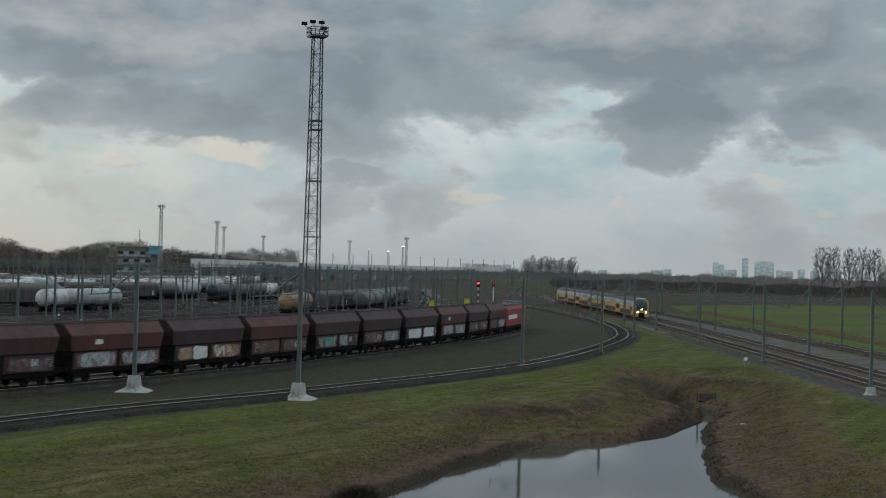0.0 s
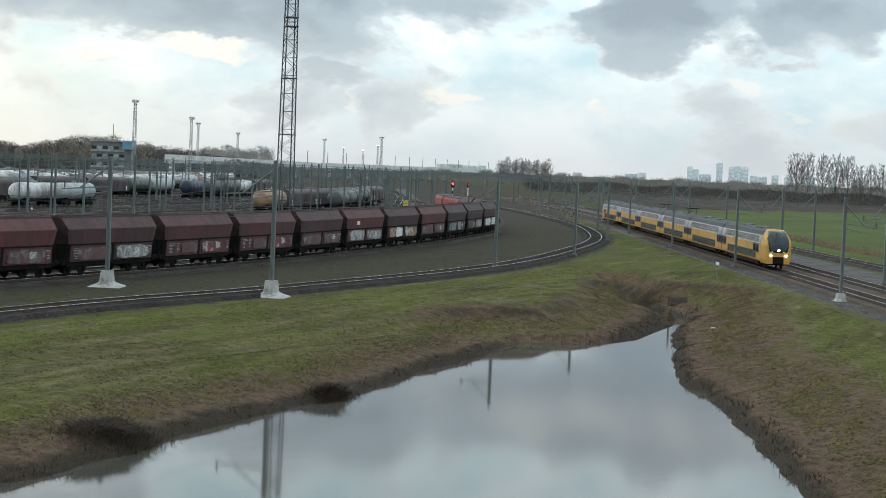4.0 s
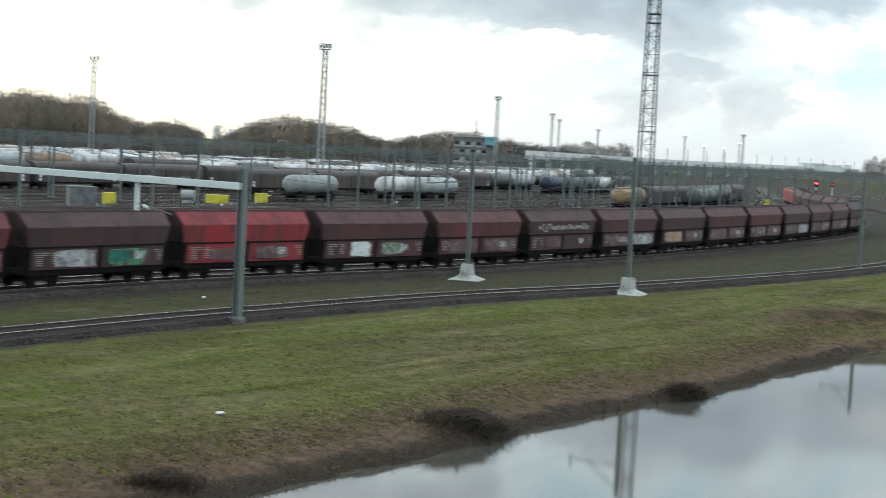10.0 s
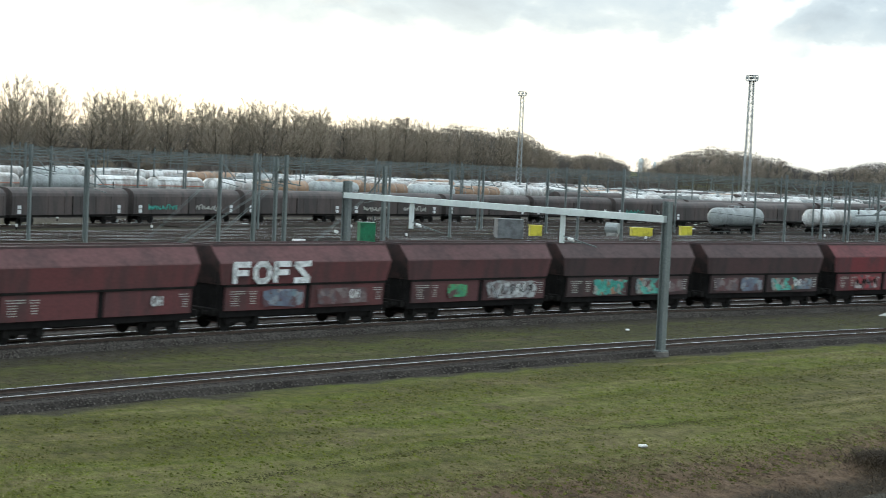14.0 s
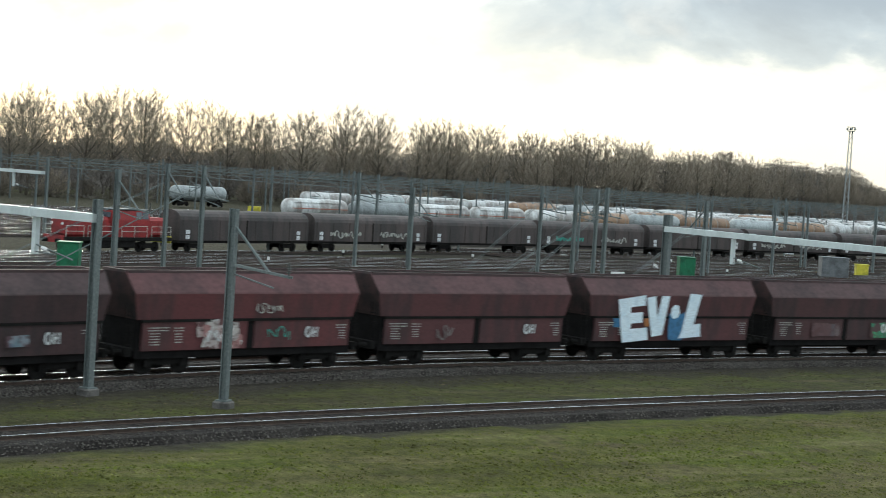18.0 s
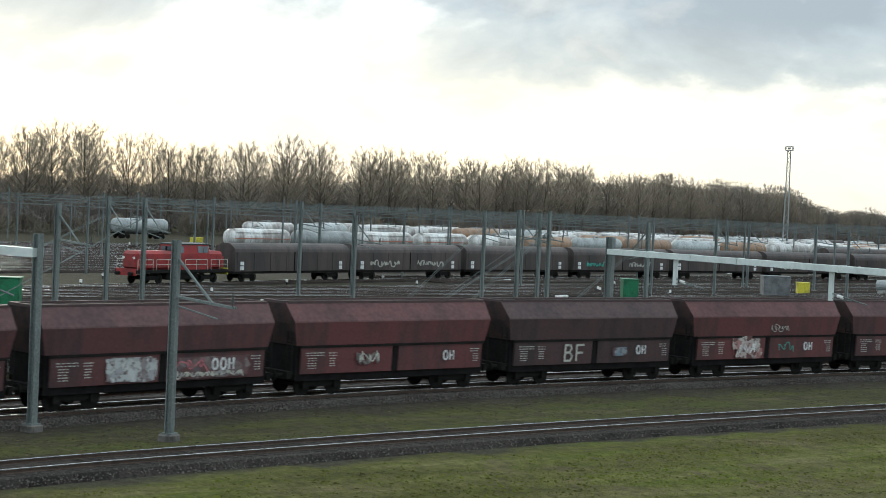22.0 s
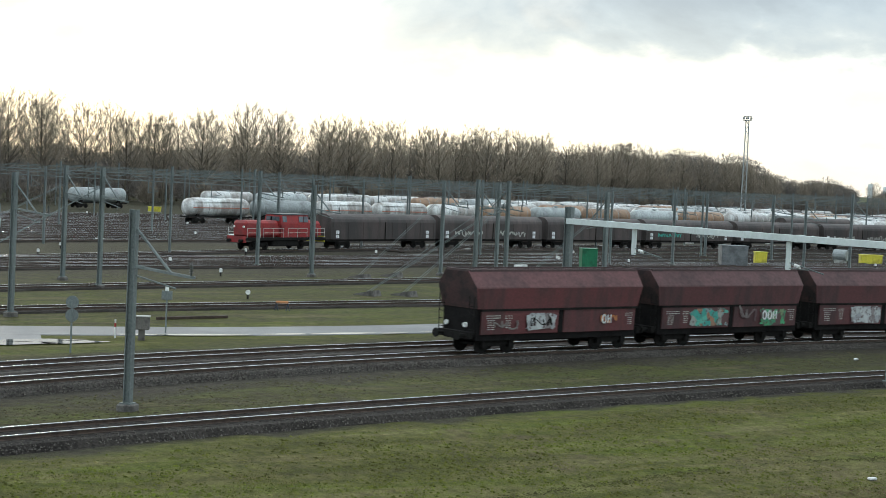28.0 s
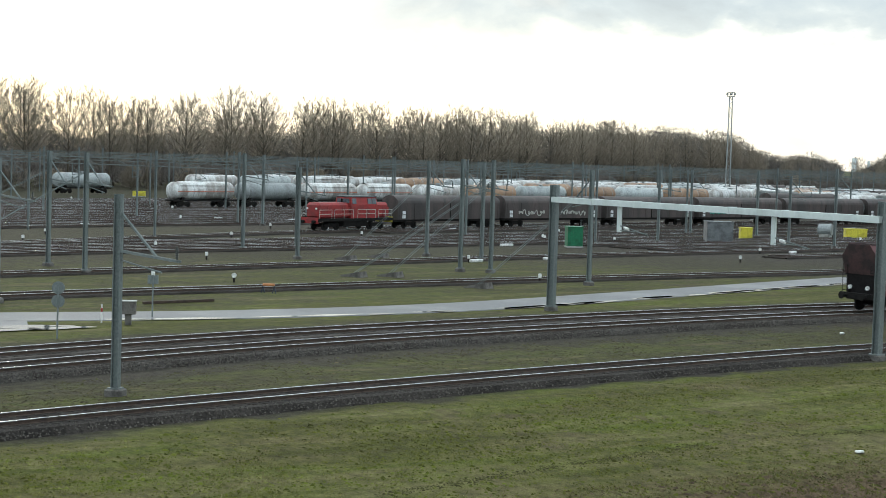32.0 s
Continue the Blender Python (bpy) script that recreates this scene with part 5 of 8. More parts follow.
def deck_car(head=0):
    """One coach; head = 1 or -1 gives it a sloping cab at that end."""
    root = thing("double_deck_coach", "yellow and blue double-deck passenger coach" if not head else "yellow double-deck coach with a sloping driver's cab", "train coach", "passenger train")
    h = CAR / 2 - 0.25
    low = [(-1.34, 0.74), (-1.42, 1.0), (-1.45, 2.55), (1.45, 2.55), (1.42, 1.0), (1.34, 0.74)]
    up = [(-1.45, 2.55), (-1.43, 3.05), (-1.33, 3.45), (1.33, 3.45), (1.43, 3.05), (1.45, 2.55)]
    top = [(-1.33, 3.45), (-1.12, 3.85), (-0.7, 4.08), (0, 4.16), (0.7, 4.08), (1.12, 3.85), (1.33, 3.45)]

    def run(prof, name, mat, label=""):
        bm = B()
        stations = [(-h, 1, 0), (h, 1, 0)]
        if head:
            stations = [(-head * h, 1, 0), (head * (h - 2.3), 1, 0)]
        secs = []
        for x, sy, dz in stations:
            secs.append([(x - (head * max(0, z - 1.6) * 0.42 if dz else 0) * min(1, dz), y * sy, z - dz * max(0, (z - 2.2)) * 0.28) for y, z in prof])
        loft(bm, secs)
        bmesh.ops.recalc_face_normals(bm, faces=bm.faces)
        return part(name, bm, mat, root, label, smooth=False)

    run(low, "lower_body", YELLOW)
    run(up, "upper_body", TRAIN_SILVER, "silver-grey upper side")
    run(top, "roof", TRAIN_ROOF, "grey ribbed roof")
    e0 = -h + (3.6 if head == -1 else 2.9)
    e1 = h - (3.6 if head == 1 else 2.9)
    for s in (-1, 1):
        bm = B(); box(bm, ((e0 + e1) / 2, s * 1.435, 1.36), (e1 - e0 - 2.2, 0.06, 0.80), bevel=0.02)
        part("lower_window_band", bm, TRAIN_GLASS, root, "long grey lower-deck window band")
        bm = B(); loft(bm, [[(x, s * 1.452, 2.72), (x, s * 1.466, 2.74), (x, s * 1.395, 3.36), (x, s * 1.375, 3.36)] for x in (e0 - 0.4, e1 + 0.4)])
        bmesh.ops.recalc_face_normals(bm, faces=bm.faces)
        part("upper_window_band", bm, SKY_GLASS, root, "upper-deck window band greyed for the reflected sky")
        bm = B(); box(bm, (0, s * 1.452, 2.60), (2 * h - 1.2 - (3 if head else 0), 0.02, 0.06))
        part("band", bm, TRAIN_STRIPE, root, "thin pale band below the upper windows")
        for x in ((e0 - 1.55), (e1 + 1.55)):
            if head and x * head > 0 and abs(x) > h - 3.2:
                x = head * (h - 4.6)
            bm = B(); box(bm, (x, s * 1.44, 2.05), (3.0, 0.07, 1.0), bevel=0.02)
            d = part("door_panel", bm, TRAIN_BLUE, root, "blue panel with windows at the entrance")
            for q in (-0.8, 0.8):
                bm = B(); box(bm, (x + q, s * 1.475, 2.05), (1.1, 0.03, 0.7))
                part("door_window", bm, GLASS, d)
    if head:
        # rounded yellow nose, with one curved dark windscreen over its upper half
        shell, glass = [], []
        for k in range(9):
            u = k / 8
            x = head * (h - 2.3 + 2.35 * math.sin(u * math.pi / 2) ** 0.9)
            top = 4.12 - 2.15 * u ** 1.9
            w = 1.45 * (1 - 0.30 * u ** 3)
            mid_z = min(2.5, top - 0.22)
            half = [(w * 0.92, 0.58), (w, 1.0), (w, mid_z), (w * 0.92, (mid_z + top) / 2 + 0.08), (w * 0.6, top - 0.05)]
            shell.append([(x, -y, z) for y, z in half] + [(x, 0, top)] + [(x, y, z) for y, z in half[::-1]])
            g = w * 0.87
            up_n = 0.045
            glass.append([(x + head * up_n, -g, (mid_z + top) / 2 - 0.1), (x + head * up_n, -g * 0.94, (mid_z + top) / 2 + 0.12 + up_n), (x + head * up_n, -w * 0.58, top - 0.05 + up_n), (x + head * up_n, 0, top + up_n),
                          (x + head * up_n, w * 0.58, top - 0.05 + up_n), (x + head * up_n, g * 0.94, (mid_z + top) / 2 + 0.12 + up_n), (x + head * up_n, g, (mid_z + top) / 2 - 0.1)])
        bm = loft(B(), shell)
        bmesh.ops.recalc_face_normals(bm, faces=bm.faces)
        part("nose", bm, YELLOW, root, "rounded yellow nose")
        bm = loft(B(), glass[2:])
        bmesh.ops.recalc_face_normals(bm, faces=bm.faces)
        part("windscreen", bm, CAB_GLASS, root, "curved dark windscreen", smooth=True)
        bm = B(); box(bm, (head * (h + 0.02), 0, 0.95), (0.2, 1.15, 0.75), bevel=0.05)
        part("coupler_hatch", bm, DARK, root, "black coupler hatch")
        for y, z in ((-0.78, 1.45), (0.78, 1.45), (0, 1.98)):
            bm = B(); rod(bm, (head * (h - 0.3), y, z), (head * (h + 0.12), y, z), 0.115, 12)
            part("headlight", bm, HEAD_LIGHT if head == 1 else RED_LIGHT, root, "lit headlight")
    bm = B(); box(bm, (0, 0, 0.62), (CAR - 8.5, 2.5, 0.5))
    part("underframe", bm, UNDER, root)
    for x in (-h * 0.72, h * 0.72):
        bogie(root, x, 1.2, 0.44)
    for x in (-h * 0.42, h * 0.35):
        bm = B(); box(bm, (x, 0, 4.14), (2.6, 1.3, 0.16), bevel=0.06)
        part("roof_unit", bm, STEEL_DARK, root, "grey roof unit")
    for e in (-1, 1):
        if e != head:
            bm = B(); box(bm, (e * (h + 0.1), 0, 2.0), (0.3, 1.9, 2.9))
            part("gangway", bm, DARK, root, "black gangway bellows")
    return root


def pantograph(root, x):
    bm = B()
    for y in (-0.5, 0.5):
        rod(bm, (x - 0.9, y, 4.3), (x + 0.6, y * 0.6, 4.6), 0.04, 5)
        rod(bm, (x + 0.6, y * 0.6, 4.6), (x - 0.5, y * 0.8, 4.95), 0.035, 5)
    rod(bm, (x - 0.5, -0.9, 4.95), (x - 0.5, 0.9, 4.95), 0.05, 5)
    part("pantograph", bm, DARK, root, "black pantograph")


mid = deck_car(0)
front = deck_car(1)
rear = deck_car(-1)
mid_b, mid_c, mid_d = (copy_thing(mid, Matrix()) for _ in range(3))
pantograph(mid, 8.0)
pantograph(mid_c, 8.0)
passenger_train = [rear, mid_b, mid, mid_c, mid_d, front]


# ---- locomotives ----
def mainline_loco():
    root = thing("electric_locomotive", "red electric locomotive with grey roof", "locomotive", "goods train")
    bm = B()
    prof = lambda x, s: [(x, -1.45 * s, 1.0), (x, 1.45 * s, 1.0), (x, 1.45 * s, 3.3), (x, 1.2 * s, 3.75), (x, -1.2 * s, 3.75), (x, -1.45 * s, 3.3)]
    loft(bm, [prof(-9.5, 0.86), prof(-9.0, 1), prof(9.0, 1), prof(9.5, 0.86)])
    part("body", bm, RED, root)
    bm = B(); box(bm, (0, 0, 3.85), (15, 2.1, 0.25), bevel=0.06)
    part("roof", bm, TRAIN_ROOF, root, "grey roof equipment")
    bm = B(); box(bm, (0, 0, 0.85), (18.5, 2.6, 0.4))
    part("underframe", bm, UNDER, root)
    for x in (-9.42, 9.42):
        bm = B(); box(bm, (x, 0, 2.85), (0.3, 2.2, 0.75), bevel=0.05)
        part("windscreen", bm, GLASS, root, "dark windscreen")
        bm = B(); box(bm, (x, 0, 2.0), (0.34, 1.6, 0.3))
        part("front_panel", bm, SIGN_WHITE, root, "white front panel")
    bm = B(); box(bm, (-4, -1.47, 2.2), (8, 0.03, 0.6))
    part("side_band", bm, SIGN_WHITE, root, "pale side band")
    for x in (-6, 6):
        bogie(root, x, 1.4, 0.6)
    return root


loco_a = mainline_loco()
loco_b = copy_thing(loco_a, Matrix())


def shunter():
    """A centre-cab diesel with long low hoods and handrails."""
    root = thing("shunting_locomotive", "red centre-cab diesel shunting locomotive with handrails", "locomotive", "shunting train")
    bm = B(); box(bm, (0, 0, 1.25), (14.0, 2.9, 0.35), bevel=0.04)
    part("frame", bm, UNDER, root)
    bm = B(); box(bm, (0, 0, 0.78), (4.6, 2.5, 0.75), bevel=0.1); part("fuel_tank", bm, UNDER, root)
    for x0, x1, name in ((-6.6, -0.9, "long_hood"), (4.0, 6.6, "short_hood")):
        bm = B(); box(bm, ((x0 + x1) / 2, 0, 2.35), (x1 - x0, 2.1, 1.9), bevel=0.3)
        hd = part(name, bm, RED, root)
        n = 4 if name == "long_hood" else 2
        for k in range(n):
            x = x0 + (x1 - x0) * (k + 0.5) / n
            bm = B(); box(bm, (x, -1.065, 2.2), ((x1 - x0) / n - 0.15, 0.03, 1.1))
            part("hood_door", bm, RED, hd)
    bm = B()
    loft(bm, [[(x, -1.3, 1.4), (x, 1.3, 1.4), (x, 1.3, 3.0), (x * 0.96 + 0.06, 1.15, 3.95), (x * 0.96 + 0.06, -1.15, 3.95), (x, -1.3, 3.0)] for x in (-0.9, 4.0)])
    bmesh.ops.recalc_face_normals(bm, faces=bm.faces)
    cab = part("cab", bm, RED, root)
    bm = B(); box(bm, (1.55, 0, 4.02), (4.9, 2.5, 0.14), bevel=0.06)
    part("cab_roof", bm, STEEL_DARK, cab, "dark cab roof")
    for x, w in ((-0.35, 0.7), (2.55, 0.75), (3.4, 0.75)):
        bm = bar(B(), (x, -1.305, 3.15), (x, -1.20, 3.8), w, 0.05)
        part("cab_window", bm, SKY_GLASS, cab)
    for x in (-0.93, 4.03):
        bm = B(); box(bm, (x, 0, 3.5), (0.05, 1.9, 0.5))
        part("cab_window", bm, SKY_GLASS, cab)
    for x in (-1.2, 4.9):
        bm = B(); rod(bm, (x, 0, 3.3), (x, 0, 3.75), 0.1, 8); part("exhaust", bm, DARK, root)
    for s in (-1, 1):
        for x0, x1, posts in ((-6.8, -4.6, 2), (-4.1, -0.6, 3), (0.2, 3.6, 3), (4.2, 6.8, 3)):
            bm = B()
            for k in range(posts):
                x = x0 + (x1 - x0) * k / (posts - 1)
                rod(bm, (x, s * 1.4, 1.4), (x, s * 1.4, 2.45), 0.03, 5)
            for z in (1.95, 2.45):
                rod(bm, (x0, s * 1.4, z), (x1, s * 1.4, z), 0.03, 5)
            part("handrail", bm, PALE, root, "thin pale handrail")
    for e in (-1, 1):
        for y in (-0.87, 0.87):
            bm = B(); rod(bm, (e * 7.0, y, 1.05), (e * 7.5, y, 1.05), 0.18, 10)
            part("buffer", bm, UNDER, root)
        bm = B(); box(bm, (e * 6.95, 0, 1.2), (0.12, 2.7, 0.7))
        part("buffer_beam", bm, BOX_YELLOW if e > 0 else RED, root)
        for y in (-0.7, 0.7):
            bm = B(); rod(bm, (e * 6.6, y, 2.6), (e * 6.72, y, 2.6), 0.12, 10)
            part("lamp", bm, SIGN_WHITE, root)
    for x in (-4.2, 4.2):
        bogie(root, x, 1.1, 0.5)
    return root


def covered_wagon():
    """A sliding-wall wagon with a rounded roof."""
    root = thing("covered_wagon", "dark brown sliding-wall goods wagon with pale stencils", "goods wagon", "shunting train")
    bm = B()
    n = 9
    prof = [(-1.42, 1.15), (-1.42, 3.2)] + [(-1.42 * math.cos(math.pi * i / n), 3.2 + 0.95 * math.sin(math.pi * i / n)) for i in range(1, n)] + [(1.42, 3.2), (1.42, 1.15)]
    loft(bm, [[(x, y, z) for y, z in prof] for x in (-9.9, 9.9)])
    part("body", bm, BOXCAR, root)
    bm = B(); box(bm, (0, 0, 1.02), (20.2, 2.6, 0.26))
    part("underframe", bm, UNDER, root)
    for s in (-1, 1):
        for k in range(8):
            x = -9.5 + 19.0 * k / 7
            bm = B(); box(bm, (x, s * 1.44, 2.2), (0.09, 0.05, 2.0))
            part("rib", bm, BOXCAR, root)
    bm = B(); box(bm, (-0.05, -1.46, 2.2), (0.12, 0.06, 2.1))
    part("door_joint", bm, UNDER, root)
    for x in (-8.8, 8.2):
        for z in (1.5, 2.0):
            bm = B(); box(bm, (x, -1.475, z), (0.55, 0.02, 0.4))
            part("stencil_plate", bm, LETTER, root, "small pale plate")
    for x in (-7.2, 7.2):
        bogie(root, x, 0.9, 0.46)
    return root


shunt = shunter()
cover = covered_wagon()
shunting_train = [shunt, cover] + [copy_thing(cover, Matrix()) for _ in range(11)]
for k, w in enumerate(shunting_train[1:]):
    rng = random.Random(50 + k)
    if k in (1, 3, 5, 8):
        tagged(part("graffiti", scrawl(rng, 1.0, 6.5, 1.5, 2.3, -1.48, 0.13), PALE, w, "sprayed graffiti scrawl"), kind="stuff")
        tagged(part("graffiti", scrawl(rng, -7.5, -2.0, 1.5, 2.3, -1.48, 0.13), TEAL if k in (3, 8) else PALE, w, "sprayed graffiti scrawl"), kind="stuff")

# ---- the yard: tracks in a fan, left of the goods line ----
yard_points = [
    [(-92, 20), (-84, 50), (-78.1, 75), (-72.2, 92.5), (-65.6, 112.2), (-57, 135.3), (-44, 170), (-31, 206), (-19, 250), (-10, 310), (-6, 400), (-8, 560), (-22, 900)],
    [(-101, 20), (-96, 60), (-91.3, 87.6), (-86.4, 110.6), (-80.8, 137.9), (-71.9, 170.8), (-58, 215), (-43, 265), (-29, 330), (-18, 420), (-14, 560), (-27, 900)],
    [(-116, 20), (-112, 70), (-108, 103.7), (-101.6, 128.7), (-94.3, 161), (-83.5, 196.5), (-70, 240), (-53, 300), (-37, 370), (-25, 460), (-20, 580), (-32, 900)],
    [(-126, 20), (-122, 80), (-118.6, 113.8), (-111.5, 141), (-105.5, 178.9), (-97.5, 220), (-84, 268), (-66, 325), (-48, 395), (-33, 480), (-26, 600), (-37, 900)],
    [(-118, -120), (-118.5, 20), (-119.5, 90), (-121, 135), (-121, 155), (-119, 180), (-113.9, 206.6), (-104, 245), (-86, 300), (-66, 360), (-48, 430), (-36, 520), (-31, 620), (-42, 900)],
    [(-150, 20), (-146, 100), (-143, 140), (-137, 174.5), (-129, 219.7), (-117, 281), (-98, 345), (-78, 410), (-60, 480), (-46, 560), (-38, 650), (-47, 900)],
]
yard = [Line(p, step=4.0) for p in yard_points]
for k in range(1, 17):
    yard.append(Line([(x - 5.2 * k * (1.0 if y < 300 else max(0.55, 1 - (y - 300) / 1400)), y) for x, y in yard_points[5]], step=5.0))
at_y = lambda q, y: float(np.interp(y, [p[1] for p in yard_points[q]], [p[0] for p in yard_points[q]]))
for lo_p, hi_p, shares in ((2, 3, (0.35, 0.68)), (0, 1, (0.4, 0.7)), (1, 2, (0.3, 0.55, 0.8)), (3, 5, (0.3, 0.62))):
    for f in shares:
        yard.append(Line([(at_y(lo_p, y) * (1 - f) + at_y(hi_p, y) * f, y) for y in (20, 60, 100, 140, 180, 220, 260, 310, 380, 460, 560, 800)], step=4.0))
shunt_line = Line(yard_points[4])
for k, l in enumerate(yard):
    track(l, "yard track with dark ballast", 25 if k < 24 else 165, 620 if k < 8 else 480, top=0.30, bed=BALLAST_DARK, bed_half=1.6, group="yard tracks")

road_line = Line([(-92, 18), (-84, 40), (-76, 56), (-69, 66), (-62.4, 76), (-56.7, 89.9), (-52.6, 112), (-48.2, 139), (-41, 172), (-29, 210), (-17, 255)])
sheet("road", road_line, 2.3, 2.3, 0.05, ROAD, "wet grey asphalt service road", 18, 255, category="road")
sheet("road_verge", Line([(-80, 44), (-73, 55), (-66, 63)]), 3.4, 2.2, 0.044, ROAD, "wet paved lay-by with puddles", category="road")
# puddles along the road's edge
rng = random.Random(8)
for k in range(30):
    s = road_line.near(-70, 64) + 78 * rng.random() ** 0.7
    p, t = road_line.at(s)
    side = rng.choice((1.9, 2.15, 2.05))
    a, l = math.atan2(t[1], t[0]), rng.uniform(0.8, 3.2)
    bm = B()
    bm.faces.new([bm.verts.new((l * math.cos(q) * (1 + 0.2 * math.sin(3 * q + k)), 0.28 * l ** 0.5 * math.sin(q), 0)) for q in [2 * math.pi * i / 14 for i in range(14)]])
    pd = part("puddle", bm, PUDDLE)
    pd.matrix_basis = pose(p[0] + t[1] * side, p[1] - t[0] * side, 0.056, 0, 0, math.degrees(a))
    tagged(pd, "bright puddle on the wet service road", "puddle", "puddles", "structure")
for x, y, l, a in ((-65.28, 61.88, 2.4, 60), (-63.73, 62.77, 1.8, 62), (-64.81, 60.1, 2.0, 58)):
    bm = B()
    bm.faces.new([bm.verts.new((l * math.cos(q) * (1 + 0.25 * math.sin(3 * q + l)), 0.7 * math.sin(q) * (1 + 0.3 * math.sin(2 * q)), 0)) for q in [2 * math.pi * i / 18 for i in range(18)]])
    pd = part("puddle", bm, PUDDLE)
    pd.matrix_basis = pose(x, y, 0.06, 0, 0, a)
    tagged(pd, "shallow puddle on the paved lay-by", "puddle", "puddles", "structure")
grey_lane = Line([(4.5, 330), (1.5, 380), (-2, 450), (-5, 560), (-9, 700)])
sheet("service_lane", grey_lane, 2.2, 2.2, 0.06, BALLAST_PALE, "pale service lane between the yard tracks")

# ---- masts ----


def column(bm, h, w=0.28, z0=0.0):
    """A rolled steel column: two flanges and a web."""
    o, i, q, t = w / 2 + 0.018, w / 2 - 0.018, w / 2, 0.0125
    prof = [(-o, -q), (-i, -q), (-i, -t), (i, -t), (i, -q), (o, -q), (o, q), (i, q), (i, t), (-i, t), (-i, q), (-o, q)]
    loft(bm, [[(x, y, z) for x, y in prof] for z in (z0, z0 + h)])
    return bm


def catenary_mast(x, y, h=8.8, heading=0.0, arm=3.0, foot="block", label="grey steel overhead line mast", bracket=True, w=0.25, mat=STEEL, group="overhead line masts"):
    """heading: the way the bracket points, in degrees from +x."""
    root = thing("overhead_line_mast", label, "mast", group, m=pose(x, y, 0, 0, 0, heading))
    bm = column(B(), h, w)
    part("column", bm, mat, root)
    bm = B(); box(bm, (0, 0, 0.305), (w + 0.2, w + 0.25, 0.05)); part("base_plate", bm, mat, root)
    bm = B()
    if foot == "boot":
        sec = lambda r, z: [(-r, -r, z), (r, -r, z), (r, r, z), (-r, r, z)]
        loft(bm, [sec(0.62, -0.1), sec(0.56, 0.06), sec(0.34, 0.3), sec(0.30, 0.75)])
        part("foot", bm, CONCRETE, root, "pale concrete boot")
    elif foot == "cone":
        sec = lambda r, z: [(-r, -r, z), (r, -r, z), (r, r, z), (-r, r, z)]
        loft(bm, [sec(1.22, -0.1), sec(1.12, 0.05), sec(0.62, 0.26), sec(0.46, 0.38), sec(0.38, 1.15)])
        part("foot", bm, CONCRETE, root, "pale stepped concrete foot")
    else:
        # darker concrete here paints in the shadow at the mast's foot
        box(bm, (0, 0, 0.08), (0.66, 0.66, 0.4), bevel=0.05)
        part("foot", bm, CONCRETE_DARK, root)
    if bracket:
        z, q = h - 2.3, arm / 2.1
        bm = rod(B(), (0.12, 0, h - 0.7), (1.35 * q, 0, z - 0.06), 0.06, 6); part("brace", bm, mat, root)
        for o in (-0.09, 0.09):
            bm = bar(B(), (0.12, o, z + 0.15), (2.1 * q, o, z - 0.15), 0.05, 0.09); part("bracket", bm, mat, root)
        bm = rod(B(), (0.15, 0, z - 0.2), (1.5 * q, 0, z - 0.6), 0.035, 6); part("registration_arm", bm, mat, root)
        bm = B()
        for k in range(5):
            rod(bm, (2.0 * q, 0, z + 0.02 + k * 0.07), (2.0 * q, 0, z + 0.05 + k * 0.07), 0.085, 8)
        rod(bm, (2.0 * q, 0, z - 0.1), (2.0 * q, 0, z + 0.42), 0.035, 6)
        part("insulator", bm, TANK_DARK, root, "ribbed dark insulator")
    return root


# along the siding and the goods line
catenary_mast(-22.2, 121, 9.3, 178, 3.4, "cone", "tall steel mast on a pale stepped concrete foot")
catenary_mast(-10.2, 117.8, 9.5, 172, 3.6, "cone", "tall steel mast on a pale stepped concrete foot")
catenary_mast(7.3, 163.1, 8.6, 165, 3.0)
catenary_mast(17.6, 192.6, 8.4, 165, 2.8)
catenary_mast(26.5, 240, 8.4, 180, 2.8)
catenary_mast(29.5, 282, 8.4, 180, 2.8)
catenary_mast(27.5, 325, 8.4, 180, 2.8)
catenary_mast(-26.9, 82.4, 7.9, 160, 1.6, bracket=False, w=0.36, label="stout steel mast that carries a white beam")
catenary_mast(-51.4, 93.2, 7.9, 0, 1.6, bracket=False, w=0.42, label="stout steel mast that carries a white beam")
catenary_mast(-45.0, 47.5, 7.7, 15, 2.6, w=0.26, label="grey steel mast with a long diagonal bracket")
catenary_mast(-50.1, 45.2, 7.7, 180, 1.6, bracket=False, w=0.28, label="stout steel mast that carries a short white beam")
catenary_mast(-58.2, 46.0, 7.9, 180, 1.6, bracket=False, w=0.28, label="steel mast at the far end of a short white beam")
# both sides of the main line
for k in range(9):
    y = 135.7 + 46.2 * k
    x = float(np.interp(y, [0, 240, 310, 364, 400, 472, 540], [34.0, 34.0, 33.6, 32.5, 31.4, 28.7, 25.5])) 
    catenary_mast(x, y, 8.5, 0, 2.7, "boot" if k == 0 else "block", w=0.21, group="main line masts")
for x, y in ((56.6, 182), (53.3, 229), (45.2, 286), (49.6, 275), (47.6, 322), (46.5, 368), (44.5, 415)):
    catenary_mast(x, y, 8.6, 180, 2.6, group="main line masts")
catenary_mast(44.3, 160.5, 8.6, 180, 2.4, group="main line masts")
catenary_mast(44.0, 206, 8.6, 180, 2.4, group="main line masts")
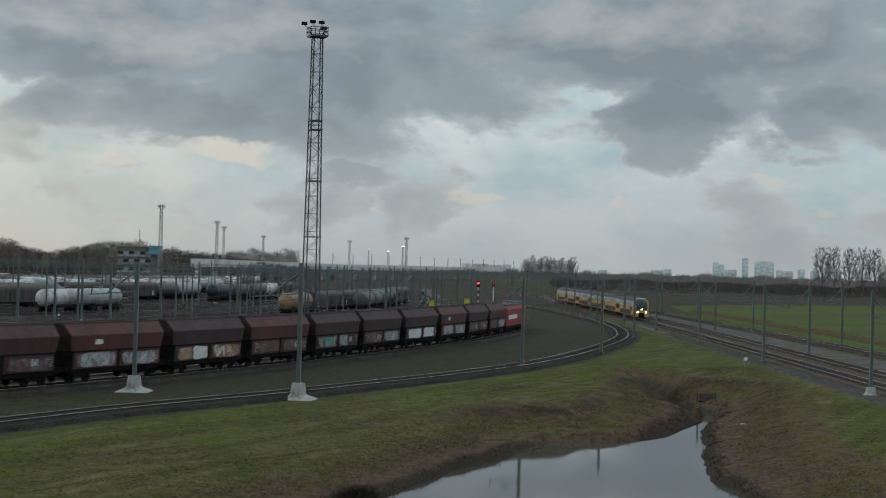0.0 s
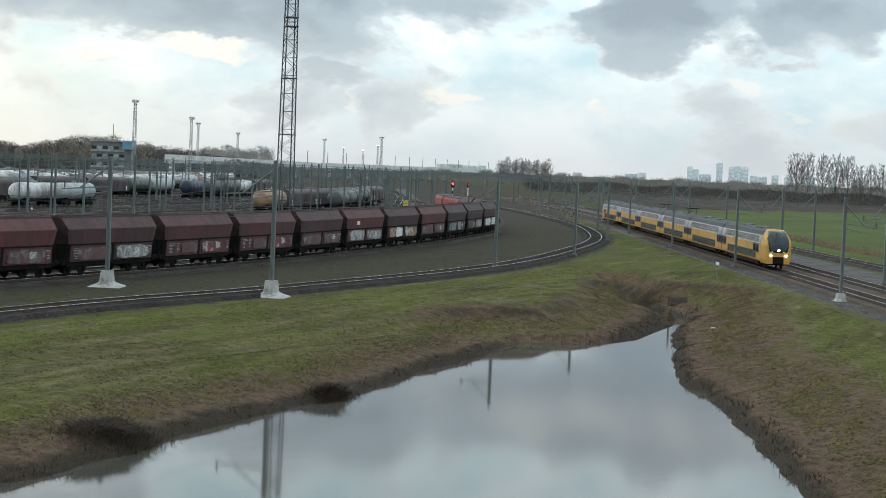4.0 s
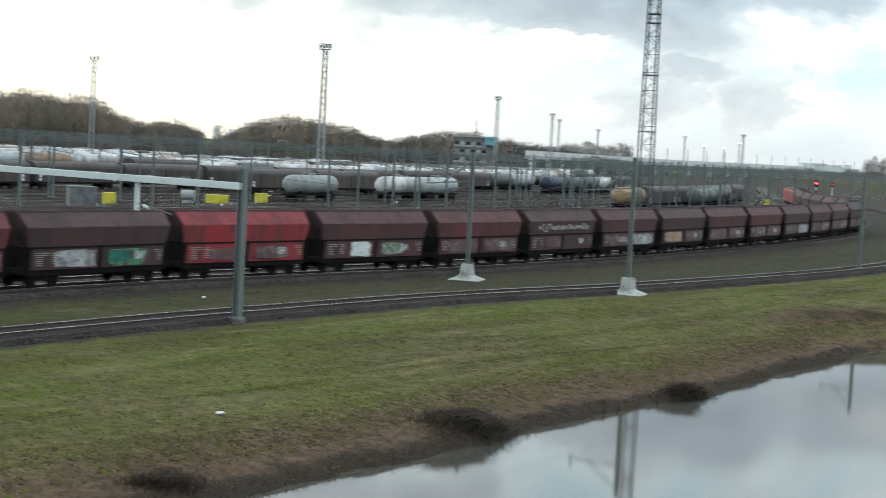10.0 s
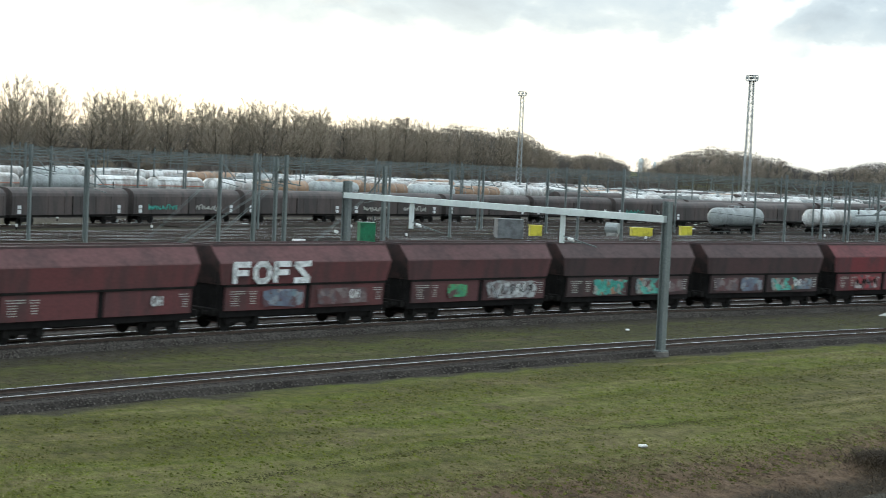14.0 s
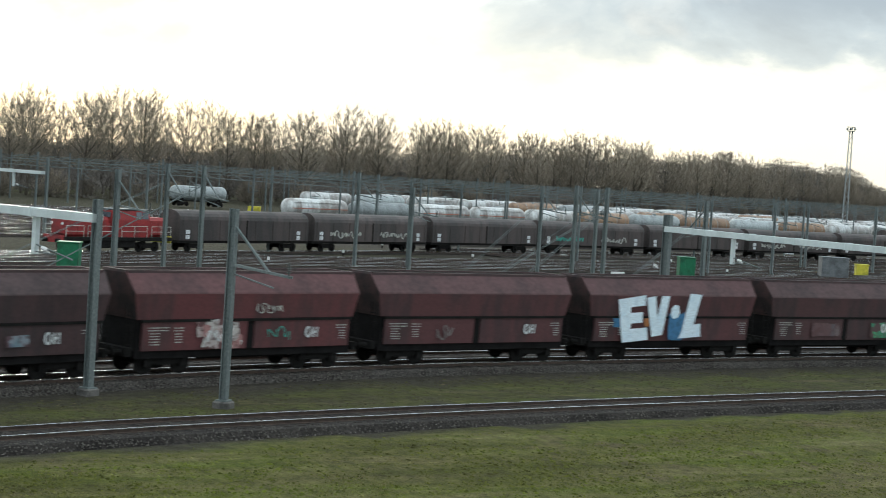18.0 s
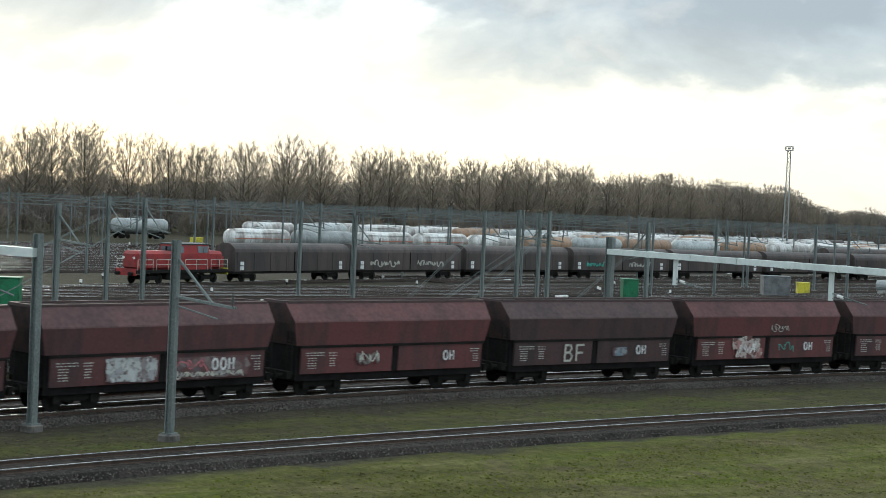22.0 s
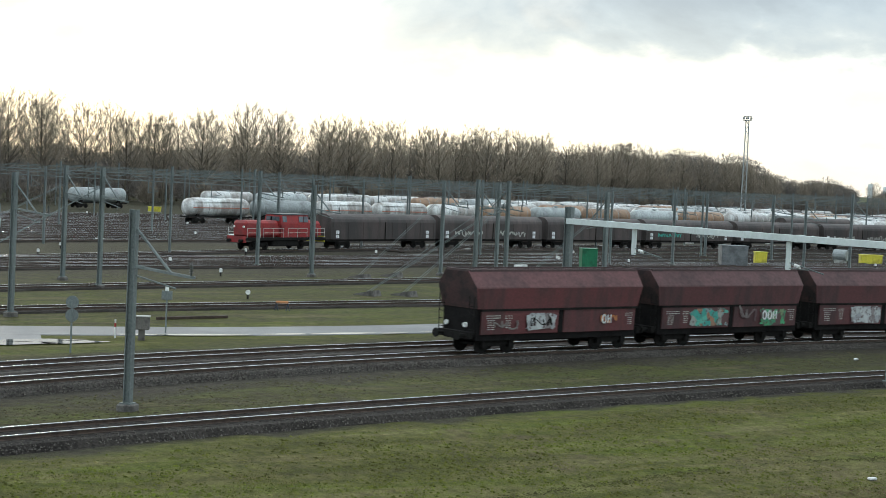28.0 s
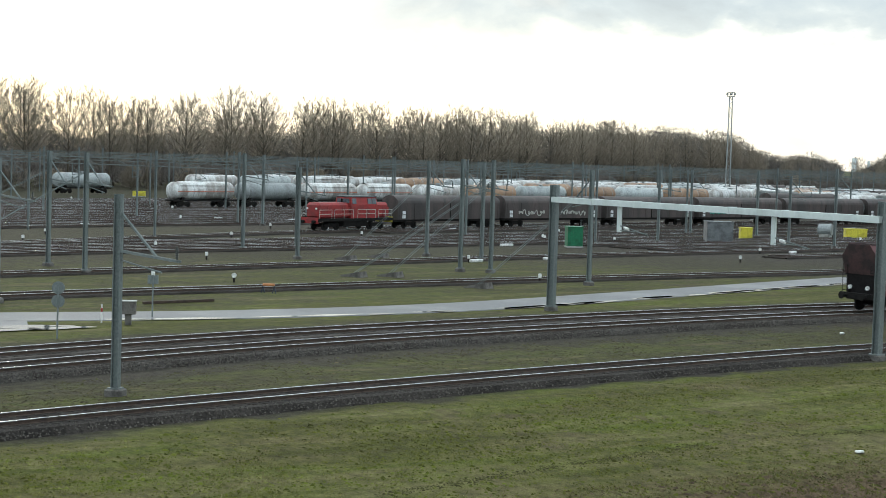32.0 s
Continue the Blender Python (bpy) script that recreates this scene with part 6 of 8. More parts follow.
# in the yard
for x, y, h, a in ((-76.3, 70.3, 8.6, 10), (-89.8, 91.3, 9.0, 0), (-97.2, 94.8, 9.0, 0), (-103.1, 125.8, 9.2, 10), (-91.6, 119.4, 8.2, 10), (-87.5, 134, 9.0, 10), (-74.2, 118.8, 9.3, 0), (-71.8, 119.7, 9.3, 180),
                   (-60.0, 114.6, 8.8, 170), (-80.8, 133, 9.0, 0), (-86.8, 183, 8.6, 10), (-94.8, 209.9, 8.6, 10), (-74.7, 193.9, 8.4, 10), (-68.8, 193.3, 9.4, 0), (-86.2, 212, 8.8, 0), (-135.2, 168.8, 9.0, 0),
                   (-63.4, 233.1, 8.8, 10), (-58.4, 230.4, 9.6, 0), (-57.8, 249.5, 8.8, 0), (-53.3, 244.6, 9.2, 10), (-48.6, 244.3, 8.8, 0), (-42.8, 253, 9.4, 180), (-34.1, 266.1, 8.8, 10), (-28, 280, 9.2, 0),
                   (-51.7, 239.8, 9.0, 0), (-9.1, 303.4, 8.8, 0), (-12.1, 358, 8.8, 0), (-1.4, 378, 8.8, 0), (-18.4, 300, 9.2, 0), (-24, 292, 8.8, 0), (-21, 296, 9.0, 0)):
    catenary_mast(x, y, h, a, 2.6, label="slim steel yard mast with a side bracket", w=0.26, group="yard masts")


for k, l in enumerate(yard[:4]):
    for q in range(7):
        y = 285 + 37 * q + 11 * k
        p, t = l.at(l.near(float(np.interp(y, l.p[:, 1], l.p[:, 0])), y))
        catenary_mast(p[0] + 2.4, p[1], 8.4 + 0.4 * ((q + k) % 3), 180, 2.2, label="slim steel yard mast with a side bracket", w=0.24, group="yard masts")


def white_beam(a, b, z, droppers):
    """A white box beam between two masts, with posts that hang from it."""
    a, b = Vector((*a, z)), Vector((*b, z))
    root = thing("catenary_beam", "white painted box beam across the tracks with hanging posts", "overhead beam", "white beams", m=Matrix.Translation(a))
    d = b - a
    bm = bar(B(), (0, 0, 0), d, 0.55, 0.34)
    part("beam", bm, BEAM_WHITE, root)
    u = d.normalized()
    n = Vector((-u.y, u.x, 0))
    for k in range(1, int(d.length / 4)):
        bm = bar(B(), u * (k * 4 - 0.06), u * (k * 4 + 0.06), 0.62, 0.40)
        part("beam_strap", bm, BEAM_WHITE, root)
    for f in droppers:
        p = u * d.length * f
        bm = B()
        box(bm, (p.x, p.y, -0.95), (0.22, 0.22, 1.5))
        post = part("hanging_post", bm, BEAM_WHITE, root)
        bm = B()
        rod(bm, p + Vector((0, 0, -1.3)), p + u * 2.6 + Vector((0, 0, -1.75)), 0.04, 5)
        rod(bm, p + Vector((0, 0, -1.6)), p - n * 0.3 + u * 1.8 + Vector((0, 0, -1.6)), 0.03, 5)
        part("registration_arm", bm, STEEL, post)
        bm = B()
        rod(bm, p + u * 0.5 + Vector((0, 0, -1.42)), p + u * 0.9 + Vector((0, 0, -1.5)), 0.09, 8)
        part("insulator", bm, SIGN_WHITE, post, "white insulator")
    return root


white_beam((-51.4, 93.2), (-26.9, 82.4), 7.0, (0.24, 0.72))
white_beam((-58.2, 46.0), (-50.1, 45.2), 6.95, (0.5,))
white_beam((-168, 122), (-142.3, 120.4), 7.0, (0.2, 0.45, 0.8))
catenary_mast(-142.1, 120.8, 8.6, 0, 2, bracket=False)

# gantries: rows of masts under long lattice beams, across the whole yard
def gantry(x0, x1, y, h, n, slope):
    root = thing("yard_gantry", "long lattice gantry on slim steel posts over the yard tracks", "gantry", "yard gantries", m=pose(x0, y, 0))
    L = x1 - x0
    P = lambda f: (L * f, slope * L * f)
    for k in range(n):
        x, yy = P(k / (n - 1))
        bm = column(B(), h + (0.9 if k % 2 else 0.3), 0.19)
        c = part("post", bm, STEEL, root)
        c.location = (x, yy, 0)
    for dz in (0, -0.75):
        bm = bar(B(), (0, 0, h + dz), (*P(1), h + dz), 0.085)
        part("chord", bm, STEEL, root)
    bm = B()
    m = int(L / 2.2)
    for k in range(m):
        a, b = P(k / m), P((k + 1) / m)
        za, zb = (h, h - 0.75) if k % 2 else (h - 0.75, h)
        bar(bm, (*a, za), (*b, zb), 0.045)
    part("lattice", bm, STEEL, root)
    for k in range(n * 2 - 2):
        x, yy = P((k + 0.5) / (n * 2 - 1))
        bm = B()
        rod(bm, (x, yy, h - 0.7), (x, yy, h - 2.0), 0.05, 5)
        rod(bm, (x, yy, h - 2.0), (x + 1.2, yy + 0.2, h - 1.8), 0.035, 5)
        rod(bm, (x, yy, h - 1.2), (x + 1.2, yy + 0.2, h - 1.8), 0.03, 5)
        part("drop_arm", bm, STEEL, root)
    return root


for x0, x1, y, n, sl in ((-250, -103, 131, 9, 0.02), (-262, -90, 168, 11, 0.03), (-255, -96, 208, 11, 0.02), (-255, -78, 246, 11, -0.02), (-260, -66, 292, 12, 0.0), (-255, -50, 340, 12, 0.0),
                         (-245, -40, 400, 12, 0.0), (-235, -28, 470, 12, 0.0), (-225, 20, 560, 12, 0.0)):
    gantry(x0, x1, y, 8.3, n, sl)
for x0, x1, y, n in ((-62, -12, 262, 6), (-52, -6, 284, 6), (-48, -2, 312, 6), (-42, 2, 340, 6), (-70, 26, 372, 9), (-55, 30, 400, 8), (-45, 32, 452, 8), (-8, 50, 470, 5), (-20, 46, 520, 5), (-30, 40, 585, 5)):
    gantry(x0, x1, y, 8.0, n, 0.0)

# slanting stay wires with their concrete anchors
for x, y, mx, my in ((-76.2, 106.4, -71.8, 119.7), (-74.5, 108.9, -71.8, 119.7), (-64.1, 105.1, -60.0, 114.6), (-88.9, 122.8, -87.5, 134), (-89, 128, -80.8, 133), (-100, 78, -97.2, 94.8), (-96, 80, -89.8, 91.3)):
    root = thing("stay_wire", "double stay wire to a low concrete anchor", "stay wire", "stays", m=pose(x, y, 0))
    d = Vector((mx - x, my - y, 7.6))
    n = Vector((d.y, -d.x, 0)).normalized() * 0.14
    for s in (-1, 1):
        bm = rod(B(), n * s + Vector((0, 0, 0.2)), d + n * s, 0.022, 5)
        part("stay", bm, STEEL, root)
    bm = B()
    loft(bm, [[(-1.1, q, -0.05), (1.1, q, -0.05), (0.9, q, 0.45), (-0.7, q, 0.12)] for q in (-0.5, 0.5)])
    bmesh.ops.recalc_face_normals(bm, faces=bm.faces)
    part("anchor", bm, CONCRETE_DARK, root, "sloping dark concrete anchor block")


def wires(line, y0, y1, z, step, label):
    """Contact wire and sagging carrier above a track."""
    root = thing("overhead_line", label, "overhead wire", "overhead wires", "structure")
    s0, s1 = line.u[np.argmin(np.abs(line.p[:, 1] - y0))], line.u[np.argmin(np.abs(line.p[:, 1] - y1))]
    for name, top, sag in (("contact_wire", z, 0.0), ("carrier_wire", z + 1.3, 0.75)):
        bm = B()
        s = s0
        while s < s1:
            for q in range(6):
                a, b = s + step * q / 6, s + step * (q + 1) / 6
                pa, pb = line.at(a)[0], line.at(b)[0]
                f = lambda u: top - sag * (1 - (2 * u - 1) ** 2)
                rod(bm, (*pa, f(q / 6)), (*pb, f((q + 1) / 6)), 0.022, 3, caps=False)
            s += step
        part(name, bm, WIRE, root)


wires(main_line, 60, 400, 5.5, 46.2, "overhead wires of the main line")
wires(main_far, 60, 400, 5.5, 46.2, "overhead wires of the second main line track")
wires(branch, 60, 400, 5.5, 46.2, "overhead wires of the outer track")
wires(siding, 110, 330, 5.5, 42, "overhead wires of the siding")
wires(goods, 110, 250, 5.5, 40, "overhead wires of the goods line")


# ---- lattice light tower and lighting masts ----
def lattice_tower(x, y, h):
    root = thing("light_tower", "tall lattice floodlight tower with a caged platform", "light tower", m=pose(x, y, 0, 0, 0, 20))
    w0, w1 = 0.95, 0.55
    W = lambda z: w0 + (w1 - w0) * z / h
    for sx in (-1, 1):
        for sy in (-1, 1):
            bm = bar(B(), (sx * w0, sy * w0, 0), (sx * w1, sy * w1, h), 0.12)
            part("leg", bm, STEEL_DARK, root)
    n = 34
    for f in range(4):
        for k in range(n):
            bm = B()
            za, zb = h * k / n, h * (k + 1) / n
            a, b = W(za), W(zb)
            c = {0: lambda s, w: (s * w, -w), 1: lambda s, w: (s * w, w), 2: lambda s, w: (-w, s * w), 3: lambda s, w: (w, s * w)}[f]
            s = 1 if k % 2 else -1
            bar(bm, (*c(s, a), za), (*c(-s, b), zb), 0.05)
            if k % 2 == 0:
                bar(bm, (*c(-1, a), za), (*c(1, a), za), 0.05)
            part("brace", bm, STEEL_DARK, root)
    for z in (h * 0.335, h * 0.52, h * 0.69, h * 0.72):
        bm = B(); box(bm, (0, 0, z), (2 * W(z) + 0.25, 2 * W(z) + 0.25, 0.12))
        part("landing", bm, STEEL_DARK, root)
    bm = B()
    box(bm, (0, 0, h), (2.2, 2.2, 0.25))
    part("platform", bm, STEEL_DARK, root)
    for s in (-1, 1):
        for z in (0.55, 1.1):
            part("guard_rail", rod(B(), (-1.1, s * 1.1, h + z), (1.1, s * 1.1, h + z), 0.05, 5), STEEL_DARK, root)
            part("guard_rail", rod(B(), (s * 1.1, -1.1, h + z), (s * 1.1, 1.1, h + z), 0.05, 5), STEEL_DARK, root)
        for q in (-1.1, -0.55, 0, 0.55, 1.1):
            part("rail_post", rod(B(), (q, s * 1.1, h), (q, s * 1.1, h + 1.1), 0.035, 5), STEEL_DARK, root)
            part("rail_post", rod(B(), (s * 1.1, q, h), (s * 1.1, q, h + 1.1), 0.035, 5), STEEL_DARK, root)
    for q, (dx, dy, dz) in enumerate(((-1.7, 0.2, 1.55), (-0.8, -0.5, 1.75), (0.4, -0.4, 1.75), (1.0, 0.6, 1.2))):
        bm = B(); box(bm, (dx, dy, h + dz), (0.7, 0.45, 0.4), bevel=0.05)
        rod(bm, (dx, dy, h + dz - 0.2), (dx * 0.6, dy, h + 0.9), 0.04, 5)
        part("floodlight", bm, DARK, root, "dark floodlight")
    bm = rod(B(), (0.9, 0.9, h), (0.9, 0.9, h + 2.4), 0.03, 5)
    part("antenna", bm, STEEL_DARK, root)


def light_mast(x, y, h, lit=False):
    """A slender lattice mast with a caged head and floodlights."""
    root = thing("light_mast", "slender lattice lighting mast with a caged head", "light mast", "light masts", m=pose(x, y, 0, 0, 0, 30))
    w0, w1 = 0.62, 0.36
    W = lambda z: w0 + (w1 - w0) * z / h
    for sx in (-1, 1):
        for sy in (-1, 1):
            part("leg", bar(B(), (sx * w0, sy * w0, 0), (sx * w1, sy * w1, h), 0.13), MAST_PALE, root)
    bm = B()
    n = 22
    for k in range(n):
        za, zb = h * k / n, h * (k + 1) / n
        a, b, q = W(za), W(zb), 1 if k % 2 else -1
        for e in (-1, 1):
            bar(bm, (q * a, e * a, za), (-q * b, e * b, zb), 0.07)
            bar(bm, (e * a, q * a, za), (e * b, -q * b, zb), 0.07)
    tagged(part("lattice", bm, MAST_PALE, root), kind="stuff")
    bm = B(); box(bm, (0, 0, h), (1.9, 1.9, 0.16)); part("platform", bm, MAST_PALE, root)
    bm = B(); box(bm, (0, 0, h + 1.0), (1.9, 1.9, 0.1)); part("cage_top", bm, MAST_PALE, root)
    for sx in (-1, 1):
        for sy in (-1, 1):
            part("cage_post", bar(B(), (sx * 0.9, sy * 0.9, h), (sx * 0.9, sy * 0.9, h + 1.0), 0.1), MAST_PALE, root)
    for k in range(4):
        a = k * math.pi / 2
        bm = B(); box(bm, (0.95 * math.cos(a), 0.95 * math.sin(a), h + 0.55), (0.5, 0.5, 0.5), bevel=0.05)
        part("lamp", bm, LAMP_LIGHT if lit else MAST_PALE, root)


def polar(az, d):
    return d * math.sin(radians(az)), d * math.cos(radians(az))


lattice_tower(*polar(-4.62, 215), 38.2)
for az, el, h in ((-23.13, 2.27, 27), (-15.54, 3.07, 27), (-9.66, 1.71, 27), (-7.8, 1.25, 26), (-7.57, 1.08, 26)):
    light_mast(*polar(az, (h - 9.5) / math.tan(radians(el))), h)
for az, el in ((-6.25, 0.82), (-3.35, 0.74), (-1.55, 0.62), (-1.43, 0.88), (-2.7, 0.5), (-2.05, 0.45)):
    light_mast(*polar(az, 14 / math.tan(radians(el))), 23.5, lit=az > -3 and el < 0.7)


# ---- tank wagons and rows of stock in the yard ----
def tank_wagon(paint, band=False, L=13.0, r=1.42, label="white gas tank wagon"):
    root = thing("tank_wagon", label, "tank wagon", "parked tank wagons")
    bm = B()
    n, h = 16, L / 2 - 0.7
    secs = []
    for x, k in ((-h - 0.45, 0.15), (-h - 0.38, 0.55), (-h - 0.15, 0.88), (-h + 0.2, 1), (h - 0.2, 1), (h + 0.15, 0.88), (h + 0.38, 0.55), (h + 0.45, 0.15)):
        secs.append([(x, r * k * math.cos(2 * math.pi * i / n), 2.55 + r * k * math.sin(2 * math.pi * i / n)) for i in range(n)])
    loft(bm, secs)
    part("tank", bm, paint, root, smooth=True)
    if band:
        bm = B()
        for s in (-1, 1):
            box(bm, (0, s * (r + 0.005), 2.5), (2 * h - 0.3, 0.03, 0.13))
        part("band", bm, STRIPE, root, "orange band along the tank")
        bm = B()
        m = 5
        loft(bm, [[(x, (r + 0.12) * math.cos(math.pi * (0.2 + 0.6 * i / m)), 2.55 + (r + 0.12) * math.sin(math.pi * (0.2 + 0.6 * i / m))) for i in range(m + 1)] for x in (-h + 0.6, h - 0.6)], closed=False, caps=False)
        part("sun_shield", bm, paint, root)
    bm = B()
    for q in range(-2, 3):
        x = q * h / 2.4
        m = 16
        loft(bm, [[(x + o, (r + 0.02) * math.cos(2 * math.pi * i / m), 2.55 + (r + 0.02) * math.sin(2 * math.pi * i / m)) for i in range(m)] for o in (-0.05, 0.05)], caps=False)
    tagged(part("tank_strap", bm, TANK_GREY, root), kind="stuff")
    bm = B(); box(bm, (0, 0, 1.05), (L - 0.6, 2.3, 0.22))
    for q in (-1, 1):
        box(bm, (q * h * 0.75, 0, 1.3), (0.5, 2.2, 0.5))
    part("underframe", bm, UNDER, root)
    bm = B(); rod(bm, (0, 0, 3.9), (0, 0, 4.2), 0.4, 10)
    for s in (-1, 1):
        rod(bm, (-1.4, s * 0.55, 4.25), (1.4, s * 0.55, 4.25), 0.03, 5)
        rod(bm, (-1.4, s * 0.55, 3.85), (-1.4, s * 0.55, 4.25), 0.03, 5); rod(bm, (1.4, s * 0.55, 3.85), (1.4, s * 0.55, 4.25), 0.03, 5)
    part("dome", bm, TANK_GREY, root)
    for q in (-1, 1):
        bogie(root, q * (L / 2 - 2.4), 0.9, 0.46)
    return root


tank_kinds = {"w": tank_wagon(TANK_WHITE, True, label="white gas tank wagon with an orange band"), "p": tank_wagon(TANK_WHITE, label="plain white tank wagon in the yard"), "g": tank_wagon(TANK_GREY, label="weathered grey tank wagon in the yard"),
              "r": tank_wagon(TANK_RUST, label="rust-stained tank wagon in the yard"), "b": tank_wagon(TANK_BLUE, label="dark blue tank wagon parked in the yard"), "d": tank_wagon(TANK_DARK, label="dark green tank wagon in the yard"), "t": tank_wagon(TANK_TAN, label="tan tank wagon parked on a siding")}


def row_of(line, x, y, code):
    s = line.near(x, y)
    for ch in code:
        if ch == "c":
            s += 3.5
        m = line.stand(s + 6.8, 8, 0.30)
        if ch == "c":
            w = copy_thing(cover, m)
            tagged(w, "parked dark brown covered wagon", group="parked wagons")
        elif ch != " ":
            copy_thing(tank_kinds[ch], m)
        s += 17.3 if ch == "c" else 13.8


def through_point(x, y, like=5):
    """A yard line shifted to run through a point."""
    pts = yard_points[like]
    xs = np.interp(y, [p[1] for p in pts], [p[0] for p in pts])
    return Line([(px + (x - xs) * (1.0 if py < 300 else max(0.55, 1 - (py - 300) / 1400)), py) for px, py in pts])


g1 = through_point(-179, 199)
row_of(g1, -179, 199, "wgwwprgrgrpwrgcr")
g2 = through_point(-230, 263)
row_of(g2, -230, 263, "pgwprgpwprgpw")
g3 = through_point(-236, 292)
row_of(g3, -236, 292, "wpprgpwpwpgp")
g4 = through_point(-194, 260)
row_of(g4, -186, 300, "prpwgpprgpp")
g5 = through_point(-215, 330)
row_of(g5, -215, 330, "ppgppgpcp")
row_of(through_point(-236, 232), -236, 232, "g")
row_of(through_point(-120, 300), -120, 300, "cpdppg")
row_of(through_point(-135, 330), -135, 330, "dppppcpp")
row_of(through_point(-150, 350), -150, 350, "ppcpppcg")
row_of(through_point(-163, 380), -163, 380, "ppdppdpp")
row_of(yard[3], -86, 262, "cc")
a_line = through_point(-72.9, 242, 2)
row_of(a_line, -73.2, 243, "g pg")
row_of(through_point(-95, 275, 3), -95, 275, "dgcdccdg")
row_of(through_point(-52, 378, 2), -54, 372, "bddpc")
row_of(through_point(-28.1, 291, 1), -28.5, 290, "tccccc")
row_of(through_point(-16.5, 316, 0), -17, 315, "dddddd")
for k in range(7):
    row_of(yard[9 + k], -130 + k * -6, 430 + (k % 3) * 25, random.Random(k).choice(["pcdgc", "ccdcp", "cdcrc", "pdccg"]))
for ch, far in (("P", "p"), ("G", "g"), ("D", "d"), ("R", "r")):
    tank_kinds[ch] = copy_thing(tank_kinds[far], Matrix())
    for o in list(tank_kinds[ch].children_recursive):
        if o.name.startswith("tank_strap"):
            bpy.data.objects.remove(o)
for k, code in enumerate(("PPGPDPP", "GPPRPPG", "PDPPPGP", "PPPGPRP", "DPPGPPP", "PGPPPPD", "PPRPGPP", "GPPPDPP")):
    l = yard[6 + k]
    y0 = 350 + 22 * k + 30 * (k % 2)
    row_of(l, float(np.interp(y0, l.p[:, 1], l.p[:, 0])), y0, code)
for o in tank_kinds.values():
    for q in list(o.children_recursive) + [o]:
        bpy.data.objects.remove(q)


# ---- lineside cabinets, bins, signals, signs ----
def cabinet(name, x, y, s, mat, label, cat, a=0.0):
    root = thing(name, label, cat, m=pose(x, y, 0, 0, 0, a))
    bm = B(); box(bm, (0, 0, s[2] / 2 + 0.1), s, bevel=0.05)
    part("body", bm, mat, root)
    bm = B(); box(bm, (0, 0, s[2] + 0.14), (s[0] + 0.14, s[1] + 0.14, 0.1), bevel=0.02)
    part("lid", bm, mat, root)
    bm = B(); box(bm, (0, 0, 0.05), (s[0] + 0.1, s[1] + 0.1, 0.2))
    part("base", bm, CONCRETE, root)
    bm = B(); box(bm, (0.1, -s[1] / 2 - 0.01, s[2] / 2 + 0.1), (s[0] * 0.42, 0.03, s[2] * 0.8))
    part("door", bm, mat, root)
    return root


cabinet("relay_cabinet", -87.6, 163.5, (1.7, 1.7, 2.1), BOX_GREEN, "green lineside cabinet with a white side plate", "cabinet", 40)
cabinet("lineside_hut", -83.0, 192, (3.2, 2.4, 2.4), CABIN, "small grey lineside hut with a flat roof", "hut", 35)
cabinet("yellow_bin", -84, 203, (1.5, 1.3, 1.4), BOX_YELLOW, "bright yellow storage bin beside the hut", "bin", 35)
cabinet("yellow_bin", -76.3, 222.5, (2.9, 1.3, 1.2), BOX_YELLOW, "long bright yellow grit bin", "bin", 35)
cabinet("yellow_bin", -225, 243, (2.4, 1.2, 0.9), BOX_YELLOW, "yellow container far across the yard", "bin", 35)
cabinet("yellow_bin", -74.2, 236, (1.6, 1.3, 1.3), BOX_YELLOW, "yellow bin beside the tank wagons", "bin", 35)
root = thing("relay_cabinet", "small grey concrete cabinet on a narrow pedestal", "cabinet", m=pose(-62.66, 67.01, 0, 0, 0, 40))
bm = B(); box(bm, (0, 0, 0.28), (0.34, 0.34, 0.64)); part("pedestal", bm, CONCRETE_DARK, root)
bm = B(); box(bm, (0, 0, 0.93), (0.82, 0.6, 0.68), bevel=0.02); part("body", bm, CONCRETE_DARK, root)
bm = B(); box(bm, (0, 0, 1.29), (0.88, 0.66, 0.05)); part("lid", bm, CONCRETE, root)
root = thing("spare_rail", "rusty spare rail lying in the grass", "rail", m=Matrix())
bm = bar(B(), (-70.37, 76.52, 0.09), (-68.92, 81.37, 0.09), 0.16, 0.16); part("rail", bm, RAIL_SIDE, root)
root = thing("tool_trestle", "small blue trestle with an orange bundle", "trestle", m=pose(-70.65, 89.02, 0, 0, 0, 20))
for q in (-0.4, 0.4):
    bm = bar(B(), (q - 0.12, 0, 0), (q, 0, 0.5), 0.05); part("leg", bm, TANK_BLUE, root)
    bm = bar(B(), (q + 0.12, 0, 0), (q, 0, 0.5), 0.05); part("leg", bm, TANK_BLUE, root)
bm = rod(B(), (-0.4, 0, 0.56), (0.4, 0, 0.58), 0.09, 8); part("bundle", bm, ORANGE_P, root, "orange bundle")
cabinet("relay_cabinet", -104.5, 91.5, (1.7, 1.7, 2.1), BOX_GREEN, "green lineside cabinet behind the goods train", "cabinet", 40)
root = thing("water_tank", "small blue-grey cylinder tank on a stand", "tank", m=pose(-79.2, 219, 0))
bm = rod(B(), (-0.9, 0, 1.2), (0.9, 0, 1.2), 0.75, 14)
part("tank", bm, TANK_GREY, root)
bm = B(); box(bm, (0, 0, 0.3), (1.4, 0.9, 0.6))
part("stand", bm, CONCRETE, root)

